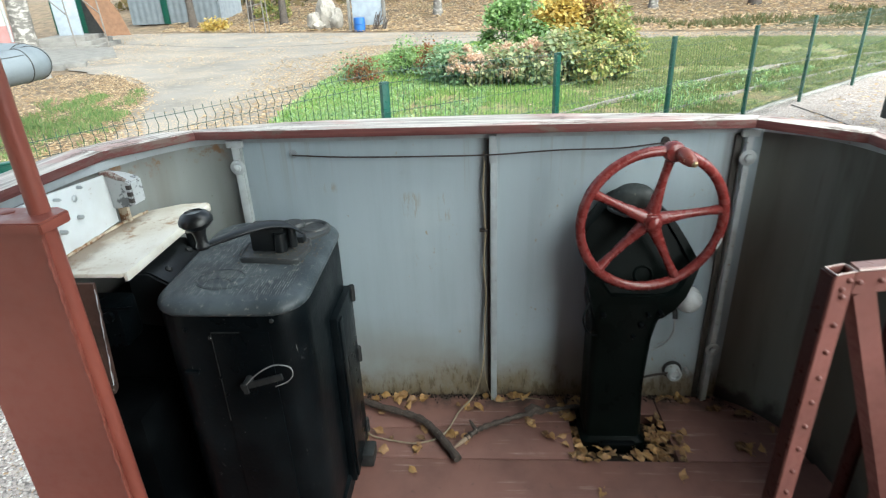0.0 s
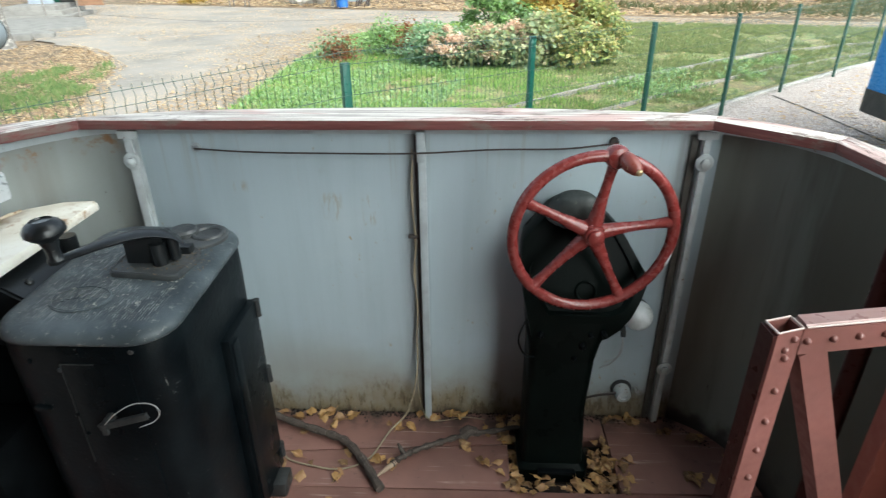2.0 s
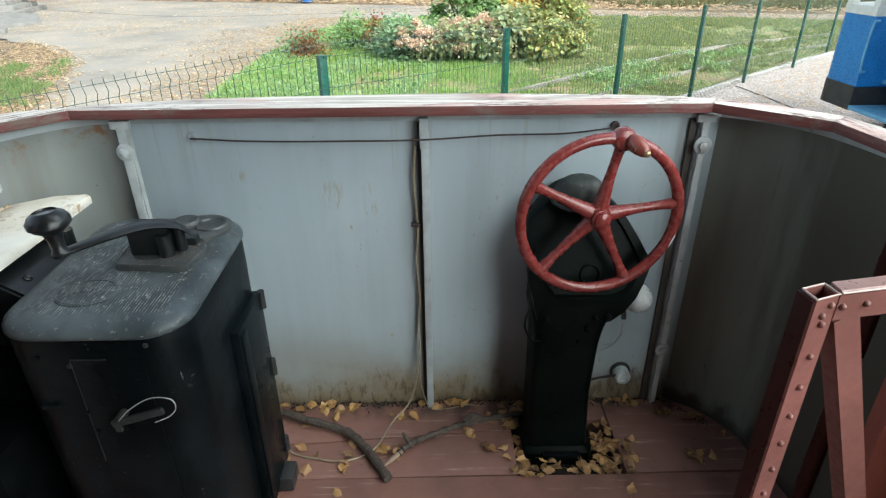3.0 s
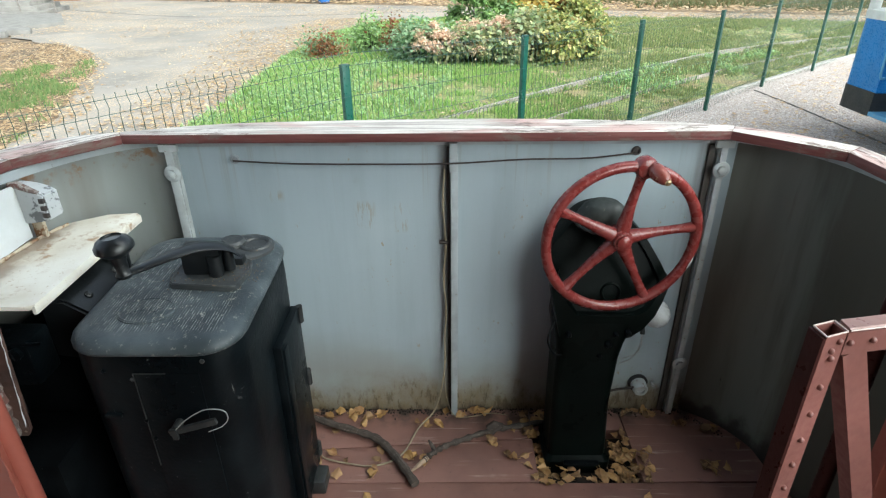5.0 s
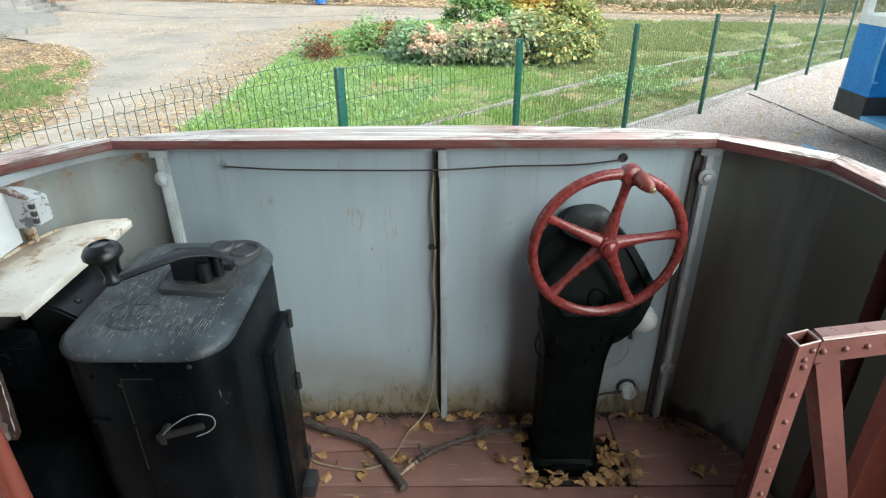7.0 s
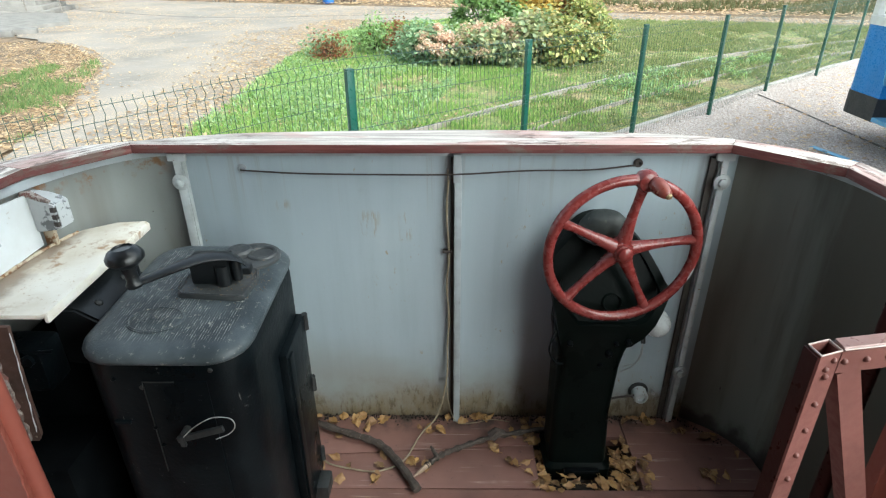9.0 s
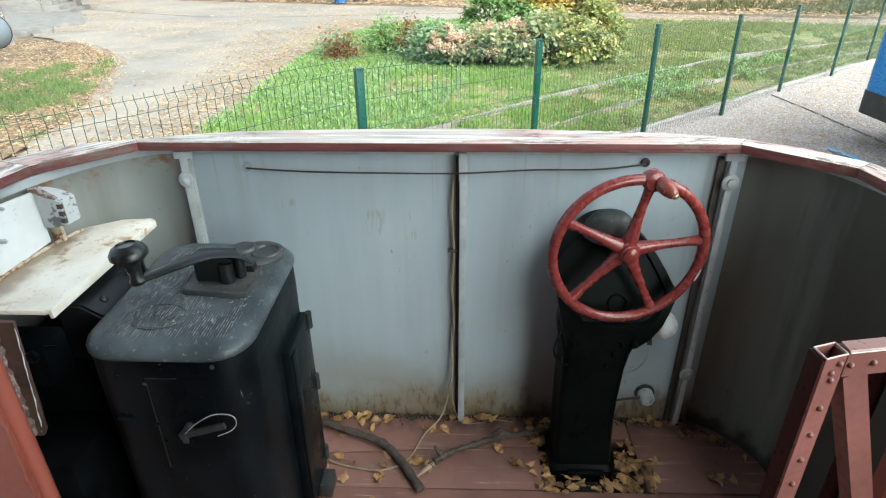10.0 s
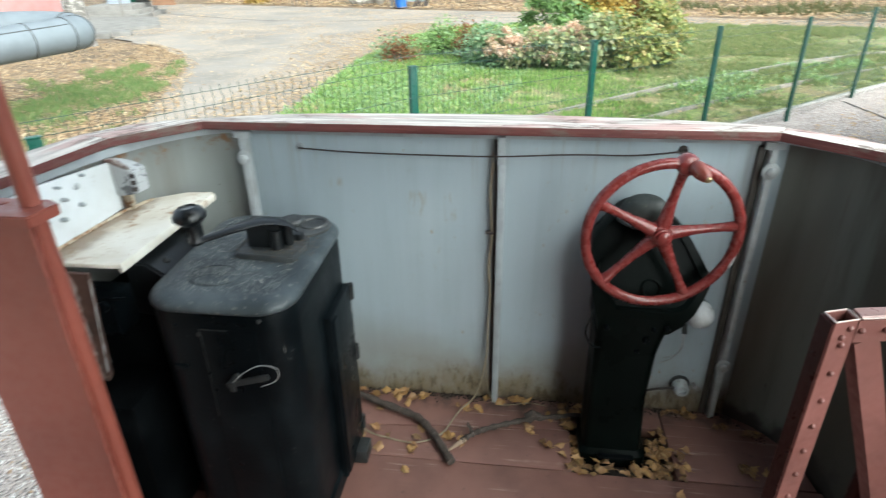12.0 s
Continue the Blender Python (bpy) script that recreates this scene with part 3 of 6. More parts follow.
cap_board([(0.9384, -0.2266), (0.965, -0.62)], [(0.9924, -0.1836), (1.022, -0.36), (1.04, -0.62)], turn=-86, kept=0.06)
cap_board([(0.965, -0.6206), (0.975, -0.98)], [(1.04, -0.6206), (1.06, -0.98)], turn=-88, kept=0.06)

# cable across the dash, with its eyelets
cable = thing("dash_cable", (-0.62, 0.0, 0.93), "thin dark cable strung across the dash between two eyelets", "cable")
bm = bmesh.new()
sweep(bm, curve([(-0.622, 0.012, 0.932), (-0.45, 0.004, 0.925), (-0.2, -0.006, 0.925), (0.0, -0.012, 0.928), (0.2, -0.004, 0.936), (0.38, 0.004, 0.936), (0.515, 0.012, 0.948)], 6), 0.0027, 6)
part("wire", bm, CABLE, cable)
for x, zz in ((-0.622, 0.932), (0.517, 0.949)):
    bm = bmesh.new()
    lathe(bm, [(0.013, 0.0), (0.013, 0.006), (0.011, 0.009), (0.007, 0.009), (0.006, 0.003)], pose(x, 0.029, zz, 90), 16)
    part("eyelet", bm, CABLE if x > 0 else RIBGREY, cable)

# thin wires down the middle rib
wires = thing("hanging_wires", (-0.03, 0.0, 0.0), "two thin yellowed wires hanging beside the middle rib", "wire")
bm = bmesh.new()
sweep(bm, curve([(-0.024, 0.016, 0.90), (-0.03, 0.014, 0.80), (-0.022, 0.012, 0.66), (-0.03, 0.012, 0.55), (-0.022, 0.010, 0.43), (-0.028, 0.010, 0.33), (-0.03, 0.0, 0.2), (-0.06, -0.03, 0.06), (-0.12, -0.08, 0.012), (-0.17, -0.19, 0.006), (-0.25, -0.235, 0.006), (-0.34, -0.225, 0.006), (-0.42, -0.20, 0.006), (-0.455, -0.15, 0.006)], 6), 0.0028, 6)
part("wire", bm, TWINE, wires, "yellowed wire")
bm = bmesh.new()
sweep(bm, curve([(-0.026, 0.024, 0.93), (-0.027, 0.022, 0.7), (-0.026, 0.02, 0.4), (-0.03, 0.006, 0.15), (-0.015, -0.012, 0.05), (0.01, -0.02, 0.008), (0.07, -0.015, 0.006), (0.13, 0.0, 0.006), (0.19, -0.01, 0.006)], 6), 0.0016, 6)
part("wire", bm, TWINE, wires)
bm = bmesh.new()
box(bm, -0.042, -0.014, 0.004, 0.02, 0.668, 0.676, 0.002)
part("clip", bm, CABLE, wires)

# ---- motor controller ----
ctrl = thing("motor_controller", (-0.60, -0.42, 0.0), "black enamelled iron tram motor controller, tall rounded box with crank handle", "controller")
CX0, CX1, CY0, CY1 = -0.795, -0.436, -0.645, -0.168


def ring2(inset, z, r=0.075, tilt=0.0):
    return [Vector((x, y, z + tilt * (y - CY0))) for x, y in rrect(CX0 + inset, CX1 - inset, CY0 + inset, CY1 - inset, max(r - inset, 0.02), 6)]


bm = bmesh.new()
loft(bm, [ring2(0.0, 0.0, 0.085), ring2(0.0, 0.05, 0.085), ring2(0.008, 0.06, 0.085), ring2(0.006, 0.40, 0.085), ring2(0.004, 0.70, 0.085), ring2(0.005, 0.735, 0.085, 0.02), ring2(0.009, 0.745, 0.085, 0.02), ring2(0.010, 0.752, 0.085, 0.02)])
part("body", bm, BODY_BLACK, ctrl, "glossy black sheet-iron body")
LID = [(0.012, 0.746), (0.003, 0.7465), (0.0, 0.750), (0.0, 0.757), (0.003, 0.7635), (0.008, 0.7685), (0.015, 0.7725), (0.024, 0.775), (0.036, 0.7765), (0.060, 0.777), (0.095, 0.777)]
bm = bmesh.new()
loft(bm, [ring2(e, zz, 0.085 if e < 0.05 else 0.12, 0.03) for e, zz in LID])
part("lid", bm, RIBBED, ctrl, "ribbed cast-iron lid with rounded edge and worn oval badge", 60)
# front hatch
bm = bmesh.new()
box(bm, -0.650, -0.518, -0.6422, -0.636, 0.06, 0.705, 0.0008)
part("front_hatch", bm, BODY_BLACK, ctrl, "flush front hatch with bare edges")
bm = bmesh.new()
box(bm, -0.652, -0.585, -0.6440, -0.64, 0.7035, 0.7050)
box(bm, -0.652, -0.6510, -0.6440, -0.64, 0.45, 0.7045)
part("seam", bm, DUSTY, ctrl)
latch = part("latch", rod(bmesh.new(), (-0.582, -0.64, 0.578), (-0.582, -0.67, 0.578), 0.009, 12), DUSTY, ctrl, "swivel latch")
bm = bmesh.new()
bar(bm, (-0.592, -0.671, 0.574), (-0.495, -0.663, 0.598), 0.014, 0.007)
bar(bm, (-0.582, -0.673, 0.583), (-0.581, -0.673, 0.558), 0.011, 0.006)
part("lever", bm, DUSTY, latch)
bm = bmesh.new()
sweep(bm, curve([(-0.578, -0.673, 0.583), (-0.55, -0.675, 0.612), (-0.51, -0.670, 0.634), (-0.475, -0.665, 0.628), (-0.468, -0.665, 0.607), (-0.482, -0.667, 0.588), (-0.51, -0.673, 0.578)], 6), 0.0011, 6)
part("wire_loop", bm, WIRE, latch, "thin bare wire loop")
bm = bmesh.new()
box(bm, -0.735, -0.70, -0.648, -0.630, 0.590, 0.600, 0.004)
part("lug", bm, BODY_BLACK, ctrl)
for x, zz in ((-0.655, 0.69), (-0.652, 0.58), (-0.645, 0.53), (-0.505, 0.735), (-0.71, 0.71)):
    part("screw", lathe(bmesh.new(), [(0.005, 0), (0.005, 0.003), (0.002, 0.005)], pose(x, -0.641, zz, 90), 8), DUSTY if x in (-0.505, -0.655) else BODY_BLACK, ctrl)
# side door
bm = bmesh.new()
box(bm, -0.446, -0.420, -0.425, -0.232, 0.03, 0.605, 0.006)
door = part("side_door", bm, BODY_BLACK, ctrl, "black side door standing proud of the body")
bm = bmesh.new()
box(bm, -0.4215, -0.414, -0.418, -0.385, 0.045, 0.592, 0.003)
part("edge_strip", bm, BODY_BLACK, door)
for zz in (0.555, 0.34, 0.06):
    part("hinge", rod(bmesh.new(), (-0.42, -0.236, zz), (-0.42, -0.236, zz + 0.05), 0.009, 10), DUSTY, door)
bm = bmesh.new()
box(bm, -0.44, -0.385, -0.34, -0.27, 0.0, 0.05, 0.008)
part("foot", bm, DUSTY, ctrl)
# badge, unreadable lettering as bars
bm = bmesh.new()
m = pose(-0.655, -0.530, 0.7803, 1.7)
for k, (R, z1) in enumerate(((1.0, 0.003), (0.84, 0.0045))):
    loft(bm, [[m @ Vector((0.062 * R * s * math.cos(2 * math.pi * i / 32), 0.047 * R * s * math.sin(2 * math.pi * i / 32), zz)) for i in range(32)] for s, zz in ((1, -0.004), (1, z1), (0.95, z1 + 0.001))])
ring(bm, m @ Matrix.Translation((0, 0, 0.003)) @ Matrix.Diagonal((1, 0.76, 1, 1)), 0.057, 0.003, 40, 6)
badge = part("badge", bm, RIBBED, ctrl, "raised oval maker's badge with worn lettering")
for k in range(6):
    bm = bmesh.new()
    a = k * 0.42 - 1.05
    box(bm, -0.004, 0.004, -0.009, 0.009, 0.0, 0.0025, 0.0008, pose(-0.655 + 0.036 * math.sin(a), -0.537 + 0.018 * math.cos(a * 1.3) - 0.006, 0.7848 + 0.03 * 0.018 * math.cos(a * 1.3), 1.7, 0, -25 * a))
    part("letter_bar", bm, RIBBED, badge)
# crank plate, crank arm and knob
bm = bmesh.new()
EDGE_PLAN = [(-0.648, -0.432), (-0.638, -0.442), (-0.505, -0.456), (-0.489, -0.448), (-0.478, -0.372), (-0.490, -0.326), (-0.525, -0.296), (-0.632, -0.308), (-0.656, -0.355)]
prism(bm, EDGE_PLAN, 0.77, 0.7945, 0.005)
rim = [Vector((-0.565 + (x + 0.565) * 0.955, -0.376 + (y + 0.376) * 0.945, 0.7942)) for x, y in EDGE_PLAN]
sweep(bm, rim + rim[:1], 0.0028, 6)
part("crank_plate", bm, RUSTDUST, ctrl, "flat iron crank plate with rust dust")
bm = bmesh.new()
box(bm, -0.625, -0.535, -0.40, -0.352, 0.794, 0.862, 0.006)
rod(bm, (-0.548, -0.398, 0.794), (-0.548, -0.398, 0.845), 0.016, 14)
rod(bm, (-0.522, -0.38, 0.80), (-0.522, -0.38, 0.855), 0.012, 12)
box(bm, -0.527, -0.503, -0.352, -0.326, 0.793, 0.812, 0.002)
part("crank_hub", bm, GLOSS, ctrl)
bm = bmesh.new()
arm = curve([(-0.505, -0.375, 0.842), (-0.53, -0.385, 0.862), (-0.575, -0.41, 0.872), (-0.62, -0.45, 0.871), (-0.662, -0.49, 0.866), (-0.686, -0.515, 0.864)], 5)
rings = []
for i, p in enumerate(arm):
    t = i / (len(arm) - 1)
    w = 0.034 - 0.022 * t
    s = Vector((0.62, -0.78, 0)) * w
    h = Vector((0, 0, 0.0055 + 0.002 * math.sin(3 * t)))
    rings.append([p + s * math.cos(a) + h * math.sin(a) for a in (2 * math.pi * k / 10 for k in range(10))])
loft(bm, rings)
crank = part("crank_arm", bm, GLOSS, ctrl, "curved black crank arm")
bm = bmesh.new()
lathe(bm, [(0.017, -0.012), (0.019, -0.004), (0.014, 0.006), (0.015, 0.03), (0.020, 0.048), (0.033, 0.058), (0.042, 0.068), (0.042, 0.079), (0.034, 0.093), (0.022, 0.101), (0.021, 0.097), (0.002, 0.097)], pose(-0.689, -0.517, 0.868, 0, -4, 0) @ Matrix.Diagonal((0.92, 0.92, 0.82, 1)), 24)
part("knob", bm, GLOSS, crank, "worn black mushroom knob")
# crumbs of rust round the crank plate
rng = random.Random(77)
bm = bmesh.new()
for _ in range(240):
    a = rng.uniform(0, 6.283)
    r = abs(rng.gauss(1.0, 0.22))
    x, y = -0.562 + 0.085 * r * math.cos(a), -0.378 + 0.06 * r * math.sin(a)
    s = rng.uniform(0.0006, 0.0019)
    on = -0.65 < x < -0.48 and -0.43 < y < -0.325
    bmesh.ops.create_icosphere(bm, subdivisions=1, radius=s, matrix=pose(x, y, (0.7945 if on else 0.777 + 0.03 * (y - CY0)) + s * 0.4, rng.uniform(0, 90), 0, 0))
RUSTY = painted("loose_rust", (0.17, 0.125, 0.085), (0.11, 0.085, 0.06), (0.26, 0.22, 0.17), 0.9, 0.55, 30, 0.4)
tagged(part("rust_crumbs", bm, RUSTY, ctrl, "loose rust crumbs", 80), kind="stuff")
# reverser boss at the back
bm = bmesh.new()
lathe(bm, [(0.070, -0.01), (0.070, 0.006), (0.064, 0.010), (0.05, 0.011)], pose(-0.527, -0.252, 0.788), 28)
lathe(bm, [(0.033, 0.008), (0.033, 0.020), (0.027, 0.026), (0.01, 0.027)], pose(-0.560, -0.252, 0.788), 20)
ring(bm, pose(-0.502, -0.250, 0.799), 0.034, 0.006, 24, 8)
part("reverser_boss", bm, RUSTDUST, ctrl, "reverser socket with round cap")

# ---- hand brake ----
brake = thing("hand_brake", (0.395, -0.14, 0.0), "black cast brake column with a red painted five-spoke handwheel", "brake")


def col_ring(xa, xb, ya, yb, z, r):
    return [Vector((x, y, z)) for x, y in rrect(xa, xb, ya, yb, r, 5)]


bm = bmesh.new()
loft(bm, [col_ring(0.288, 0.496, -0.222, -0.055, -0.04, 0.02), col_ring(0.288, 0.496, -0.222, -0.055, 0.006, 0.02), col_ring(0.300, 0.482, -0.207, -0.07, 0.02, 0.02), col_ring(0.300, 0.474, -0.2, -0.06, 0.22, 0.022), col_ring(0.302, 0.486, -0.19, -0.045, 0.38, 0.025), col_ring(0.300, 0.500, -0.182, -0.038, 0.43, 0.028), col_ring(0.291, 0.523, -0.177, -0.03, 0.48, 0.032), col_ring(0.292, 0.545, -0.170, -0.03, 0.530, 0.04)])
part("column", bm, COLUMN_BLACK, brake, "black cast-iron column flaring to the head")
# head: an open leaning housing, its left lip wide, with a dusty dome at the top
OUTER = [(0.306, 0.45), (0.276, 0.60), (0.274, 0.705), (0.305, 0.748), (0.352, 0.794), (0.405, 0.812), (0.460, 0.803), (0.503, 0.774), (0.545, 0.728), (0.596, 0.645), (0.606, 0.60), (0.512, 0.45)]
INNER = [(0.350, 0.53), (0.302, 0.60), (0.298, 0.650), (0.335, 0.700), (0.375, 0.752), (0.408, 0.772), (0.450, 0.782), (0.488, 0.765), (0.525, 0.718), (0.570, 0.640), (0.578, 0.60), (0.520, 0.53)]


def head_ring(pts, depth, grow=0.0):
    out = []
    for p in curve([(x, 0, z) for x, z in pts + pts[:1]], 4)[:-1]:
        x, z = 0.435 + (p.x - 0.435) * (1 + grow), 0.65 + (p.z - 0.65) * (1 + grow)
        out.append(Vector((x, -0.174 + max(0.0, z - 0.54) * 0.40 + depth, z)))
    return out


bm = bmesh.new()
loft(bm, [head_ring(OUTER, 0.115, -0.16), head_ring(OUTER, 0.09, -0.03), head_ring(OUTER, 0.05), head_ring(OUTER, 0.006), head_ring(OUTER, 0.0, -0.012), head_ring(INNER, 0.0, 0.012), head_ring(INNER, 0.004), head_ring(INNER, 0.016, -0.03), head_ring(INNER, 0.017, -0.5), head_ring(INNER, 0.017, -0.9)])
part("head", bm, COLUMN_BLACK, brake, "black open gear housing with a wide lip")
bm = bmesh.new()
lathe(bm, [(0.070, -0.012), (0.071, 0.006), (0.067, 0.022), (0.056, 0.044), (0.044, 0.055), (0.036, 0.059), (0.018, 0.061), (0.002, 0.061)], pose(0.402, -0.108, 0.798, 16, 0, 0) @ Matrix.Diagonal((1.0, 0.66, 1.0, 1)), 28)
part("dome", bm, DOME_IRON, brake, "dusty iron dome over the gear")
bm = bmesh.new()
sweep(bm, curve([(0.338, -0.128, 0.792), (0.365, -0.152, 0.783), (0.402, -0.160, 0.780), (0.439, -0.152, 0.783), (0.466, -0.128, 0.792)], 5), [0.004 + 0.0025 * (k % 3 == 0) for k in range(21)], 7)
part("dome_lip", bm, RUSTDUST, brake, "rust-dusted lip under the dome")
bm = bmesh.new()
part("boss_ring", ring(bmesh.new(), pose(0.447, -0.142, 0.585, 68), 0.026, 0.0035, 24, 8), COLUMN_BLACK, brake)
rod(bm, (0.447, -0.06, 0.77), (0.440, -0.19, 0.786), 0.02, 14)
part("shaft", bm, COLUMN_BLACK, brake)
for x, zz, s in ((0.447, 0.435, 1.0), (0.425, 0.395, 0.8), (0.33, 0.47, 0.8), (0.50, 0.475, 0.8), (0.465, 0.47, 0.6)):
    part("bolt", lathe(bmesh.new(), [(0.011 * s, 0), (0.011 * s, 0.012), (0.006 * s, 0.018)], pose(x, -0.176, zz, 90), 8), BLACK, brake)
bm = bmesh.new()
sweep(bm, curve([(0.322, -0.18, 0.395), (0.292, -0.195, 0.41), (0.272, -0.2, 0.445), (0.270, -0.195, 0.475), (0.288, -0.17, 0.505)], 5), 0.0028, 6)
part("wire_hook", bm, BLACK, brake)
bm = bmesh.new()
box(bm, 0.345, 0.455, -0.24, -0.222, 0.006, 0.016, 0.003)
part("foot_plate", bm, BLACK, brake)
# handwheel
wm = pose(0.4355, -0.205, 0.7825, 90, 0, 6)
wheel = part("handwheel", ring(bmesh.new(), wm, 0.2005, 0.0142, 72, 12, 0.03), RED, brake, "oxide-red painted handwheel")
bm = bmesh.new()
DISH = -0.012
lathe(bm, [(0.028, -0.03), (0.035, -0.012), (0.036, 0.0), (0.033, 0.006), (0.029, 0.007), (0.030, 0.012), (0.029, 0.017), (0.025, 0.018), (0.0255, 0.023), (0.024, 0.028), (0.020, 0.029), (0.0195, 0.036), (0.013, 0.041), (0.004, 0.043)], wm @ Matrix.Translation((0, 0, DISH)), 24)
part("hub", bm, RED, wheel)
bm = bmesh.new()
arc = [radians(-27 + 2 * k) for k in range(8)]
sweep(bm, [wm @ Vector((0.2065 * math.cos(a), 0.2065 * math.sin(a), 0.0095)) for a in arc], [0.001, 0.0035, 0.0042, 0.0045, 0.0045, 0.004, 0.003, 0.001], 8)
part("worn_patch", bm, GREY_STEEL, wheel, "patch of rim worn to bare metal")
for k in range(5):
    a = radians(80 + 72 * k)
    bm = bmesh.new()
    pts = [wm @ Vector((r * math.cos(a), r * math.sin(a), DISH * (1 - (r / 0.2) ** 1.4) - 0.004 * math.sin(r * 15))) for r in (0.02, 0.05, 0.09, 0.125, 0.16, 0.193)]
    sweep(bm, pts, [0.021, 0.0175, 0.0135, 0.0118, 0.0122, 0.0155], 12)
    part("spoke", bm, RED, wheel)
a = radians(80)
gm = wm @ pose(0.2005 * math.cos(a), 0.2005 * math.sin(a), 0.0, 0, 0, 0)
bm = bmesh.new()
lathe(bm, [(0.010, -0.030), (0.022, -0.024), (0.028, -0.010), (0.0285, 0.008), (0.024, 0.018), (0.012, 0.023)], gm, 20)
part("boss", bm, RED, wheel)
bm = bmesh.new()
gdir = Vector((0.30, -0.62, -0.26)).normalized()
g0 = gm.translation + Vector((0.012, -0.014, 0.004))
sweep(bm, [g0 + gdir * d for d in (0.0, 0.008, 0.020, 0.035, 0.048, 0.055, 0.058)], [0.014, 0.0185, 0.0212, 0.0195, 0.0155, 0.0125, 0.009], 16)
grip = part("grip", bm, GRIPRED, wheel, "rubbed brown-red grip with a bare tip")
bm = bmesh.new()
sweep(bm, [g0 + gdir * d for d in (0.056, 0.062, 0.065)], [0.0085, 0.0085, 0.006], 10)
part("tip", bm, BRASS, grip)

# ---- lamp and socket on the dash behind the column ----
lamp = thing("bulkhead_lamp", (0.655, 0.028, 0.42), "round milky bulkhead lamp with a dark base on the dash", "lamp")
bm = bmesh.new()
lathe(bm, [(0.041, 0.0), (0.041, 0.012), (0.038, 0.02), (0.03, 0.022)], pose(0.643, 0.030, 0.422, 90), 24)
part("base", bm, DUSTY, lamp)
bm = bmesh.new()
lathe(bm, [(0.043, 0.018), (0.044, 0.035), (0.040, 0.055), (0.03, 0.07), (0.016, 0.078), (0.002, 0.08)], pose(0.643, 0.030, 0.422, 90), 24)
part("globe", bm, GLASS_WHITE, lamp, "milky white glass globe")
bm = bmesh.new()
rod(bm, (0.600, -0.02, 0.395), (0.600, -0.035, 0.365), 0.008, 8)
part("gland", bm, DUSTY, lamp)
for k, pts in enumerate(([(0.60, -0.03, 0.37), (0.602, -0.02, 0.30), (0.585, -0.01, 0.25), (0.55, 0.0, 0.22)], [(0.60, -0.03, 0.37), (0.608, -0.02, 0.31), (0.60, 0.0, 0.26), (0.565, 0.01, 0.235)])):
    part("wire", sweep(bmesh.new(), curve(pts, 6), 0.0016, 5), WIRE, lamp)
sock = thing("wall_socket", (0.637, 0.028, 0.118), "small round grey socket with a cable on the dash", "socket")
bm = bmesh.new()
lathe(bm, [(0.034, 0), (0.034, 0.006), (0.028, 0.009)], pose(0.637, 0.030, 0.118, 90), 20)
part("plate", bm, DUSTY, sock)
bm = bmesh.new()
lathe(bm, [(0.026, 0.006), (0.025, 0.04), (0.02, 0.047), (0.012, 0.047), (0.011, 0.04)], pose(0.637, 0.030, 0.118, 90), 20)
part("cup", bm, GREY_STEEL, sock)
part("lead", sweep(bmesh.new(), curve([(0.622, 0.0, 0.122), (0.59, -0.01, 0.125), (0.555, 0.0, 0.11), (0.52, 0.01, 0.09)], 6), 0.004, 6), CABLE, sock)
part("stud", lathe(bmesh.new(), [(0.006, 0), (0.006, 0.02), (0.002, 0.024)], pose(0.685, 0.03, 0.12, 90), 8), WIRE, sock)

# ---- shelf, plate, connector and the dark gear on the left side ----
PEELED = painted("peeled_rusty_paint", (0.13, 0.10, 0.09), (0.16, 0.065, 0.05), (0.30, 0.27, 0.25), 0.8, 0.5, 16, 0.8)
SEAM = painted("rusty_cream_seam", (0.50, 0.44, 0.34), (0.34, 0.24, 0.15), (0.22, 0.11, 0.05), 0.8, 0.5, 14, 0.8)
shelf = thing("steel_shelf", (-0.97, -0.34, 0.8), "cream painted steel shelf with rust spots and a rolled edge", "shelf")
bm = bmesh.new()
prism(bm, [(-1.07, -0.570), (-0.876, -0.570), (-0.863, -0.560), (-0.863, -0.10), (-0.874, -0.09), (-0.95, -0.10), (-1.02, -0.15), (-1.068, -0.26)], 0.807, 0.819, 0.004)
part("top", bm, CREAM, shelf)
bm = bmesh.new()
box(bm, -0.872, -0.862, -0.565, -0.095, 0.795, 0.816, 0.004)
part("lip", bm, CREAM, shelf)
bm = bmesh.new()
sweep(bm, curve([(-1.064, -0.585, 0.823), (-1.058, -0.45, 0.823), (-1.046, -0.27, 0.822), (-1.02, -0.17, 0.821)], 7), [0.0045 + 0.0012 * math.sin(k * 2.1) for k in range(22)], 8)
part("weld_bead", bm, SEAM, shelf, "rusty ragged seam along the wall")
plate = thing("backing_plate", (-1.06, -0.5, 0.83), "white painted steel plate with bolts above the shelf", "plate")
bm = bmesh.new()
loft(bm, [[Vector((x, y, zz)), Vector((x - 0.008, y, zz)), Vector((x - 0.008, y, zt)), Vector((x, y, zt))] for x, y, zz, zt in ((-1.072, -0.80, 0.82, 0.985), (-1.062, -0.5, 0.82, 0.985), (-1.05, -0.265, 0.83, 0.965))])
part("sheet", bm, WHITE, plate)
for y, zz, s in ((-0.40, 0.945, 1.6), (-0.455, 0.93, 0.9), (-0.475, 0.885, 1.0), (-0.405, 0.898, 1.0), (-0.465, 0.965, 0.7), (-0.53, 0.90, 1.0), (-0.38, 0.968, 0.8)):
    part("bolt", lathe(bmesh.new(), [(0.006 * s, 0), (0.006 * s, 0.006 if s > 1.2 else 0.016), (0.003 * s, 0.01 if s > 1.2 else 0.02)], pose(-1.062, y, zz, 0, 90, 0), 8), ZINC, plate)
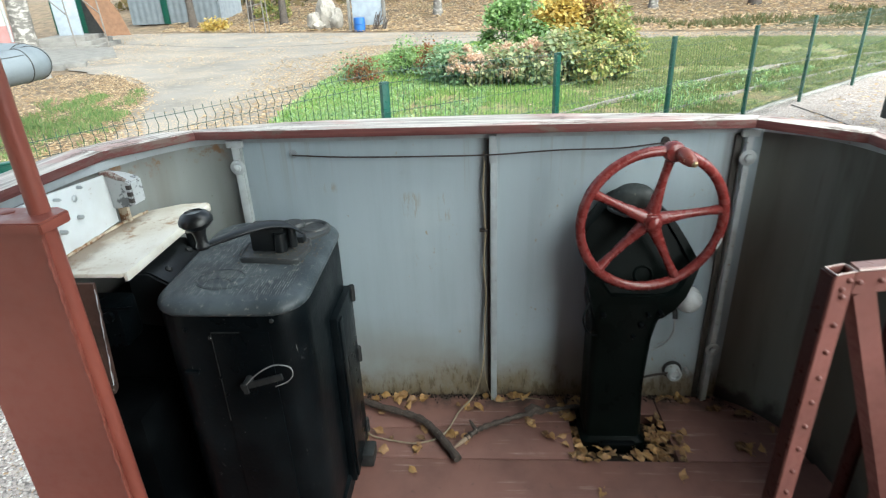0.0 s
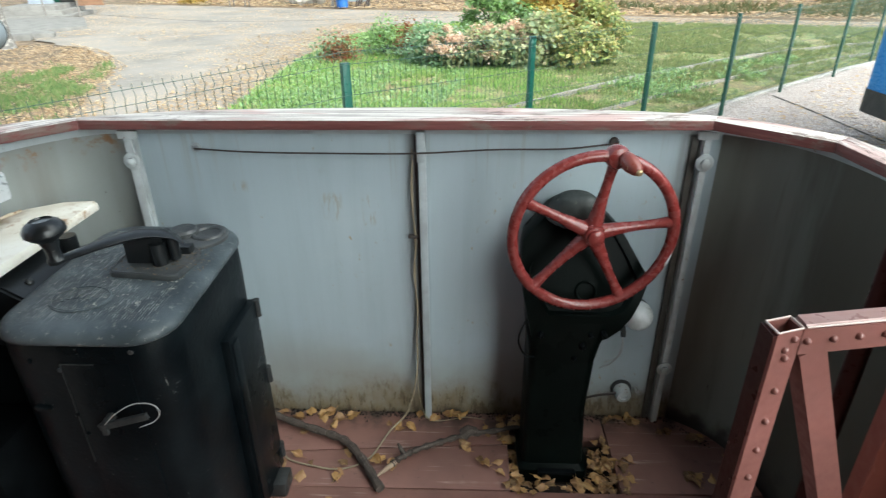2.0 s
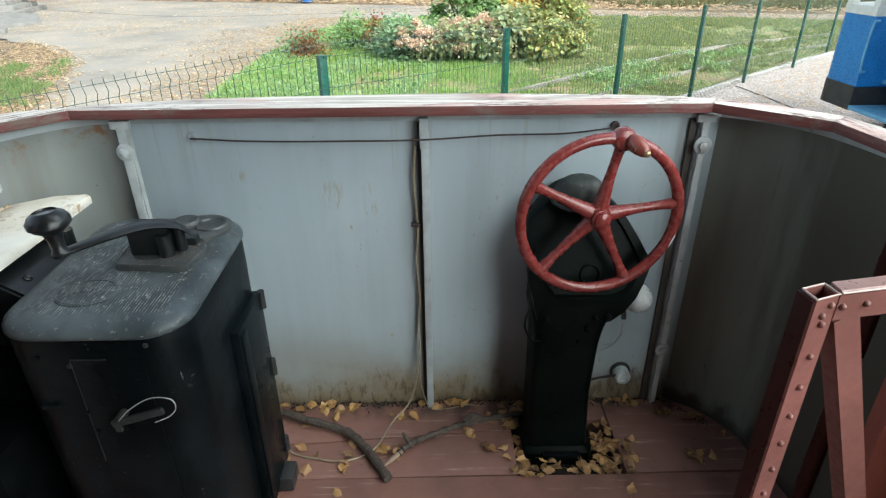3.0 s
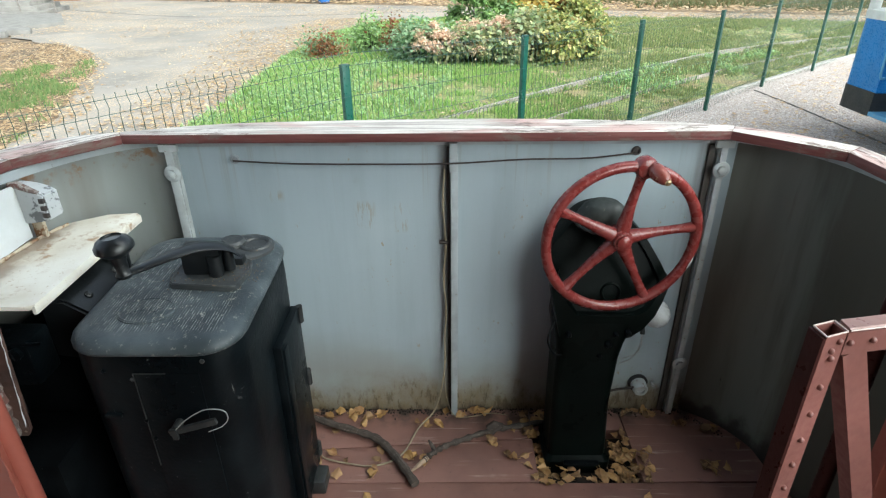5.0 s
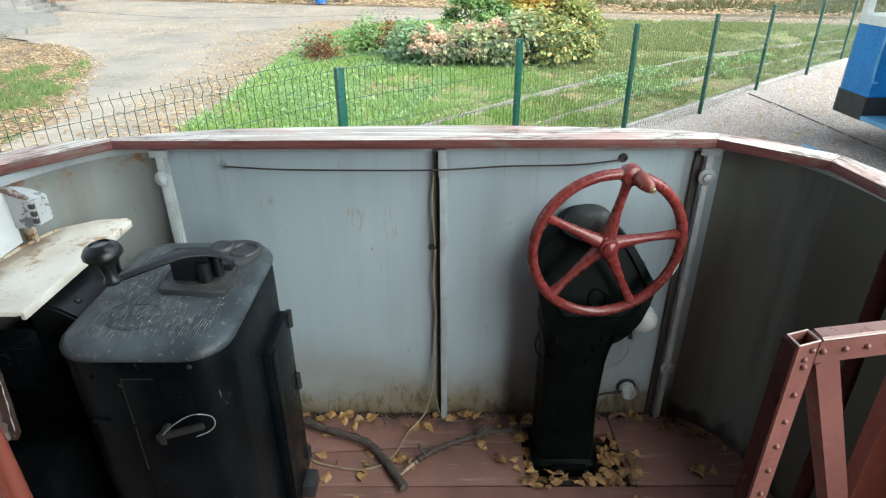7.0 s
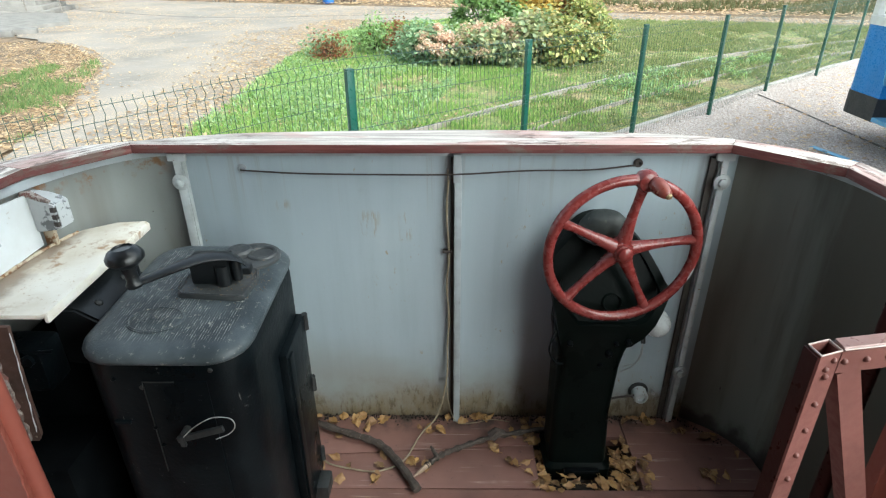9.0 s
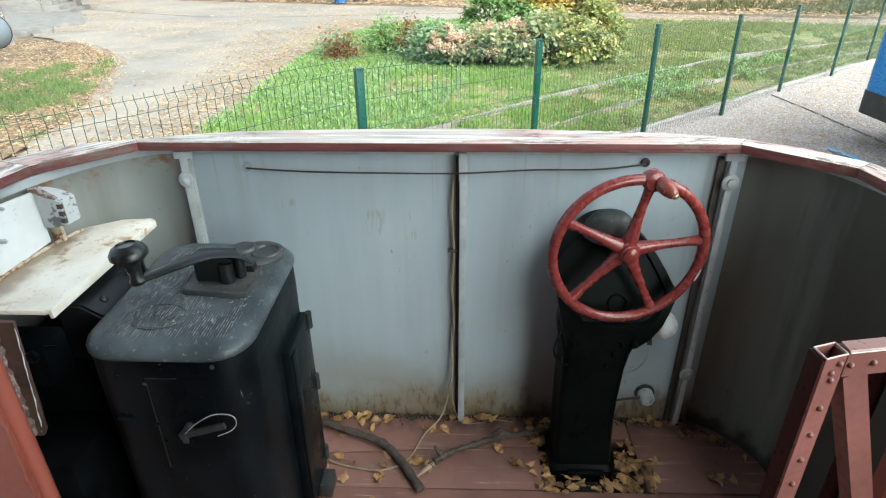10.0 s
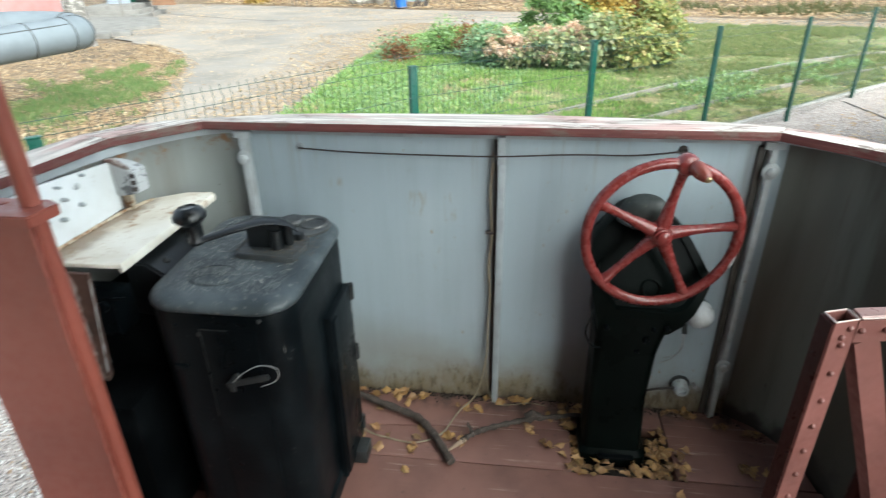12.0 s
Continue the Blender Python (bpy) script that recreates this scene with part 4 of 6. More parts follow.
conn = thing("connector_box", (-1.02, -0.25, 0.855), "flaking white terminal block with a row of slots", "connector")
bm = bmesh.new()
cm = pose(-1.020, -0.25, 0.916, 0, 0, -8)
loft(bm, [[cm @ Vector((x, y, zz)) for y, zz in ((-d, lo), (d, lo), (d, hi), (-d, hi))] for x, d, lo, hi in ((-0.047, 0.024, -0.052, 0.050), (0.0, 0.026, -0.044, 0.044), (0.030, 0.026, -0.038, 0.036), (0.044, 0.024, -0.033, 0.030))])
bmesh.ops.bevel(bm, geom=list(bm.edges), offset=0.004, segments=2, affect="EDGES")
FLAKE = painted("flaking_white_on_grey", (0.50, 0.52, 0.53), (0.38, 0.40, 0.41), (0.12, 0.125, 0.13), 0.55, 0.56, 5, 0.5)
part("body", bm, FLAKE, conn)
bm = bmesh.new()
sweep(bm, [cm @ Vector((-0.05, -0.022, 0.045)), cm @ Vector((-0.048, -0.026, 0.0)), cm @ Vector((-0.046, -0.026, -0.052))], [0.004, 0.003, 0.003], 6)
part("dark_edge", bm, CABLE, conn)
bm = bmesh.new()
sweep(bm, [cm @ Vector((-0.045, -0.018, 0.050)), cm @ Vector((-0.02, -0.020, 0.052)), cm @ Vector((0.008, -0.021, 0.042)), cm @ Vector((0.03, -0.020, 0.034))], [0.007, 0.010, 0.008, 0.005], 8)
part("top_ridge", bm, PEELED, conn)
for k in range(3):
    bm = bmesh.new()
    box(bm, 0.030, 0.0425, -0.0285, -0.01, -0.028 + 0.019 * k, -0.016 + 0.019 * k, 0.0015, cm)
    part("slot", bm, CABLE, conn, "dark contact slot")
bm = bmesh.new()
box(bm, -1.058, -1.03, -0.245, -0.232, 0.815, 0.870, 0.003)
part("bracket", bm, SEAM, conn)

gear = thing("resistor_cabinet", (-0.95, -0.32, 0.0), "dark iron cabinet with a sloping cover under the shelf", "cabinet")
bm = bmesh.new()
box(bm, -1.06, -0.85, -0.47, -0.13, 0.0, 0.66, 0.012)
box(bm, -1.10, -0.87, -0.655, -0.472, 0.0, 0.46, 0.03)
part("body", bm, BLACK, gear)
bm = bmesh.new()
rings = [[Vector((-0.93, y, 0.62)), Vector((-0.93, y, 0.772)), Vector((-0.872, y, 0.772)), Vector((-0.815, y, 0.735)), Vector((-0.80, y, 0.70)), Vector((-0.80, y, 0.60))] for y in (-0.475, -0.245)]
loft(bm, rings)
bmesh.ops.bevel(bm, geom=list(bm.edges), offset=0.006, segments=2, affect="EDGES")
part("sloping_cover", bm, GLOSS, gear, "black chamfered cover")
bm = bmesh.new()
rod(bm, (-0.842, -0.27, 0.74), (-0.842, -0.27, 0.80), 0.02, 12)
rod(bm, (-0.842, -0.27, 0.70), (-0.842, -0.27, 0.745), 0.012, 10)
part("gland", bm, GLOSS, gear)
bm = bmesh.new()
box(bm, -1.05, -0.90, -0.58, -0.50, 0.62, 0.735, 0.012)
rod(bm, (-0.925, -0.59, 0.71), (-0.925, -0.56, 0.71), 0.014, 10)
rod(bm, (-0.92, -0.575, 0.726), (-0.87, -0.575, 0.73), 0.004, 8)
part("switch_block", bm, BODY_BLACK, gear)
for y in (-0.30, -0.42):
    part("bolt", lathe(bmesh.new(), [(0.01, 0), (0.01, 0.005), (0.005, 0.009)], pose(-0.848, y, 0.754, 0, 35, 0), 8), DUSTY, gear)

# ---- red posts, poles, gate ----


def riveted_post(sx, name_label):
    p = thing("corner_post", (sx * 1.0, -0.66, 0.0), name_label, "post")

    def plan(z):
        lean = 0.012 * (1 - z)
        if sx > 0:
            return [Vector((x, y, z)) for x, y in ((0.877, -0.70), (0.883, -0.655), (1.025, -0.655), (1.025, -0.70))]
        pts = [(-0.888 - lean, -0.742), (-0.906 - lean, -0.705), (-1.12 - lean, -0.70), (-1.12 - lean, -0.742)]
        return [Vector((x * -sx, y, z)) for x, y in pts]

    bm = bmesh.new()
    loft(bm, [plan(0.0), plan(0.5), plan(0.992 if sx > 0 else 0.999)])
    part("shaft", bm, POST_RED, p)
    bm = bmesh.new()
    top = [(-0.868, -0.706), (-0.876, -0.65), (-1.02, -0.65), (-1.02, -0.706)] if sx > 0 else [(-0.864, -0.766), (-0.856, -0.690), (-0.886, -0.672), (-1.13, -0.672), (-1.13, -0.766)]
    loft(bm, [[Vector((x * -sx, y, z)) for x, y in top] for z in ((0.993, 1.024) if sx > 0 else (1.0, 1.024))])
    bmesh.ops.bevel(bm, geom=list(bm.edges), offset=0.003, segments=2, affect="EDGES")
    part("cap", bm, POST_RED, p)
    bm = bmesh.new()
    a, b = plan(0.03)[0], plan(0.975)[0]
    rng = random.Random(4)
    sweep(bm, [a.lerp(b, k / 60) + Vector((rng.uniform(-1, 1), -0.3, 0)) * 0.0022 for k in range(61)], [0.0012 + 0.0048 * rng.random() ** 2 for _ in range(61)], 6)
    part("weld_seam", bm, POST_RED, p)
    return p


post_l = riveted_post(-1, "oxide-red sheet-steel corner post with flat cap and rough weld")
bm = bmesh.new()
lathe(bm, [(0.014, 0), (0.014, 0.003), (0.008, 0.005), (0.001, 0.005)], pose(-0.975, -0.70, 1.022), 14)
part("rivet", bm, POST_RED, post_l)
riveted_post(1, "oxide-red painted sheet-steel corner post beside the gate")
for x, y in ((-0.908, -0.700), (0.868, -0.585)):
    e = thing("grab_pole", (x, y, 0.0), "round red painted steel grab pole from floor to roof", "pole")
    part("tube", rod(bmesh.new(), (x, y, 0.0), (x, y, 2.318), 0.0195 if x < 0 else 0.0175, 18), POST_RED if x < 0 else MAROON, e)
    part("flange", lathe(bmesh.new(), [(0.04, 0.0), (0.04, 0.006), (0.022, 0.01)], pose(x, y, 2.305), 16), POST_RED, e)

bp = thing("hanging_plate", (-1.0, -0.59, 0.48), "rusty brown steel plate hanging under the shelf edge", "plate")
bm = bmesh.new()
loft(bm, [[Vector((x0, y, zz)) for x0, y in ((-1.06, -0.596), (xr, -0.596), (xr, -0.588), (-1.06, -0.588))] for zz, xr in ((0.492, -0.962), (0.51, -0.952), (0.66, -0.94), (0.806, -0.928))])
part("sheet", bm, RUST, bp)
bm = bmesh.new()
rng = random.Random(9)
sweep(bm, [(-0.985 + rng.uniform(-0.005, 0.005), -0.604, 0.5 + 0.0125 * k) for k in range(25)], [0.013 + 0.007 * rng.random() for _ in range(25)], 8)
part("torn_edge", bm, PEELED, bp, "torn flaking weld edge")
bm = bmesh.new()
sweep(bm, [(-0.957 + 0.030 * k / 17 + rng.uniform(-0.0012, 0.0012), -0.597, 0.52 + 0.016 * k) for k in range(18)], [0.0003 + 0.0013 * rng.random() for _ in range(18)], 6)
part("bare_edge", bm, WHITE, bp, "flaking white paint edge")

RUBBED = painted("rubbed_bare_edge", (0.55, 0.47, 0.44), (0.42, 0.33, 0.30), (0.2, 0.1, 0.08), 0.35, 0.7, 10, 0.2)
PALELIP = painted("rubbed_pale_paint", (0.30, 0.185, 0.165), (0.235, 0.13, 0.115), (0.2, 0.1, 0.08), 0.35, 0.7, 10, 0.2)
gate = thing("platform_gate", (0.8, -0.89, 0.0), "dull red riveted steel lattice gate across the platform", "gate")
bm = bmesh.new()
q = [(0.505, -0.88), (0.508, -0.908), (0.545, -0.895), (0.541, -0.868)]
qi = [(0.5085, -0.881), (0.5115, -0.9035), (0.5415, -0.893), (0.538, -0.872)]
loft(bm, [[Vector((x, y, zz)) for x, y in pl] for pl, zz in ((q, 0.0), (q, 0.978), (qi, 0.978), (qi, 0.85))])
part("box_post", bm, GATE_RED, gate, "hollow square gate post")
# thin dark sheet over the post's left face, added as its shade
bm = bmesh.new()
loft(bm, [[Vector((x, y, zz)) for x, y in ((0.4995, -0.8785), (0.5025, -0.9092), (0.5072, -0.9087), (0.5042, -0.8780))] for zz in (0.0, 0.976)])
part("shade_face", bm, MAROON, gate, "thin dark maroon sheet painting shade on the gate post side")
bm = bmesh.new()
loft(bm, [[Vector((x, y0, 0.939)), Vector((x, y1, 0.939)), Vector((x, y1, 0.977)), Vector((x, y0, 0.977))] for x, y0, y1 in ((0.5455, -0.896, -0.868), (0.83, -0.845, -0.817))])
part("top_rail", bm, GATE_RED, gate)
bm = bmesh.new()
loft(bm, [[Vector((x, y0, 0.978)), Vector((x, y1, 0.978)), Vector((x, y1, 0.982)), Vector((x, y0 + 0.003, 0.982))] for x, y0, y1 in ((0.549, -0.894, -0.869), (0.83, -0.844, -0.819))])
part("rail_lip", bm, PALELIP, gate, "rubbed pale lip on the rail")
bm = bmesh.new()
for a, b in zip(q, q[1:] + q[:1]):
    rod(bm, (a[0], a[1], 0.979), (b[0], b[1], 0.979), 0.0013, 6)
part("worn_rim", bm, RUBBED, gate, "rim rubbed to bare metal")
bm = bmesh.new()
rod(bm, (0.549, -0.8945, 0.9795), (0.83, -0.8445, 0.9795), 0.0013, 6)
part("worn_edge", bm, RUBBED, gate, "rail edge rubbed to bare metal")
FACE = Vector((0.176, -0.984, 0)).normalized()


def on_gate(x, z, off=0.0):
    return Vector((x, -0.896 + (x - 0.5455) * 0.179, z)) + FACE * off


bm = bmesh.new()
bar(bm, on_gate(0.568, 0.941, -0.016), on_gate(0.872, 0.16, -0.016), 0.037, 0.03, FACE)
part("brace", bm, GATE_RED, gate)
bm = bmesh.new()
bar(bm, on_gate(0.545, 0.10, -0.012), on_gate(0.83, 0.10, -0.012), 0.04, 0.02, FACE)
part("bottom_rail", bm, GATE_RED, gate)
riv = bmesh.new()
lathe(riv, [(0.0052, -0.001), (0.0050, 0.002), (0.0040, 0.0042), (0.0020, 0.0056), (0.0005, 0.0059)], Matrix(), 10)
first = None
PF = Vector((0.33, -0.944, 0)).normalized()


def rivet(p, face):
    global first
    m = Matrix.Translation(p) @ face.to_track_quat("Z", "Y").to_matrix().to_4x4()
    if first is None:
        first = obj("rivet", riv, GATE_RED)
        ob = first
    else:
        ob = new("rivet", first.data)
    adopt(ob, gate)
    ob.matrix_basis = m


for k in range(18):
    rivet(Vector((0.527, -0.9018, 0.938 - 0.052 * k)), PF)
for p in ((0.534, 0.965), (0.524, 0.951)):
    rivet(Vector((p[0], -0.9075 + (p[0] - 0.508) * 0.35 + 0.0, p[1])), PF)
for k in range(8):
    rivet(on_gate(0.553 + 0.036 * k, 0.960), FACE)

# ---- loose things on the platform floor ----
tagged(obj("branch", sweep(bmesh.new(), curve([(-0.56, 0.0, 0.02), (-0.50, -0.03, 0.022), (-0.40, -0.075, 0.024), (-0.305, -0.11, 0.022), (-0.25, -0.14, 0.024), (-0.205, -0.187, 0.022), (-0.16, -0.25, 0.02), (-0.118, -0.315, 0.016)], 5), [0.011 + 0.002 * math.sin(k * 1.7) + 0.00008 * k for k in range(36)], 9), BARK), "crooked weathered dead branch on the floor boards", "branch")
bm = bmesh.new()
sweep(bm, curve([(-0.095, -0.222, 0.016), (-0.085, -0.210, 0.017), (-0.055, -0.185, 0.02), (-0.02, -0.16, 0.018), (0.05, -0.125, 0.016), (0.12, -0.097, 0.018), (0.2, -0.075, 0.016), (0.31, -0.05, 0.012)], 5), [0.009 + 0.003 * math.sin(k * 2.3) for k in range(36)], 9)
sweep(bm, [(-0.06, -0.188, 0.02), (-0.075, -0.17, 0.035), (-0.082, -0.165, 0.045)], [0.008, 0.006, 0.003], 7)
sweep(bm, [(0.12, -0.097, 0.02), (0.14, -0.09, 0.035), (0.165, -0.085, 0.03)], [0.02, 0.018, 0.008], 8)
br2 = tagged(obj("branch", bm, BARK), "knotty dead branch lying towards the brake column", "branch")

part("broken_tip", sweep(bmesh.new(), [(-0.085, -0.213, 0.017), (-0.11, -0.238, 0.014), (-0.135, -0.262, 0.010)], [0.0085, 0.0075, 0.003], 8), BAREWOOD, br2, "pale bare broken end")
rng = random.Random(21)
kinds = []
for k in range(9):
    bm = bmesh.new()
    L, W = 0.046, 0.036
    curl, fold = rng.uniform(-0.4, 1.0), rng.uniform(0.05, 0.65)
    bend, twist = rng.uniform(-2, 2), rng.uniform(-1, 1)
    rows = []
    for i, (t, w) in enumerate(((0.0, 0.05), (0.12, 0.6), (0.24, 0.95), (0.38, 0.9), (0.5, 0.98), (0.63, 0.7), (0.75, 0.62), (0.88, 0.28), (1.0, 0.03))):
        row = []
        for s in (-1, -0.5, 0, 0.5, 1):
            x = s * W / 2 * w * rng.uniform(0.78, 1.18) + 0.004 * bend * (t - 0.4)
            row.append(bm.verts.new((x, (t - 0.5) * L, abs(s) * w * W * 0.5 * fold + curl * L * (t - 0.5) ** 2 * 1.3 + twist * s * (t - 0.5) * 0.012 + rng.uniform(-0.0022, 0.0022))))
        rows.append(row)
    for a, b in zip(rows, rows[1:]):
        for i in range(4):
            bm.faces.new((a[i], a[i + 1], b[i + 1], b[i]))
    sweep(bm, [(0, -L / 2, 0.002), (0.003, -L / 2 - 0.012, 0.004)], 0.0008, 4)
    o = obj("fallen_leaf", bm, LEAF, 80)
    kinds.append(tagged(o, "curled dry yellow birch leaf on the floor", "leaf", "fallen leaves on the platform"))


def drop(x, y, z=0.003, s=1.0):
    k = rng.randrange(9)
    m = pose(x, y, z + 0.004 * s, rng.uniform(-22, 22), rng.uniform(-22, 22), rng.uniform(0, 360))
    if rng.random() < 0.25:
        m = m @ pose(0, 0, 0.006, 180)
    o = kinds[k]
    if "set" in o:
        o = copy_thing(o, m)
    else:
        o["set"] = 1
        o.matrix_basis = m
    o.scale = (s * rng.uniform(0.55, 0.95), s * rng.uniform(0.7, 0.95), s * rng.uniform(0.7, 1.7))


SPOTS = [(0.80, -0.245, 3), (0.50, 0.0, 3), (0.46, 0.0, 2), (0.26, -0.10, 4), (0.25, -0.06, 3), (0.60, -0.20, 2), (-0.5, 0.0, 3), (-0.43, -0.005, 3), (-0.36, 0.0, 5), (-0.34, -0.01, 3), (-0.25, 0.0, 3), (-0.30, -0.035, 2), (-0.08, -0.055, 3), (0.02, 0.0, 2), (0.07, 0.0, 3), (0.26, 0.0, 4), (0.28, -0.03, 5), (0.18, -0.07, 2), (-0.42, -0.11, 1), (-0.27, -0.19, 1), (-0.25, -0.255, 3), (-0.37, -0.255, 1), (-0.11, -0.205, 2), (0.13, -0.135, 2), (0.20, -0.20, 2), (0.225, -0.235, 1), (0.66, 0.0, 4), (0.62, -0.01, 2), (0.70, 0.0, 1), (0.77, -0.03, 2), (0.86, -0.08, 1), (0.93, -0.16, 1), (0.80, -0.235, 2), (0.86, -0.25, 1), (0.57, -0.34, 1), (-0.26, -0.36, 1), (0.60, -0.25, 4), (0.28, -0.30, 3), (-0.45, -0.20, 1), (0.33, -0.45, 1), (-0.1, -0.56, 1), (0.1, 0.012, 2), (-0.415, -0.087, 1), (-0.419, -0.189, 1), (-0.342, -0.234, 1), (-0.25, -0.16, 1), (-0.10, -0.04, 2), (-0.12, -0.19, 1), (0.135, -0.12, 2), (0.214, -0.20, 1), (0.273, -0.26, 2), (0.312, -0.275, 2), (0.764, -0.043, 1), (0.866, -0.079, 2), (0.84, -0.239, 1), (0.573, -0.311, 1), (0.60, -0.19, 3)]
for x, y, c in SPOTS:
    for _ in range(c):
        drop(x + rng.gauss(0, 0.016), min(y + rng.gauss(0, 0.013), 0.010), 0.002, rng.uniform(0.75, 1.15))
for _ in range(60):
    drop(rng.uniform(0.505, 0.575), rng.uniform(-0.27, -0.09), rng.uniform(-0.03, 0.006), rng.uniform(0.6, 1.0))
for _ in range(26):
    drop(rng.uniform(0.27, 0.295), rng.uniform(-0.27, -0.10), rng.uniform(-0.04, -0.015), rng.uniform(0.7, 1.0))
for _ in range(30):
    drop(rng.uniform(0.28, 0.57), rng.uniform(-0.285, -0.245), rng.uniform(-0.03, -0.003), rng.uniform(0.75, 1.0))

# dust and crumbs along the foot of the dash
bm = bmesh.new()
for _ in range(900):
    x = rng.uniform(-0.85, 0.9)
    y = 0.026 - abs(rng.gauss(0, 0.016)) - max(0, x - 0.78) * 0.9
    s = rng.uniform(0.001, 0.004)
    bmesh.ops.create_icosphere(bm, subdivisions=1, radius=s, matrix=pose(x, y, s * 0.6, rng.uniform(0, 90), 0, rng.uniform(0, 90)))
tagged(obj("floor_debris", bm, DIRT, 80), "dark crumbs of soil and leaf dust along the dash", "debris", kind="stuff")

# ---- outdoors ----
G = -0.8
n = Nodes("leaf_littered_soil", 0.9)
big = n.noise(0.35, 5)
fine = n.noise(16, 6, 0.7)
c = n.mix(n.ramp(fine, 0.38, 0.62), (0.30, 0.21, 0.125), (0.17, 0.12, 0.075))
c = n.mix(n.ramp(n.noise(30, 4, 0.7), 0.56, 0.66), c, (0.30, 0.21, 0.125))
c = n.mix(n.ramp(n.noise(1.6, 6, 0.7), 0.42, 0.62), c, (0.10, 0.075, 0.05))
c = n.mix(n.ramp(big, 0.55, 0.72, 0, 0.7), c, (0.08, 0.10, 0.04))
SOIL = n.color(c).bump(fine, 0.7, 0.03).m
n = Nodes("worn_asphalt", 0.85)
big, mid, fine = n.noise(0.5, 5), n.noise(4, 5, 0.65), n.noise(110, 4, 0.7)
c = n.mix(n.ramp(big, 0.35, 0.68), (0.238, 0.213, 0.185), (0.17, 0.154, 0.134))
c = n.mix(n.ramp(mid, 0.5, 0.72, 0, 0.75), c, (0.30, 0.276, 0.246))
c = n.mix(n.ramp(fine, 0.5, 0.75, 0, 0.45), c, (0.16, 0.15, 0.14))
c = n.mix(n.math("MULTIPLY", n.ramp(n.noise(24, 5, 0.75), 0.52, 0.60), n.ramp(n.noise(0.8, 5), 0.36, 0.6)), c, (0.50, 0.36, 0.22))
ASPHALT = n.color(c).bump(fine, 0.5, 0.006).m
n = Nodes("grassy_soil", 0.9)
fine = n.noise(22, 6, 0.7)
c = n.mix(n.ramp(fine, 0.35, 0.65), (0.075, 0.12, 0.03), (0.24, 0.28, 0.085))
c = n.mix(n.ramp(n.noise(7, 6, 0.75), 0.50, 0.60, 0, 0.75), c, (0.06, 0.085, 0.022))
c = n.mix(n.ramp(n.noise(1.3, 5), 0.45, 0.60, 0, 0.85), c, (0.24, 0.185, 0.095))
c = n.mix(n.ramp(n.noise(11, 5, 0.75), 0.54, 0.62, 0, 0.8), c, (0.36, 0.31, 0.13))
TURF = n.color(c).bump(fine, 0.8, 0.03).m
n = Nodes("pale_gravel", 0.85)
v = n.t.nodes.new("ShaderNodeTexVoronoi")
v.inputs["Scale"].default_value = 62
n.link(n.pos, v.inputs["Vector"])
sep = n.t.nodes.new("ShaderNodeSeparateColor")
n.link(v.outputs["Color"], sep.inputs[0])
c = n.mix(sep.outputs[0], (0.54, 0.465, 0.42), (0.36, 0.31, 0.285))
c = n.mix(n.ramp(sep.outputs[1], 0.75, 0.9), c, (0.70, 0.66, 0.62))
c = n.mix(n.ramp(v.outputs["Distance"], 0.5, 0.85), c, (0.17, 0.145, 0.13))
c = n.mix(n.ramp(n.noise(30, 4), 0.6, 0.68, 0, 0.8), c, (0.42, 0.25, 0.11))
GRAVEL = n.color(c).bump(n.math("SUBTRACT", 1.0, v.outputs["Distance"]), 1.0, 0.02).m
STONE = Nodes("pebble", 0.8)
STONE = STONE.color(STONE.mix(STONE.island(), (0.60, 0.52, 0.47), (0.35, 0.305, 0.275))).m
CONCRETE = painted("pale_concrete", (0.20, 0.190, 0.175), (0.145, 0.138, 0.127), (0.25, 0.23, 0.2), 0.85, 0.66, 3, 0.5)
KERB = painted("pale_kerb_concrete", (0.36, 0.345, 0.32), (0.28, 0.27, 0.25), (0.25, 0.23, 0.2), 0.85, 0.66, 3, 0.5)
STEEL = painted("old_rail_steel", (0.17, 0.155, 0.14), (0.12, 0.108, 0.095), (0.22, 0.15, 0.10), 0.8, 0.6, 6, 0.3, 0.0)
GREEN = painted("dark_green_powder_coat", (0.003, 0.060, 0.040), (0.003, 0.05, 0.034), (0.01, 0.09, 0.06), 0.35, 0.8, 8, 0.1)
WIREGREEN = painted("green_coated_wire", (0.022, 0.055, 0.043), (0.018, 0.045, 0.036), (0.04, 0.08, 0.07), 0.4, 0.8, 8, 0.1)
BLUE = painted("blue_tram_paint", (0.03, 0.215, 0.56), (0.025, 0.18, 0.48), (0.12, 0.24, 0.45), 0.3, 0.72, 5, 0.2)
PALEBLUE = painted("pale_blue_step", (0.14, 0.36, 0.55), (0.10, 0.28, 0.46), (0.35, 0.4, 0.4), 0.5, 0.6, 8, 0.3)
WINWHITE = painted("white_window_paint", (0.72, 0.73, 0.70), (0.62, 0.62, 0.58), (0.4, 0.36, 0.3), 0.4, 0.72, 8, 0.2)
SKIRT = painted("black_skirt", (0.02, 0.021, 0.022), (0.035, 0.034, 0.032), (0.09, 0.08, 0.07), 0.6, 0.68, 8, 0.3)
PINK = painted("pink_plinth_render", (0.46, 0.25, 0.24), (0.40, 0.215, 0.205), (0.45, 0.4, 0.36), 0.85, 0.72, 2, 0.3)
LIME = painted("white_wall_render", (0.58, 0.565, 0.53), (0.5, 0.485, 0.455), (0.42, 0.4, 0.36), 0.85, 0.75, 2, 0.3)
FOIL = painted("dull_foil_jacket", (0.145, 0.168, 0.185), (0.12, 0.138, 0.152), (0.28, 0.26, 0.24), 0.62, 0.75, 3, 0.3, 0.0)
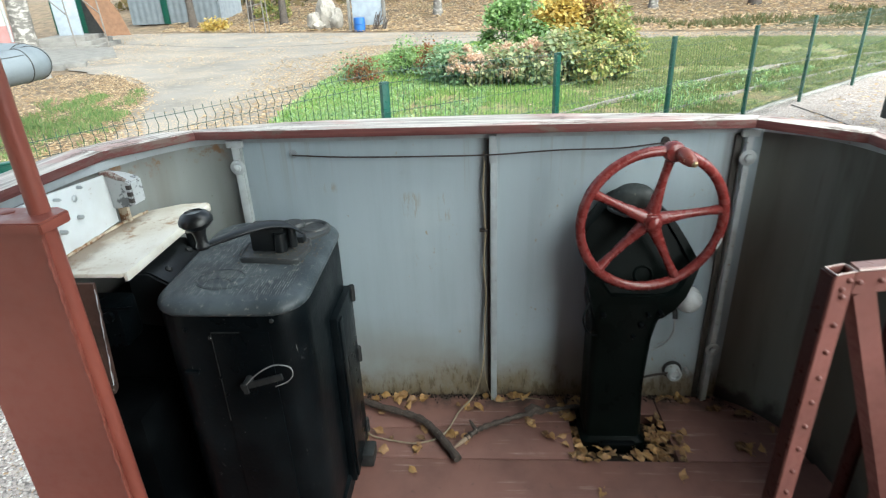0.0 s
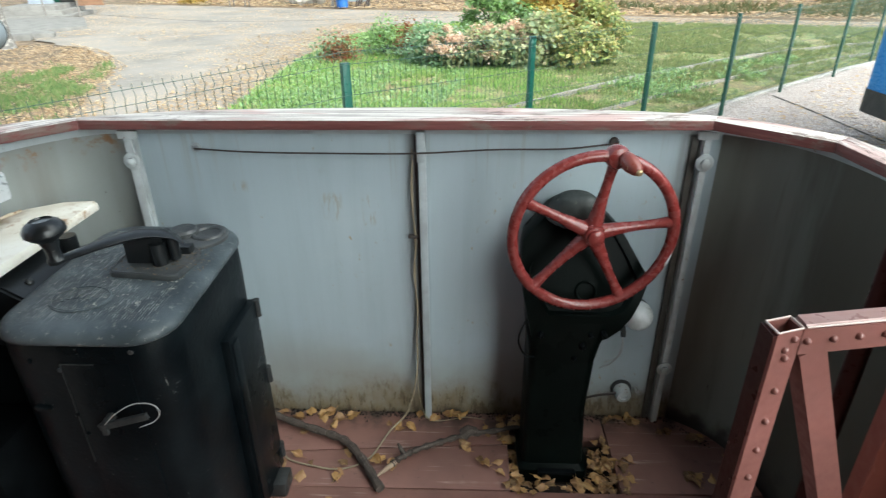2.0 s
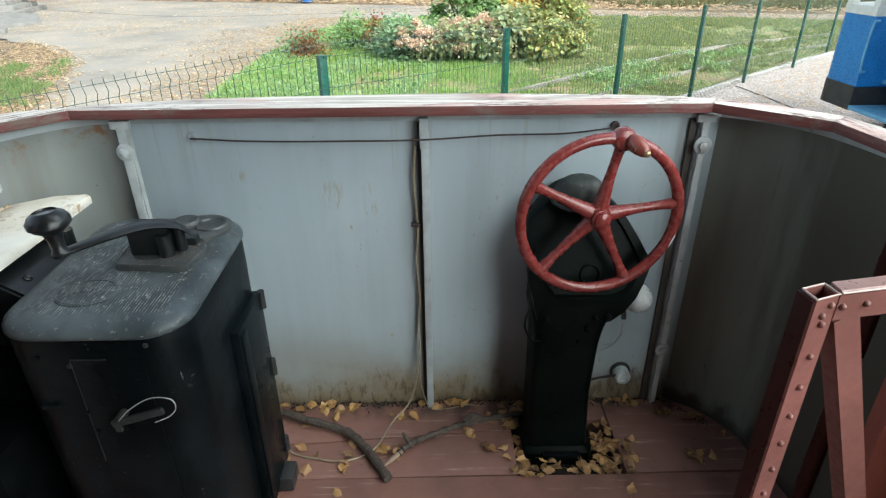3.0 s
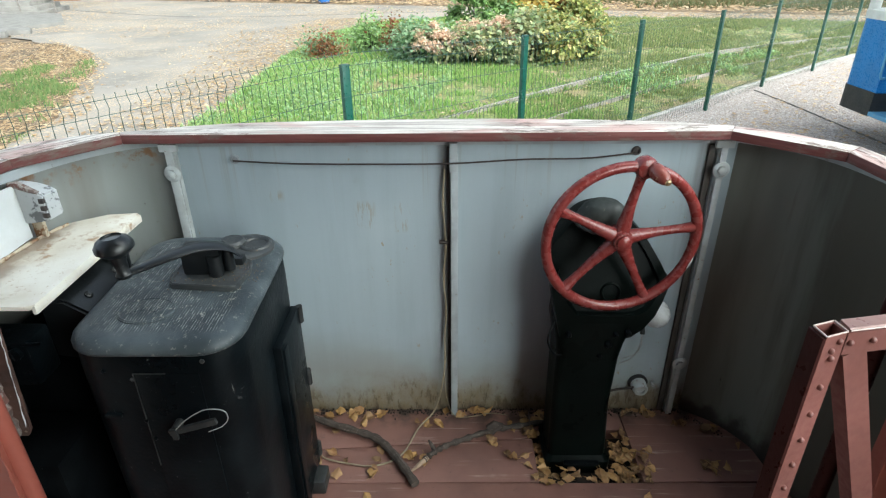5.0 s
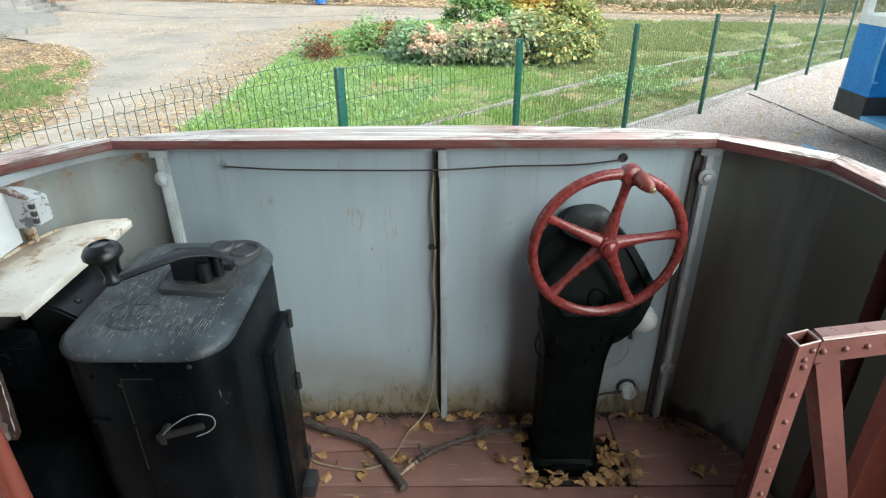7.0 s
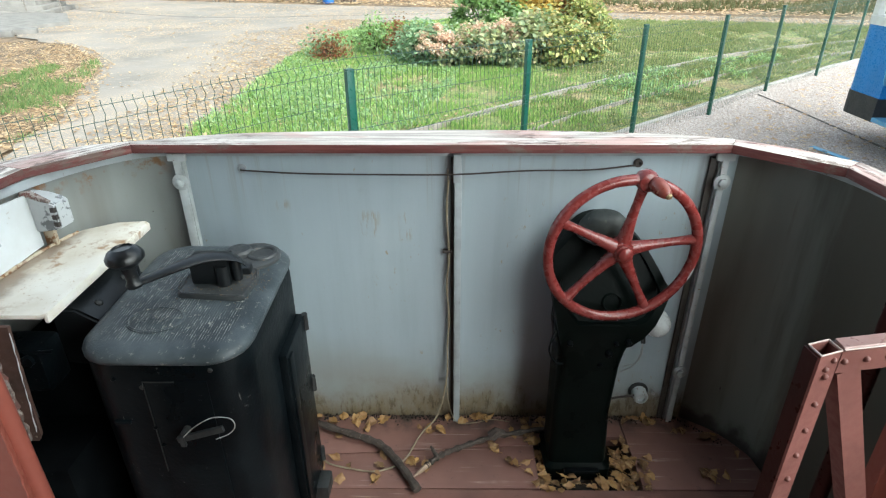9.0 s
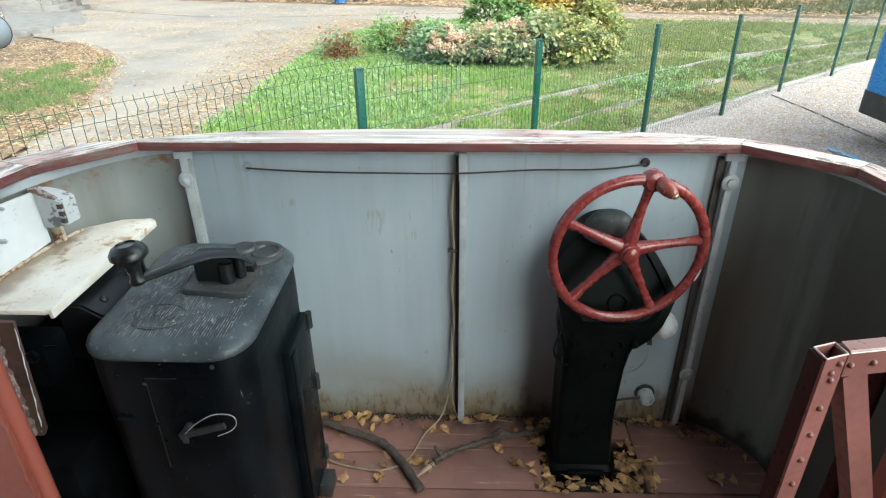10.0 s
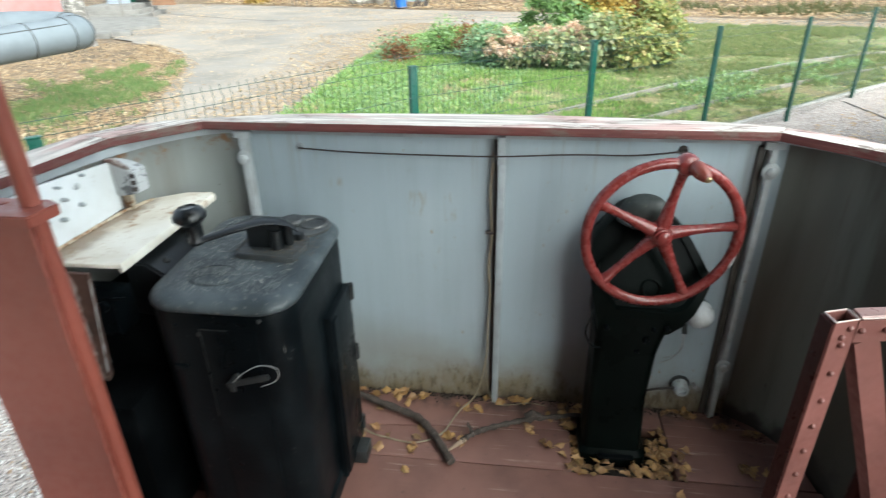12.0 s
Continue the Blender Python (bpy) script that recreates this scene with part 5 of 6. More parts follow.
DULLSTONE = painted("dull_rough_stone", (0.36, 0.33, 0.29), (0.24, 0.22, 0.19), (0.15, 0.13, 0.11), 0.9, 0.6, 3, 0.6)
BARREL = painted("blue_plastic", (0.015, 0.10, 0.34), (0.012, 0.085, 0.29), (0.1, 0.2, 0.4), 0.45, 0.75, 4, 0.1)
SLATE = painted("grey_blue_sheet", (0.30, 0.34, 0.38), (0.24, 0.27, 0.31), (0.25, 0.22, 0.2), 0.5, 0.68, 3, 0.2)
TIMBER = painted("brown_board", (0.20, 0.105, 0.058), (0.15, 0.08, 0.045), (0.3, 0.22, 0.15), 0.7, 0.66, 6, 0.3)
BIRCH = Nodes("birch_bark", 0.8)
bn = BIRCH.noise(1.0, 6, 0.7, (4, 4, 9))
BIRCH = BIRCH.color(BIRCH.mix(BIRCH.ramp(bn, 0.40, 0.52), (0.34, 0.32, 0.29), (0.12, 0.11, 0.10))).bump(bn, 0.6, 0.02).m
TRUNK = painted("dark_trunk_bark", (0.075, 0.06, 0.05), (0.045, 0.037, 0.032), (0.13, 0.12, 0.10), 0.9, 0.55, 5, 0.9)


def leafy(name, colours, rough=0.55):
    n = Nodes(name, rough)
    i = n.island()
    r = n.t.nodes.new("ShaderNodeValToRGB")
    r.color_ramp.interpolation = "LINEAR"
    e = r.color_ramp.elements
    e[0].position, e[0].color = 0.0, (*colours[0], 1)
    e[1].position, e[1].color = 1.0, (*colours[-1], 1)
    for k, c in enumerate(colours[1:-1]):
        x = e.new((k + 1) / (len(colours) - 1))
        x.color = (*c, 1)
    n.link(i, r.inputs[0])
    n.color(r.outputs[0])
    n.b.inputs["Subsurface Weight"].default_value = 0.0
    t = n.t.nodes.new("ShaderNodeBsdfTranslucent")
    n.link(r.outputs[0], t.inputs[0])
    mx = n.t.nodes.new("ShaderNodeMixShader")
    mx.inputs[0].default_value = 0.42
    n.link(n.b.outputs[0], mx.inputs[1])
    n.link(t.outputs[0], mx.inputs[2])
    n.link(mx.outputs[0], n.t.nodes["Material Output"].inputs[0])
    return n.m


GRASS = leafy("grass_blades", [(0.09, 0.20, 0.045), (0.22, 0.42, 0.08), (0.34, 0.50, 0.13), (0.50, 0.48, 0.24), (0.12, 0.25, 0.06), (0.34, 0.52, 0.12)])
WEED = leafy("broad_weed_leaves", [(0.14, 0.28, 0.09), (0.28, 0.47, 0.14), (0.40, 0.54, 0.30), (0.10, 0.20, 0.08), (0.42, 0.57, 0.18), (0.22, 0.37, 0.21), (0.46, 0.52, 0.20), (0.13, 0.25, 0.10)])
OLIVE = leafy("olive_grass_blades", [(0.11, 0.16, 0.05), (0.27, 0.32, 0.11), (0.15, 0.23, 0.08), (0.44, 0.39, 0.19), (0.12, 0.19, 0.07), (0.34, 0.36, 0.14)])
VERGE = leafy("verge_grass_blades", [(0.08, 0.15, 0.045), (0.18, 0.29, 0.09), (0.28, 0.31, 0.13), (0.12, 0.20, 0.07), (0.22, 0.34, 0.11)])
DARKF = leafy("dark_undergrowth", [(0.08, 0.10, 0.04), (0.14, 0.17, 0.07), (0.20, 0.15, 0.07), (0.10, 0.12, 0.05)])
HYD = leafy("hydrangea_foliage", [(0.28, 0.37, 0.15), (0.44, 0.46, 0.22), (0.10, 0.17, 0.08), (0.54, 0.50, 0.28), (0.18, 0.27, 0.14), (0.32, 0.38, 0.22), (0.44, 0.33, 0.19)])
PEACH = leafy("faded_flower_heads", [(0.74, 0.54, 0.40), (0.80, 0.64, 0.52), (0.70, 0.46, 0.32), (0.78, 0.66, 0.48)])
YELLOW = leafy("yellow_green_foliage", [(0.50, 0.46, 0.15), (0.30, 0.38, 0.12), (0.60, 0.52, 0.22), (0.12, 0.18, 0.07), (0.22, 0.30, 0.12), (0.48, 0.35, 0.15)])
GREENF = leafy("green_shrub_foliage", [(0.15, 0.27, 0.08), (0.25, 0.40, 0.13), (0.34, 0.46, 0.20), (0.18, 0.29, 0.15)])
GOLD = leafy("golden_foliage", [(0.60, 0.43, 0.10), (0.50, 0.33, 0.09), (0.64, 0.52, 0.16), (0.42, 0.34, 0.11)])
ORANGE = leafy("orange_brown_foliage", [(0.50, 0.31, 0.15), (0.40, 0.24, 0.12), (0.58, 0.40, 0.20), (0.46, 0.38, 0.16)])
REDF = leafy("dark_red_foliage", [(0.22, 0.07, 0.04), (0.30, 0.11, 0.05), (0.14, 0.12, 0.05), (0.36, 0.17, 0.07)])
BLUISH = leafy("blue_green_foliage", [(0.16, 0.28, 0.13), (0.26, 0.39, 0.21), (0.36, 0.45, 0.29)])
LITTER = leafy("leaf_litter", [(0.58, 0.43, 0.26), (0.42, 0.27, 0.14), (0.66, 0.54, 0.36), (0.32, 0.20, 0.11)])

# ground sheet, slightly rising behind the road


def ground_z(x, y):
    e = 27.5 + (0.35 * -x if x < 0 else -0.25 * min(x, 26))
    return G - 0.03 + min(1.6, max(0, y - e - 1.5) * 0.085) + (0.05 * math.sin(x * 0.9) * math.sin(y * 0.7) if y > e + 3 else 0)


bm = bmesh.new()
xs = [-400, -120, -60] + [-45 + 3 * k for k in range(31)] + [60, 120, 400]
ys = [-400, -60, -20, -5, 5, 15, 18, 20] + list(range(21, 61)) + [120, 400]
grid = []
for y in ys:
    row = []
    for x in xs:
        row.append(bm.verts.new((x, y, ground_z(x, y))))
    grid.append(row)
for a, b in zip(grid, grid[1:]):
    for i in range(len(xs) - 1):
        bm.faces.new((a[i], a[i + 1], b[i + 1], b[i]))
tagged(obj("ground", bm, SOIL, 80), "brown soil strewn with fallen leaves", "ground", kind="structure")

ROAD = [(-5.2, 4.0), (-6.2, 7.2), (-6.9, 8.7), (-8.0, 11.6), (-8.9, 13.2), (-10.6, 14.9), (-12.6, 16.6), (-14.2, 18.0), (-19.0, 22.0), (-23.0, 27.5), (-22.0, 33.0), (-17.2, 32.0), (-10.5, 29.6), (-4.0, 27.4), (2.0, 25.6), (7.0, 23.3), (14.0, 21.0), (24.0, 18.0), (34.0, 15.4), (34.0, 13.7), (22.0, 16.5), (14.0, 18.8), (7.0, 20.9), (3.0, 21.9), (-1.9, 20.7), (-3.4, 18.2), (-3.8, 13.5), (-3.4, 8.8), (-3.0, 4.0)]
tagged(obj("road", sheet(bmesh.new(), ROAD, G + 0.004, 0.12, 0.5, 1), ASPHALT), "pale worn asphalt yard with scattered leaves", "road", kind="structure")
LAWN = [(-3.3, 4.0), (-3.55, 8.8), (-3.9, 13.5), (-3.5, 18.1), (-2.0, 20.6), (3.0, 21.8), (7.0, 20.8), (14.0, 18.7), (22.0, 16.4), (30.0, 14.5), (17.0, 15.9), (13.0, 14.6), (9.2, 12.46), (7.5, 11.09), (5.85, 9.68), (4.3, 8.33), (3.43, 7.53), (2.57, 6.76), (0.95, 5.3), (-0.8, 3.8)]
tagged(obj("lawn", sheet(bmesh.new(), LAWN, G + 0.010, 0.07, 0.4, 2), TURF), "green autumn grass verge", "lawn", kind="structure")
ISLE = [(-5.6, 5.0), (-6.1, 7.4), (-6.75, 9.0), (-7.75, 11.6), (-8.8, 13.4), (-10.5, 15.0), (-12.0, 15.9), (-15.5, 14.5), (-16.0, 10.0), (-11.0, 5.5)]
tagged(obj("verge", sheet(bmesh.new(), ISLE, G + 0.010, 0.12, 0.4, 3), SOIL), "leaf-strewn verge with patches of grass", "verge", kind="structure")
BED = [(-5.0, -12.0), (-5.0, 4.0), (-2.6, 3.9), (-0.8, 3.72), (0.95, 5.22), (2.57, 6.68), (3.43, 7.45), (4.3, 8.25), (5.85, 9.6), (7.5, 11.01), (9.2, 12.38), (20.0, 16.2), (20.0, -12.0)]
tagged(obj("gravel_bed", sheet(bmesh.new(), BED, G - 0.004, 0.0, 0.6, 4), GRAVEL), "pale pinkish crushed-stone gravel bed", "gravel", kind="structure")

# loose stones on the visible part of the gravel
rng = random.Random(5)
vs, fs = [], []
for _ in range(16000):
    x, y = rng.uniform(2.6, 8.6), rng.uniform(4.0, 12.0)
    if y > 0.86 * x + 4.45 or x > 7.5 and y < 6:
        continue
    s = rng.uniform(0.007, 0.017)
    k = len(vs)
    for dx, dy, dz in ((1, 0, 0), (-1, 0, 0), (0, 1, 0), (0, -1, 0), (0, 0, 1), (0, 0, -0.6)):
        j = s * rng.uniform(0.6, 1.2)
        vs.append((x + dx * j, y + dy * j, G + 0.3 * s + dz * j * 0.8))
    for a, b in ((0, 2), (2, 1), (1, 3), (3, 0)):
        fs += [(k + a, k + b, k + 4), (k + b, k + a, k + 5)]
me = bpy.data.meshes.new("gravel_stones")
me.from_pydata(vs, [], fs)
me.materials.append(STONE)
tagged(new("gravel_stones", me), "loose pinkish crushed stones", "gravel", kind="stuff")

# kerb stones
kerb = thing("kerb", (4.0, 8.1, G), "pale concrete kerb along the gravel bed", "kerb", kind="structure")
KL = curve([(-0.8, 3.76, 0), (0.95, 5.26, 0), (2.57, 6.72, 0), (3.43, 7.49, 0), (4.3, 8.29, 0), (5.85, 9.64, 0), (7.5, 11.05, 0), (9.2, 12.42, 0), (13.0, 14.6, 0), (17.0, 16.0, 0)], 12)
acc, a = 0.0, KL[0]
for p, q in zip(KL, KL[1:]):
    acc += (q - p).length
    if acc >= 1.0:
        d = (q - a).normalized()
        bm = bmesh.new()
        bar(bm, a + d * 0.006 + Vector((0, 0, G - 0.095)), q - d * 0.006 + Vector((0, 0, G - 0.095)), 0.08, 0.25, (0, 0, 1))
        bmesh.ops.bevel(bm, geom=list(bm.edges), offset=0.012, segments=1, affect="EDGES")
        part("kerb_stone", bm, KERB, kerb)
        acc, a = 0.0, q

# tram rails in the grass, in the yard and under the blue tram


RAILTOP = painted("worn_rail_top", (0.30, 0.27, 0.235), (0.20, 0.178, 0.155), (0.22, 0.15, 0.10), 0.75, 0.6, 6, 0.3)


def rail_line(pts, label, w=0.06, h=0.05, mat=STEEL):
    ps = curve([(x, y, G) for x, y in pts], 8)
    bm = bmesh.new()
    rings = []
    for i, p in enumerate(ps):
        d = (ps[min(i + 1, len(ps) - 1)] - ps[max(i - 1, 0)]).normalized()
        s = Vector((-d.y, d.x, 0)) * w / 2
        rings.append([p + s + Vector((0, 0, -0.08)), p + s + Vector((0, 0, h)), p - s + Vector((0, 0, h)), p - s + Vector((0, 0, -0.08))])
    loft(bm, rings)
    return tagged(obj("tram_rail", bm, mat), label, "rail", "old tram rails")


rail_line([(-1.0, 5.95), (-0.29, 6.62), (0.99, 8.0), (3.1, 10.08), (4.34, 11.1), (6.19, 12.65), (8.09, 13.8), (10.7, 15.05), (18, 17.4)], "rusty grooved tram rail in the grass", 0.055, 0.085, RAILTOP)
rail_line([(0.3, 5.7), (1.24, 6.62), (2.37, 7.78), (5.62, 10.65), (7.4, 11.88), (9.57, 13.3), (16, 16.3)], "rusty tram rail sunk in the grass", 0.03, 0.07, RAILTOP)
rail_line([(-22, 29.2), (-20.2, 28.2), (-11.5, 23.3), (-7.9, 22.5), (-4.3, 23.1), (2.0, 24.2)], "tram rail set in the asphalt", 0.10, 0.008)
rail_line([(5.36, 8.9), (5.40, 8.36), (5.46, 7.36), (5.6, 2.0), (5.6, -8)], "rusty rail in the gravel under the blue tram", 0.018, 0.012)

# ---- fence of green mesh panels ----
fence = thing("mesh_fence", (0.0, 4.0, G), "dark green welded-mesh fence on square posts", "fence")
POSTS = [(-4.65, -0.42), (-2.72, 1.22), (-0.80, 3.02), (0.78, 4.78), (2.42, 6.25), (3.96, 7.52), (5.63, 9.22), (7.32, 10.65), (9.0, 12.3), (10.9, 13.9)]
POST_TOP = [0.67, 0.67, 0.675, 0.655, 0.64, 0.63, 0.62, 0.61, 0.61, 0.61]
EDGE = [0.66, 0.69, 0.80, 0.69, 0.645, 0.62, 0.61, 0.60, 0.60, 0.60]
for (x, y), TOP in zip([POSTS[0], (-2.34, 0.90)] + POSTS[2:], POST_TOP):
    bm = bmesh.new()
    d = pose(x, y, 0, 0, 0, 44)
    box(bm, -0.034, 0.034, -0.022, 0.022, G - 0.05, TOP, 0.004, d)
    box(bm, -0.036, 0.036, -0.024, 0.024, TOP, TOP + 0.012, 0.004, d)
    part("fence_post", bm, GREEN, fence)
for (x0, y0), (x1, y1), za, zb in zip(POSTS, POSTS[1:], EDGE, EDGE[1:]):
    L = math.hypot(x1 - x0, y1 - y0)
    d = Vector(((x1 - x0) / L, (y1 - y0) / L, 0))
    o = Vector((d.y, -d.x, 0))
    base = Vector((x0, y0, 0)) + o * 0.03
    bm = bmesh.new()
    k = 0.05
    while k < L - 0.04:
        zt = za + (zb - za) * k / L
        prof = [(zt, 0.0), (zt - 0.03, 0.0), (zt - 0.075, 0.042), (zt - 0.12, 0.0), (zt - 0.58, 0.0), (zt - 0.625, 0.05), (zt - 0.67, 0.0), (zt - 1.13, 0.0), (zt - 1.175, 0.035), (zt - 1.22, 0.0), (G + 0.04, 0.0)]
        sweep(bm, [base + d * k + o * q + Vector((0, 0, zz)) for zz, q in prof], 0.0024, 3, False)
        k += 0.06
    for dz in (0.03, 0.12, 0.35, 0.58, 0.67, 0.90, 1.13, 1.22):
        sweep(bm, [base + o * 0.004 + Vector((0, 0, za - dz)), base + d * L + o * 0.004 + Vector((0, 0, zb - dz))], 0.0027, 4, False)
    tagged(part("wire_panel", bm, WIREGREEN, fence, "welded wire panel with V folds", 80), kind="stuff")

# ---- grass, weeds and litter ----


def blades(name, count, poly, hmin, hmax, mat, label, seed, keep=None, width=0.006, wide=False):
    rng = random.Random(seed)
    xs, ys = [p[0] for p in poly], [p[1] for p in poly]
    vs, fs = [], []
    done = 0
    while done < count:
        x, y = rng.uniform(min(xs), max(xs)), rng.uniform(min(ys), max(ys))
        if not inside(x, y, poly) or (keep and not keep(x, y, rng)):
            done += 0.1
            continue
        done += 1
        cl = 7 if not wide else 9
        for _ in range(cl):
            a = rng.uniform(0, 6.283)
            h = rng.uniform(hmin, hmax)
            lean = rng.uniform(0.2, 0.9) * h * (1.4 if wide else 0.7)
            w = width * rng.uniform(0.7, 1.5)
            bx, by = x + rng.gauss(0, 0.05), y + rng.gauss(0, 0.05)
            gz = ground_z(bx, by) + 0.02 if y > 22.5 else G
            dx, dy = math.cos(a), math.sin(a)
            k = len(vs)
            if wide:
                vs += [(bx, by, gz), (bx + dx * lean * 0.5 - dy * w, by + dy * lean * 0.5 + dx * w, gz + h * 0.75), (bx + dx * lean, by + dy * lean, gz + h * 0.85), (bx + dx * lean * 0.5 + dy * w, by + dy * lean * 0.5 - dx * w, gz + h * 0.75)]
                fs.append((k, k + 1, k + 2, k + 3))
            else:
                vs += [(bx - dy * w, by + dx * w, gz), (bx + dy * w, by - dx * w, gz), (bx + dx * lean * 0.3, by + dy * lean * 0.3, gz + h * 0.6), (bx + dx * lean, by + dy * lean, gz + h)]
                fs += [(k, k + 1, k + 2), (k + 2, k + 1, k + 3)]
    me = bpy.data.meshes.new(name)
    me.from_pydata(vs, [], fs)
    me.materials.append(mat)
    return tagged(new(name, me), label, "grass", kind="stuff")


NEAR = [(-3.6, 5.0), (-3.8, 13.5), (-3.4, 17.6), (-1.9, 20.3), (1.0, 21.5), (4.0, 17), (9.0, 12.5), (3.5, 7.7), (0.7, 5.3)]
FAR = [(4.0, 14.0), (3.0, 21.5), (8.0, 20.3), (14.0, 18.5), (24.0, 15.8), (16.0, 15.7), (9.2, 12.6)]
blades("grass", 20000, NEAR, 0.03, 0.13, GRASS, "short green autumn grass", 11, lambda x, y, r: x < 1.8 + r.gauss(0, 0.7) and noise.noise(Vector((x * 0.5, y * 0.5, 0))) + 0.9 * noise.noise(Vector((x * 2.7, y * 2.7, 5))) + r.uniform(-0.3, 0.3) > 0.05, 0.006)
blades("grass", 11000, NEAR, 0.03, 0.12, OLIVE, "short yellowing grass round the old rails", 17, lambda x, y, r: x > 1.8 + r.gauss(0, 0.7) and noise.noise(Vector((x * 0.5, y * 0.5, 0))) + 0.9 * noise.noise(Vector((x * 2.7, y * 2.7, 5))) + r.uniform(-0.3, 0.3) > 0.05, 0.007)
blades("grass", 15000, FAR, 0.04, 0.13, OLIVE, "yellowing autumn grass", 12, lambda x, y, r: 0.6 * noise.noise(Vector((x * 0.4, y * 0.4, 9))) + 0.9 * noise.noise(Vector((x * 2.1, y * 2.1, 3))) + r.uniform(-0.3, 0.3) > 0.05, 0.012)
blades("grass", 3600, ISLE, 0.03, 0.13, VERGE, "tufts of grass among fallen leaves", 13, lambda x, y, r: 0.8 * noise.noise(Vector((x * 1.3, y * 1.3, 3))) + r.uniform(-0.25, 0.25) + 0.45 * (1 - math.hypot((x + 7.7) / 1.6, (y - 8.8) / 3.4)) > 0.2, 0.007)
BANK = [(6, 25.4), (12, 23.4), (20, 21.0), (30, 18.4), (32, 26), (20, 28), (12, 29), (5, 28.5)]
WEEDS = [(-3.7, 6.5), (-3.8, 14.0), (-3.2, 17.8), (-0.5, 17.0), (0.3, 11.0), (-0.8, 6.0)]
blades("weeds", 5000, WEEDS, 0.03, 0.14, WEED, "broad-leaved green weeds", 14, lambda x, y, r: noise.noise(Vector((x * 0.6, y * 0.6, 7))) + r.gauss(0, 0.3) > 0.05, 0.010, True)
blades("weeds", 420, [(2.6, 8.0), (2.2, 9.4), (5.4, 12.2), (8.0, 13.0), (5.4, 9.9)], 0.04, 0.17, WEED, "green weeds by the kerb", 15, lambda x, y, r: noise.noise(Vector((x * 0.7, y * 0.7, 2))) + r.uniform(-0.2, 0.2) > 0.05, 0.012, True)
blades("undergrowth", 2600, BANK, 0.06, 0.30, DARKF, "dark rough undergrowth on the bank beyond the road", 16, lambda x, y, r: noise.noise(Vector((x * 0.3, y * 0.3, 4))) + 0.05 * (x - 12) > -0.1, 0.035)


def litter(name, count, poly, seed, keep=None, size=(0.02, 0.045), z=G):
    rng = random.Random(seed)
    xs, ys = [p[0] for p in poly], [p[1] for p in poly]
    vs, fs, done = [], [], 0
    while done < count:
        x, y = rng.uniform(min(xs), max(xs)), rng.uniform(min(ys), max(ys))
        if not inside(x, y, poly) or (keep and not keep(x, y, rng)):
            done += 0.05
            continue
        done += 1
        a, s = rng.uniform(0, 6.283), rng.uniform(*size)
        dx, dy = math.cos(a) * s, math.sin(a) * s
        gz = max(z, ground_z(x, y) + 0.02) if y > 18 else z
        zz = [gz + 0.012 + rng.uniform(0, s * 0.6) for _ in range(4)]
        k = len(vs)
        vs += [(x - dx, y - dy, zz[0]), (x - dy * 0.7, y + dx * 0.7, zz[1]), (x + dx, y + dy, zz[2]), (x + dy * 0.7, y - dx * 0.7, zz[3])]
        fs.append((k, k + 1, k + 2, k + 3))
    me = bpy.data.meshes.new(name)
    me.from_pydata(vs, [], fs)
    me.materials.append(LITTER)
    return tagged(new(name, me), "scattered dry yellow-brown fallen leaves", "leaves", kind="stuff")


litter("leaf_litter", 11000, ISLE, 31)
litter("leaf_litter", 5000, [(-9.0, 5.5), (-6.2, 5.0), (-5.6, 7.5), (-6.6, 9.5), (-7.6, 12.0), (-9.5, 14.5), (-11.5, 16.2), (-9.6, 12.0)], 32)
litter("leaf_litter", 7000, [(-5.0, 5.0), (-3.2, 5.0), (-3.5, 9.0), (-3.7, 13.5), (-3.2, 18.5), (-1.0, 21.5), (-4.5, 21.5), (-6.5, 17.0), (-5.5, 11.0)], 33, lambda x, y, r: r.random() < 0.25 + 0.75 * max(0, 1 - abs(x + 3.9) / 1.4))
litter("leaf_litter", 9000, ROAD, 34, lambda x, y, r: noise.noise(Vector((x * 0.3, y * 0.3, 5))) + r.uniform(-0.2, 0.2) > 0.0, (0.02, 0.045))
litter("leaf_litter", 2200, LAWN, 35, None, (0.02, 0.05), G + 0.04)
litter("leaf_litter", 26000, [(-18, 32.6), (-10.5, 30.0), (-4, 27.8), (7, 23.6), (16, 20.8), (24, 18.4), (30, 30), (10, 38), (-10, 44), (-24, 48)], 36, None, (0.05, 0.12), G + 0.02)
litter("leaf_litter", 2600, [(4.0, 22.6), (7.0, 21.0), (14.0, 18.9), (24.0, 16.0), (24.0, 17.6), (14.0, 20.6), (7.0, 23.0)], 38, None, (0.03, 0.07))
litter("leaf_litter", 900, [(2.5, 5.5), (8.5, 11.5), (8.5, 6.5), (4.5, 5.0)], 37)

# ---- shrubs ----


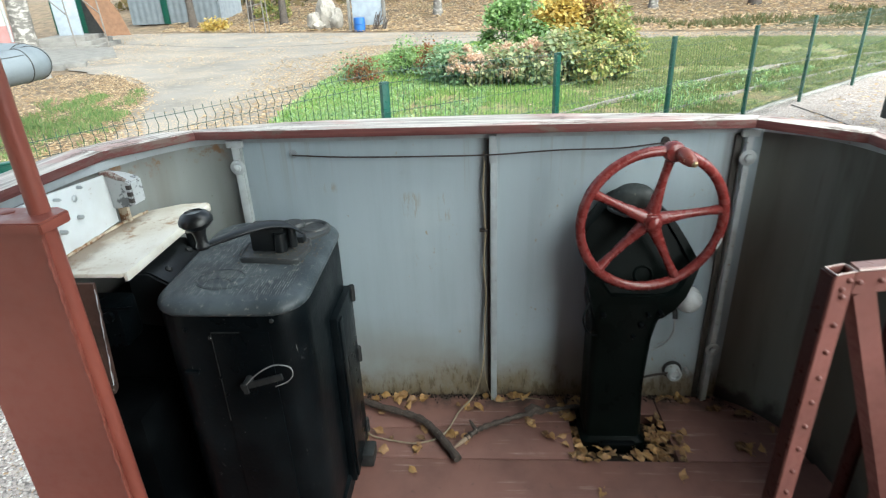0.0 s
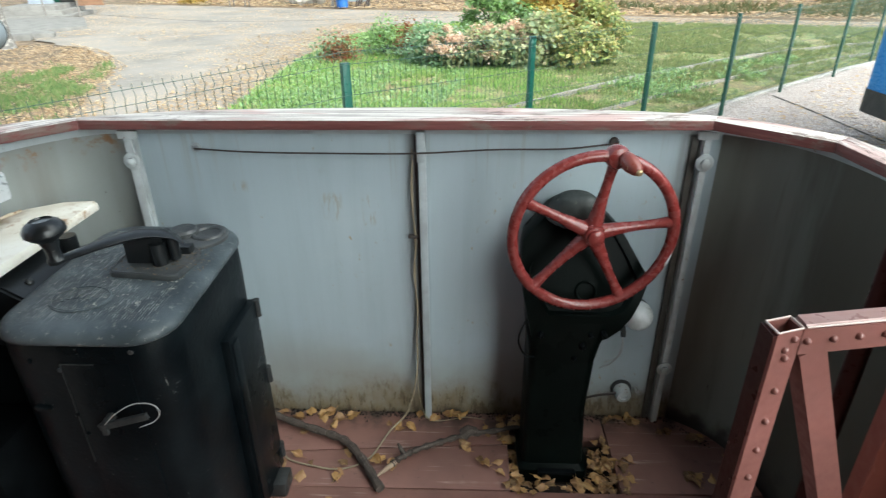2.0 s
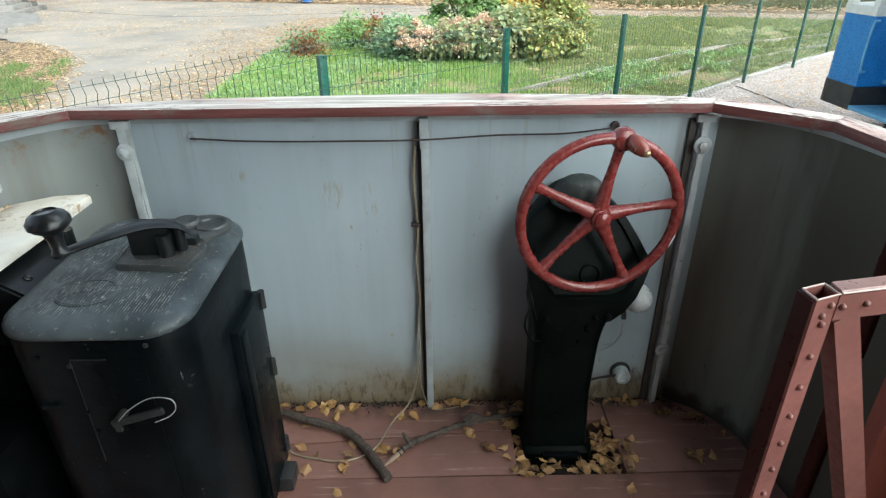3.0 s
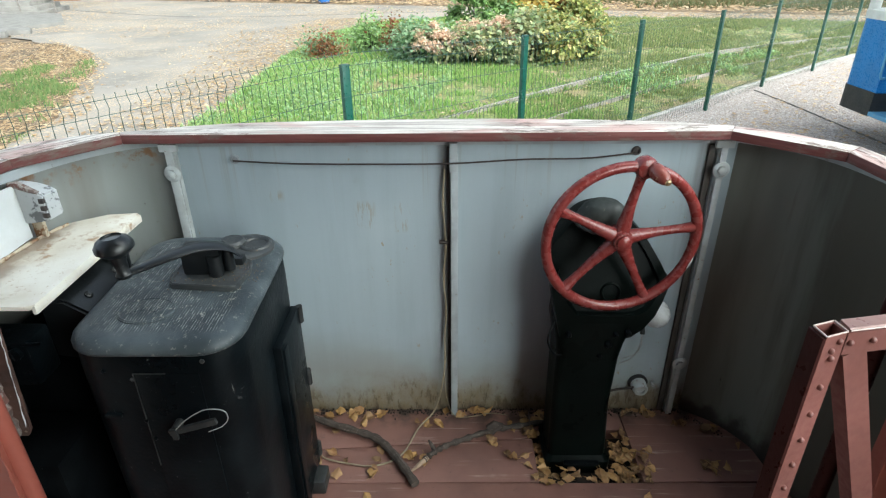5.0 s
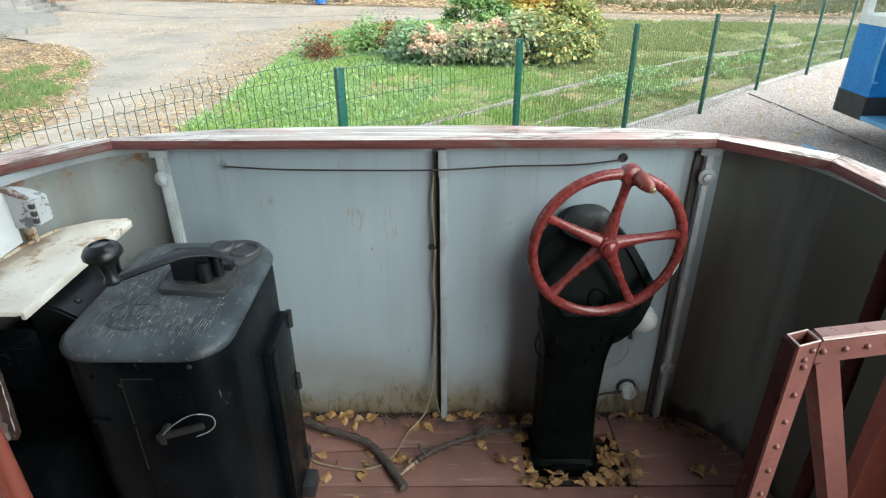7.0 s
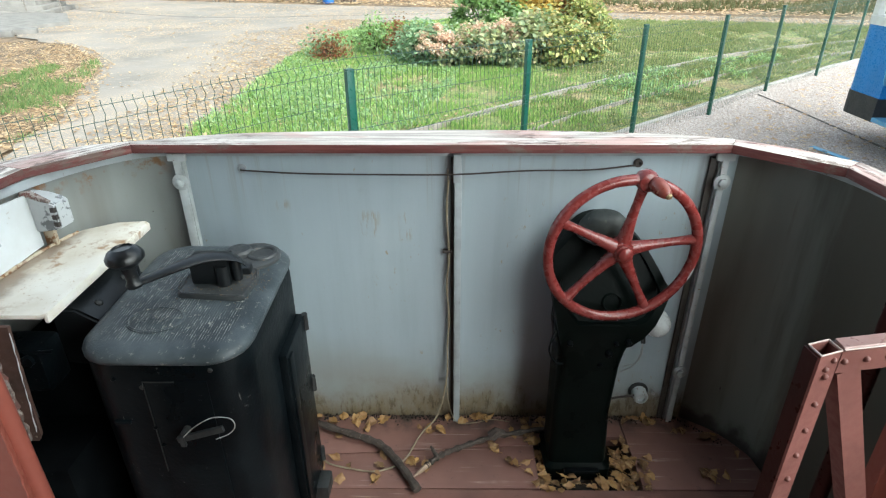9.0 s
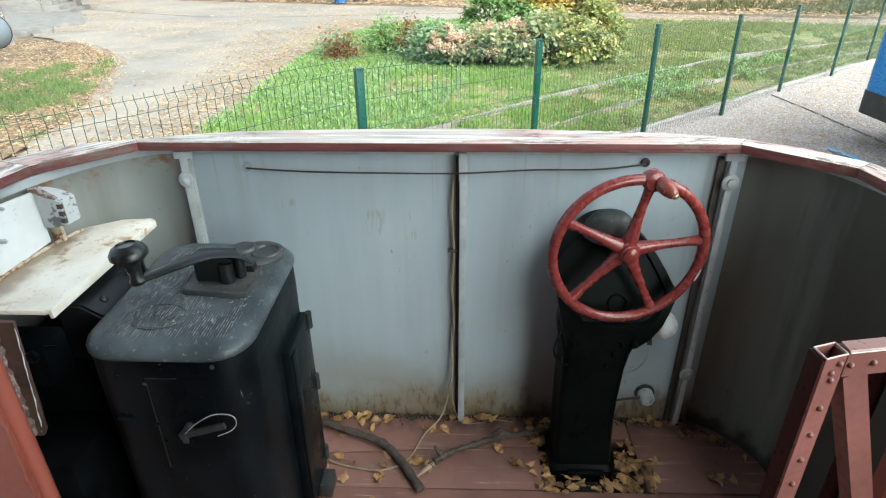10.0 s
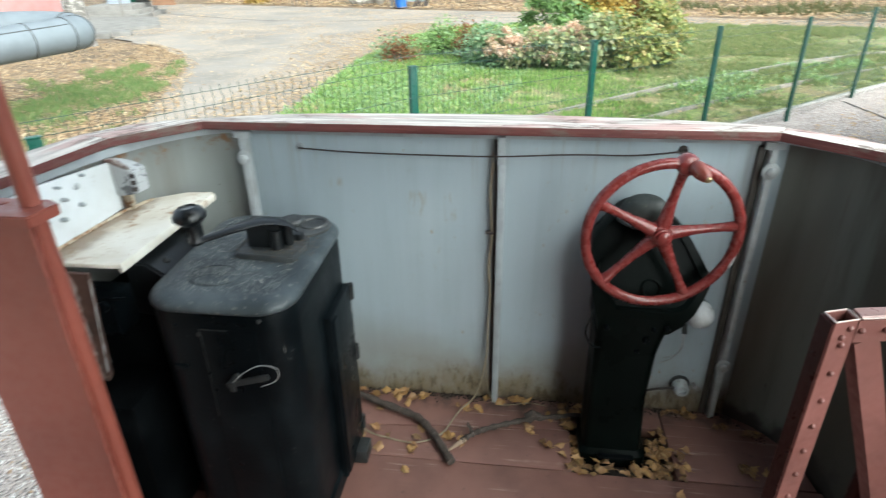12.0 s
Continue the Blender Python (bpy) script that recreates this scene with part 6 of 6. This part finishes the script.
def shrub(name, x, y, rx, ry, h, count, size, mat, label, seed, low=0.1, stems=9, tight=1.0):
    count, size = int(count * 2.7), size * 0.78
    rng = random.Random(seed)
    e = thing(name, (x, y, G), label, "shrub")
    bm = bmesh.new()
    tips = []
    for k in range(stems):
        a = rng.uniform(0, 6.283)
        r = rng.uniform(0.3, 0.95)
        tip = Vector((x + rx * r * math.cos(a), y + ry * r * math.sin(a), G + h * rng.uniform(0.55, 0.95) * (1.1 - 0.45 * r * r)))
        base = Vector((x + rx * 0.15 * math.cos(a), y + ry * 0.15 * math.sin(a), G - 0.02))
        sweep(bm, [base, base.lerp(tip, 0.5) + Vector((rng.uniform(-0.08, 0.08), rng.uniform(-0.08, 0.08), 0.12 * h)), tip], [0.016, 0.011, 0.004], 5)
        tips.append(tip)
    part("stem", bm, TRUNK, e)
    vs, fs = [], []
    clumps = [(t, rng.uniform(0.16, 0.3) * tight) for t in tips]
    while len(clumps) < 26 * max(1, rx):
        a, r, zz = rng.uniform(0, 6.283), math.sqrt(rng.random()), rng.random() ** 0.8
        top = h * (1 - 0.55 * r ** 2) * rng.uniform(0.75, 1.0)
        clumps.append((Vector((x + rx * r * math.cos(a), y + ry * r * math.sin(a), G + low * h + (top - low * h) * zz)), rng.uniform(0.14, 0.30) * tight))
    for _ in range(count):
        c, cr = rng.choice(clumps)
        p = c + Vector((rng.gauss(0, 1), rng.gauss(0, 1), rng.gauss(0, 0.8))) * cr * 0.62
        if p.z < G + 0.03:
            p.z = G + 0.03 + rng.random() * 0.1
        u = Vector((rng.gauss(0, 1), rng.gauss(0, 1), rng.gauss(-0.4, 0.5))).normalized()
        w = u.cross(Vector((rng.gauss(0, 0.5), rng.gauss(0, 0.5), 1))).normalized()
        s = size * rng.uniform(0.6, 1.3)
        k = len(vs)
        nrm = u.cross(w)
        vs += [p, p + u * s * 0.35 + w * s * 0.33 - nrm * s * 0.08, p + u * s * 0.75 + w * s * 0.22, p + u * s, p + u * s * 0.75 - w * s * 0.22, p + u * s * 0.35 - w * s * 0.33 - nrm * s * 0.08]
        fs += [(k, k + 1, k + 2, k + 3), (k, k + 3, k + 4, k + 5)]
    me = bpy.data.meshes.new("foliage")
    me.from_pydata([tuple(v) for v in vs], [], fs)
    me.materials.append(mat)
    adopt(new("foliage", me), e)
    return e


shrub("hydrangea_shrub", 0.33, 11.90, 1.0, 0.7, 0.92, 2200, 0.15, HYD, "hydrangea bush with yellowing leaves", 51, 0.0)
shrub("hydrangea_shrub", 1.44, 12.00, 0.95, 0.7, 1.0, 2200, 0.15, HYD, "tall hydrangea bush with mixed green and yellow leaves", 52, 0.0)
shrub("flowering_shrub", 0.09, 11.60, 0.95, 0.5, 0.95, 1900, 0.075, PEACH, "faded peach flower heads of a hydrangea", 53, 0.4, 12, 0.42)
shrub("flowering_shrub", 0.93, 11.80, 0.8, 0.5, 1.08, 1900, 0.075, PEACH, "faded pinkish flower heads of a hydrangea", 54, 0.6, 12, 0.42)
shrub("yellow_shrub", 2.45, 11.95, 0.8, 0.7, 0.88, 2600, 0.15, YELLOW, "yellow-green autumn shrub in the grass", 55, 0.0)
shrub("yellow_shrub", 2.05, 12.40, 0.7, 0.7, 1.1, 1500, 0.15, YELLOW, "tall yellowing shrub among other bushes", 56)
shrub("bluish_shrub", -0.51, 12.00, 0.6, 0.5, 0.85, 1100, 0.12, BLUISH, "low blue-green bush by the hydrangea", 57)
shrub("green_shrub", 0.89, 14.20, 0.95, 0.8, 1.85, 2400, 0.16, GREENF, "tall fresh green shrub behind the hydrangea", 58)
shrub("golden_shrub", 2.08, 15.00, 0.65, 0.7, 2.2, 1600, 0.17, GOLD, "golden yellow autumn shrub", 59, 0.2)
shrub("orange_shrub", 2.95, 15.30, 0.85, 0.8, 2.2, 3600, 0.10, ORANGE, "orange-brown autumn shrub by the road", 60, 0.15)
shrub("green_shrub", 3.45, 14.60, 0.6, 0.7, 1.6, 1200, 0.15, YELLOW, "yellow-green bush near the road edge", 61)
shrub("red_shrub", -2.85, 12.50, 0.38, 0.35, 0.55, 300, 0.09, REDF, "low dark red bush in weeds", 62)
shrub("red_shrub", -1.22, 13.40, 0.42, 0.4, 0.72, 420, 0.10, REDF, "dark red bush among weeds", 63)
shrub("green_shrub", -1.95, 13.60, 0.40, 0.4, 0.85, 520, 0.10, GREENF, "green bush with upright shoots", 64)
shrub("bluish_shrub", -0.85, 12.90, 0.6, 0.45, 0.55, 650, 0.11, BLUISH, "blue-green weeds among the bushes", 65)
shrub("bluish_shrub", -3.15, 13.10, 0.40, 0.4, 0.5, 380, 0.09, BLUISH, "pale green plants by the road edge", 66)

# ---- trees at the back ----


def tree(x, y, r, h, mat, label, seed, lean=(0.0, 0.0), z=G, leaves=None):
    rng = random.Random(seed)
    e = thing("tree", (x, y, z), label, "tree")
    pts = [Vector((x + lean[0] * t + rng.uniform(-0.06, 0.06) * t * 3, y + lean[1] * t, z - 0.1 + h * t)) for t in (0, 0.03, 0.1, 0.25, 0.45, 0.7, 1.0)]
    bm = bmesh.new()
    sweep(bm, pts, [r * 1.5, r * 1.2, r, r * 0.92, r * 0.75, r * 0.5, r * 0.15], 12)
    part("trunk", bm, mat, e)
    bm = bmesh.new()
    tips = []
    for k in range(9):
        t = rng.uniform(0.4, 0.95)
        p = pts[0].lerp(pts[-1], t)
        a = rng.uniform(0, 6.283)
        q = p + Vector((math.cos(a), math.sin(a), 0.6)) * h * 0.22 * rng.uniform(0.6, 1.1)
        sweep(bm, [p, p.lerp(q, 0.5) + Vector((0, 0, 0.1)), q], [r * 0.35, r * 0.2, r * 0.06], 6)
        tips.append(q)
    part("limb", bm, mat, e)
    vs, fs = [], []
    for t in tips:
        for _ in range(160):
            p = t + Vector((rng.gauss(0, 1), rng.gauss(0, 1), rng.gauss(0, 0.7))) * h * 0.07
            u = Vector((rng.gauss(0, 1), rng.gauss(0, 1), rng.gauss(0, 1))).normalized()
            w = u.orthogonal().normalized()
            s = rng.uniform(0.08, 0.16)
            k = len(vs)
            vs += [p, p + u * s * 0.5 + w * s * 0.35, p + u * s, p + u * s * 0.5 - w * s * 0.35]
            fs.append((k, k + 1, k + 2, k + 3))
    me = bpy.data.meshes.new("crown")
    me.from_pydata([tuple(v) for v in vs], [], fs)
    me.materials.append(leaves or GOLD)
    adopt(new("crown", me), e)


tree(-12.75, 15.0, 0.27, 14, BIRCH, "old birch with black and white bark", 71, (0.2, 0.3))
for k, (x, y, r, m) in enumerate(((-17.6, 36.0, 0.22, TRUNK), (-11.6, 35.0, 0.2, TRUNK), (-14.6, 38.0, 0.2, TRUNK), (-9.3, 37.0, 0.25, TRUNK), (-6.2, 34.0, 0.18, TRUNK), (-2.4, 34.0, 0.22, BIRCH), (2.4, 33.0, 0.2, TRUNK), (6.5, 36.0, 0.22, TRUNK), (9.0, 32.0, 0.2, BIRCH), (11.2, 34.0, 0.2, TRUNK), (13.9, 31.4, 0.26, TRUNK), (15.4, 34.0, 0.2, TRUNK), (18.2, 31.1, 0.2, BIRCH), (21.0, 28.0, 0.22, TRUNK), (24.0, 31.0, 0.22, TRUNK), (-20.5, 43.0, 0.25, TRUNK), (0.0, 40.0, 0.25, TRUNK))):
    tree(x, y, r, 11 + (k * 37 % 5), m, "birch with pale bark in fallen leaves" if m is BIRCH else "dark tree trunk standing in fallen leaves", 80 + k, (0.3 * ((k * 7) % 3 - 1), 0), ground_z(x, y), (GOLD, YELLOW, ORANGE)[k % 3])
shrub("golden_shrub", -14.9, 32.9, 0.7, 0.4, 0.6, 300, 0.2, GOLD, "small bright yellow bush in fallen leaves", 67)
shrub("golden_shrub", -13.0, 37.0, 1.2, 0.8, 2.4, 900, 0.2, YELLOW, "yellowing undergrowth among the trees", 68)
# dark undergrowth of the far wood
rng = random.Random(3)
vs, fs = [], []
for _ in range(9000):
    x = rng.uniform(-30, 40)
    y = 40 + rng.uniform(0, 9) - 0.25 * x
    z = G + 0.9 + rng.random() ** 1.6 * 7
    u = Vector((rng.gauss(0, 1), rng.gauss(0, 1), rng.gauss(0, 1))).normalized()
    w = u.orthogonal().normalized()
    s = rng.uniform(0.3, 0.8)
    p = Vector((x, y, z))
    k = len(vs)
    vs += [tuple(p), tuple(p + u * s * 0.5 + w * s * 0.3), tuple(p + u * s), tuple(p + u * s * 0.5 - w * s * 0.3)]
    fs.append((k, k + 1, k + 2, k + 3))
me = bpy.data.meshes.new("far_wood")
me.from_pydata(vs, [], fs)
me.materials.append(leafy("far_wood_foliage", [(0.07, 0.07, 0.03), (0.14, 0.11, 0.04), (0.20, 0.14, 0.05), (0.05, 0.05, 0.03)]))
tagged(new("far_wood", me), "dim autumn undergrowth of the wood behind the yard", "wood", kind="stuff")

# ---- insulated heating pipe ----
pipe = thing("heating_pipe", (-8.0, 6.0, G), "foil-grey insulated heating pipe with dark bands, bent back at its end", "pipe")
A, B = Vector((-8.06, 4.76, 0.30)), Vector((-7.14, 7.33, 0.42))
mid = curve([A, A.lerp(B, 0.5), B, B + Vector((-0.12, 0.42, 0.02)), B + Vector((-0.75, 0.62, 0.05)), B + Vector((-1.7, 0.35, 0.06)), B + Vector((-3.4, -0.2, 0.06))], 8)
part("jacket", sweep(bmesh.new(), mid, 0.255, 24), FOIL, pipe)
for i in (2, 7, 12, 16, 20, 27):
    d = (mid[i + 1] - mid[i - 1]).normalized()
    bm = bmesh.new()
    ring(bm, Matrix.Translation(mid[i]) @ d.to_track_quat("Z", "Y").to_matrix().to_4x4(), 0.256, 0.010, 32, 6)
    part("band", bm, SKIRT, pipe)
bm = bmesh.new()
sweep(bm, [p + Vector((0.17, -0.08, 0.17)) for p in mid[:17]], 0.008, 6)
part("seam", bm, SKIRT, pipe)
for p in (A, B + Vector((-3.2, -0.15, 0.06))):
    bm = bmesh.new()
    box(bm, p.x - 0.15, p.x + 0.15, p.y - 0.15, p.y + 0.15, G - 0.05, p.z - 0.24, 0.01)
    part("support", bm, CONCRETE, pipe)

# ---- white building with pink plinth ----
house = thing("building", (-24, 25, G), "white rendered building with a pink plinth", "building")
c0, c1 = Vector((-23.6, 28.5, 0)), Vector((-22.2, 16.0, 0))
d = (c1 - c0).normalized()
o = Vector((d.y, -d.x, 0))
for nm, z0, z1, off, m in (("plinth", G - 0.05, 0.08, 0.05, PINK), ("wall", 0.08, 6.0, 0.0, LIME)):
    a, b = c0 - o * off * -1, c1 - o * off * -1
    bm = bmesh.new()
    q = [c0 - d * off + -o * off, c1 + d * off - o * off, c1 + d * off + o * 8, c0 - d * off + o * 8]
    prism(bm, [(p.x, p.y) for p in q], z0, z1)
    part(nm, bm, m, house)
bm = bmesh.new()
q = [c0 - d * 0.6 - o * 0.6, c1 + d * 0.6 - o * 0.6, c1 + d * 0.6 + o * 8.6, c0 - d * 0.6 + o * 8.6]
prism(bm, [(p.x, p.y) for p in q], 6.0, 6.3)
part("roof", bm, SLATE, house)
pt = c0 - o * 0.1 + d * 0.3
part("downpipe", rod(bmesh.new(), (pt.x, pt.y, G + 0.1), (pt.x, pt.y, 6.0), 0.06, 10), ZINC, house)

# porch with steps, door and rails
porch = thing("porch", (-17.5, 24.0, G), "concrete porch steps beside the building", "steps")
pm = pose(-17.6, 24.3, 0, 0, 0, 14)
for k in range(3):
    bm = bmesh.new()
    box(bm, -1.3 - 0.05 * k, 1.2 - 0.32 * k, -1.0 + 0.3 * k, 2.2, G - 0.05, G + 0.17 * (k + 1), 0.015, pm)
    part("step", bm, CONCRETE, porch)
slab = bmesh.new()
prism(slab, [(-17.5, 18.6), (-14.3, 17.6), (-13.4, 20.2), (-15.4, 23.4), (-18.5, 23.2)], G - 0.05, G + 0.12, 0.02)
tagged(obj("concrete_slab", slab, CONCRETE), "cracked concrete slab before the steps", "slab")
for k, (x, y, s) in enumerate(((-14.0, 17.3, 0.5), (-13.5, 17.8, 0.4))):
    bm = bmesh.new()
    box(bm, -s, s, -0.3, 0.3, -0.15, 0.17, 0.09, pose(x, y, G, 3, 4 * k, 20 + 9 * k))
    tagged(obj("stone_block", bm, CONCRETE), "pale rough stone block by the slab", "stone")
door = thing("entrance_box", (-18.6, 25.6, G), "grey sheet-metal entrance with a brown board beside it", "entrance")
bm = bmesh.new()
box(bm, -1.0, 0.0, 1.2, 1.3, G + 0.5, 2.9, 0.01, pm)
part("door_leaf", bm, SLATE, door)
bm = bmesh.new()
box(bm, 0.0, 0.75, 1.9, 2.0, G + 0.5, 2.9, 0.01, pm)
part("dark_opening", bm, SKIRT, door)
bm = bmesh.new()
loft(bm, [[pm @ Vector((x, y, zz)) for x, y in ((a0, 1.2), (b0, 1.2), (b0, 1.26), (a0, 1.26))] for zz, a0, b0 in ((G + 0.4, 0.95, 2.0), (0.6, 0.55, 1.7), (1.7, 0.1, 1.1))])
part("board", bm, TIMBER, door)
bm = bmesh.new()
box(bm, -1.1, 1.2, 1.15, 2.6, 2.9, 3.0, 0.01, pm)
part("canopy", bm, SLATE, door)
for x, y in ((0.35, -0.9), (1.4, -0.2)):
    e = thing("steel_railing", (pm @ Vector((x, y, 0))).to_tuple()[:2] + (G,), "thin rusty steel railing by the steps", "railing")
    bm = bmesh.new()
    p = pm @ Vector((x, y, G))
    rod(bm, p, p + Vector((-0.1, 0, 2.5)), 0.03, 8)
    part("post", bm, STEEL, e)
    part("rail", rod(bmesh.new(), p + Vector((-0.06, 0, 1.4)), p + Vector((-1.4, 0.9, 2.1)), 0.025, 8), STEEL, e)

# green gate post, sheds, kiosk, trestle, stones
gp = thing("green_gate", (-22.5, 34.0, G), "dark green sheet gate with a post", "gate")
bm = bmesh.new()
box(bm, -25.5, -22.8, 34.6, 34.7, G, 2.2, 0.01)
part("leaf", bm, GREEN, gp)
for x in (-22.6, -22.1):
    part("post", rod(bmesh.new(), (x, 34.2, G - 0.1), (x - 0.3, 34.2, 2.6), 0.09, 10), GREEN, gp)
shed = thing("corrugated_shed", (-20.0, 37.5, G), "pale corrugated metal shed", "shed")
bm = bmesh.new()
rings = []
for k in range(60):
    x = -22.6 + 0.1 * k
    w = 0.03 * math.sin(k * 1.57)
    rings.append([Vector((x, 38.0 + w, G + 0.2)), Vector((x, 38.2, G + 0.2)), Vector((x, 38.2, 3.0)), Vector((x, 38.0 + w, 3.0))])
loft(bm, rings)
part("front", bm, FOIL, shed)
bm = bmesh.new()
box(bm, -22.6, -16.7, 38.25, 42, G + 0.2, 2.9)
part("body", bm, SLATE, shed)
bm = bmesh.new()
box(bm, -20.4, -20.0, 37.9, 37.98, G + 0.2, 2.9, 0.01)
part("corner_strip", bm, GREEN, shed)
kiosk = thing("board_stand", (-5.6, 29.4, G), "pale blue-grey board on wooden side posts", "board")
bm = bmesh.new()
box(bm, -6.35, -4.85, 29.38, 29.45, G + 0.25, 2.6, 0.01)
part("panel", bm, SLATE, kiosk)
for x in (-6.5, -4.75):
    bm = bmesh.new()
    box(bm, x - 0.07, x + 0.07, 29.3, 29.5, G - 0.1, 2.7, 0.01)
    part("side_post", bm, CONCRETE, kiosk)
bm = bmesh.new()
lathe(bm, [(0.24, 0), (0.27, 0.02), (0.28, 0.3), (0.26, 0.32), (0.28, 0.34), (0.27, 0.62), (0.25, 0.64), (0.02, 0.64)], pose(-5.95, 28.95, G), 20)
tagged(obj("barrel", bm, BARREL), "blue plastic barrel before the board", "barrel")
bm = bmesh.new()
rng = random.Random(8)
for k in range(14):
    p = Vector((-5.05 + rng.uniform(-0.3, 0.4), 29.0 + rng.uniform(-0.2, 0.2), G))
    rod(bm, p, p + Vector((rng.uniform(0.1, 0.5), 0.1, rng.uniform(0.4, 0.9))), 0.02, 5)
tagged(obj("brushwood", bm, BARK), "heap of leaning sticks by the board", "sticks", kind="stuff")
for k, (x, y, sx, sz) in enumerate(((-8.75, 31.2, 0.42, 0.7), (-8.15, 31.4, 0.55, 1.25), (-7.6, 31.3, 0.35, 0.8), (-8.45, 31.0, 0.3, 0.4))):
    bm = bmesh.new()
    bmesh.ops.create_icosphere(bm, subdivisions=3, radius=1.0)
    for v in bm.verts:
        d = noise.voronoi(v.co * 1.1 + Vector((3 * k, 0, 0)))[0][0]
        v.co = Vector((v.co.x * sx, v.co.y * 0.5, v.co.z * sz * 0.6 + sz * 0.45)) * (0.75 + 0.55 * d + 0.2 * noise.noise(v.co * 3.1 + Vector((k, 0, 0))))
        v.co += Vector((x, y, G))
    tagged(obj("rough_stone", bm, DULLSTONE, 25), "jagged pale rock from the heap at the road edge", "stone")
tr = thing("steel_trestle", (-11.4, 30.0, G), "thin rusty steel trestle at the road edge", "trestle")
for x in (-11.8, -11.0):
    for y in (29.8, 30.4):
        part("leg", rod(bmesh.new(), (x, y, G - 0.05), (x * 0.9 - 1.14, y, 1.9), 0.03, 6), STEEL, tr)
for zz in (-0.2, 0.5, 1.2):
    part("crossbar", rod(bmesh.new(), (-11.75, 29.8, zz), (-11.05, 29.8, zz + 0.1), 0.025, 6), STEEL, tr)

# ---- blue tram on the next track ----
tram = thing("blue_tram", (6.2, 0.0, G), "old blue tram car with black skirt and white window frames", "tram")
X0, X1, Y1 = 5.11, 7.3, 6.26


def tram_plan(z, e=0.0, y_near=-7.0):
    pts = [(X0 - e, y_near), (X0 - e, Y1 - 0.16)]
    for k in range(7):
        a = radians(180 - 15 * k)
        pts.append((X0 + 0.16 + (0.16 + e) * math.cos(a), Y1 - 0.16 + (0.16 + e) * math.sin(a)))
    pts += [(6.2, Y1 + 0.25 + e), (X1 - 0.1, Y1 + e), (X1 + e, Y1 - 0.2), (X1 + e, y_near)]
    return [Vector((x, y, z)) for x, y in pts]


def tram_piece(z0, z1, e, ya, nm, mat, lab=""):
    bm = bmesh.new()
    loft(bm, [tram_plan(z0, e, ya), tram_plan(z1, e, ya)])
    return part(nm, bm, mat, tram, lab)


DOOR0, DOOR1 = 4.3, 5.58
bm = bmesh.new()
for z0, z1, e, mat, nm in ((-0.41, -0.13, 0.012, SKIRT, "skirt"), (-0.14, 0.66, 0.0, BLUE, "side"), (0.66, 0.76, 0.014, WINWHITE, "belt_rail")):
    tram_piece(z0, z1, e, DOOR1, nm, mat)
    b2 = bmesh.new()
    box(b2, X0 - e, X0 + 0.08, -7.0, DOOR0, z0, z1, 0.004)
    part(nm, b2, mat, tram)
    b2 = bmesh.new()
    box(b2, X0 + 0.62, X1, -7.0, DOOR1 - 0.01, z0, z1, 0.004)
    part(nm, b2, mat, tram)
for y in (5.64, 6.12, 4.2, 3.2, 2.0, 0.8, -0.4, -1.6):
    b2 = bmesh.new()
    box(b2, X0 + 0.004, X0 + 0.09, y - 0.05, y + 0.05, 0.76, 2.0, 0.006)
    part("window_post", b2, WINWHITE, tram)
b2 = bmesh.new()
box(b2, X0 + 0.03, X0 + 0.036, -7, DOOR0, 0.76, 2.0)
GLASS = Nodes("window_glass", 0.05)
GLASS.b.inputs["Transmission Weight"].default_value = 1.0
part("pane", b2, GLASS.m, tram)
tram_piece(2.0, 2.35, 0.03, -7.0, "roof", WINWHITE)
b2 = bmesh.new()
box(b2, X0 - 0.02, X0 + 0.62, DOOR0, DOOR1, -0.40, -0.35, 0.008)
step = part("step", b2, PALEBLUE, tram, "pale blue worn entrance step")
b2 = bmesh.new()
box(b2, X0 + 0.3, X0 + 0.62, DOOR0, DOOR1, -0.10, -0.05, 0.008)
part("step", b2, PALEBLUE, tram)
b2 = bmesh.new()
box(b2, X0 + 0.60, X0 + 0.64, DOOR0, DOOR1, -0.35, 1.9, 0.004)
part("door", b2, BLUE, tram)
b2 = bmesh.new()
box(b2, X0 + 0.585, X0 + 0.6, DOOR0 + 0.25, DOOR1 - 0.35, 0.15, 0.75, 0.004)
part("door_panel", b2, TIMBER, tram)
b2 = bmesh.new()
sweep(b2, curve([(X0 + 0.02, DOOR1 - 0.05, 0.62), (X0 - 0.05, DOOR1 - 0.06, 0.57), (X0 - 0.05, DOOR1 - 0.06, 0.1), (X0 + 0.02, DOOR1 - 0.05, 0.05)], 5), 0.014, 8)
part("grab_rail", b2, PALEBLUE, tram)
b2 = bmesh.new()
box(b2, X0 + 0.2, X1 - 0.2, -5.5, 5.2, -0.62, -0.44, 0.02)
part("underframe", b2, SKIRT, tram)
for y in (3.4, 1.8, -2.5, -4.1):
    for x in (X0 + 0.35, X1 - 0.35):
        b2 = bmesh.new()
        lathe(b2, [(0.33, -0.06), (0.36, -0.05), (0.36, -0.03), (0.33, -0.02), (0.33, 0.06), (0.08, 0.07)], pose(x, y, G + 0.40, 0, 90, 0), 28)
        part("wheel", b2, STEEL, tram)
bm = bmesh.new()
box(bm, -0.33, 0.33, -0.045, 0.045, 0, 0.008, 0.002, pose(4.71, 5.49, G + 0.012, 0, 0, -74))
tagged(obj("paint_scrap", bm, PALEBLUE), "pale turquoise scrap lying on the gravel", "scrap")
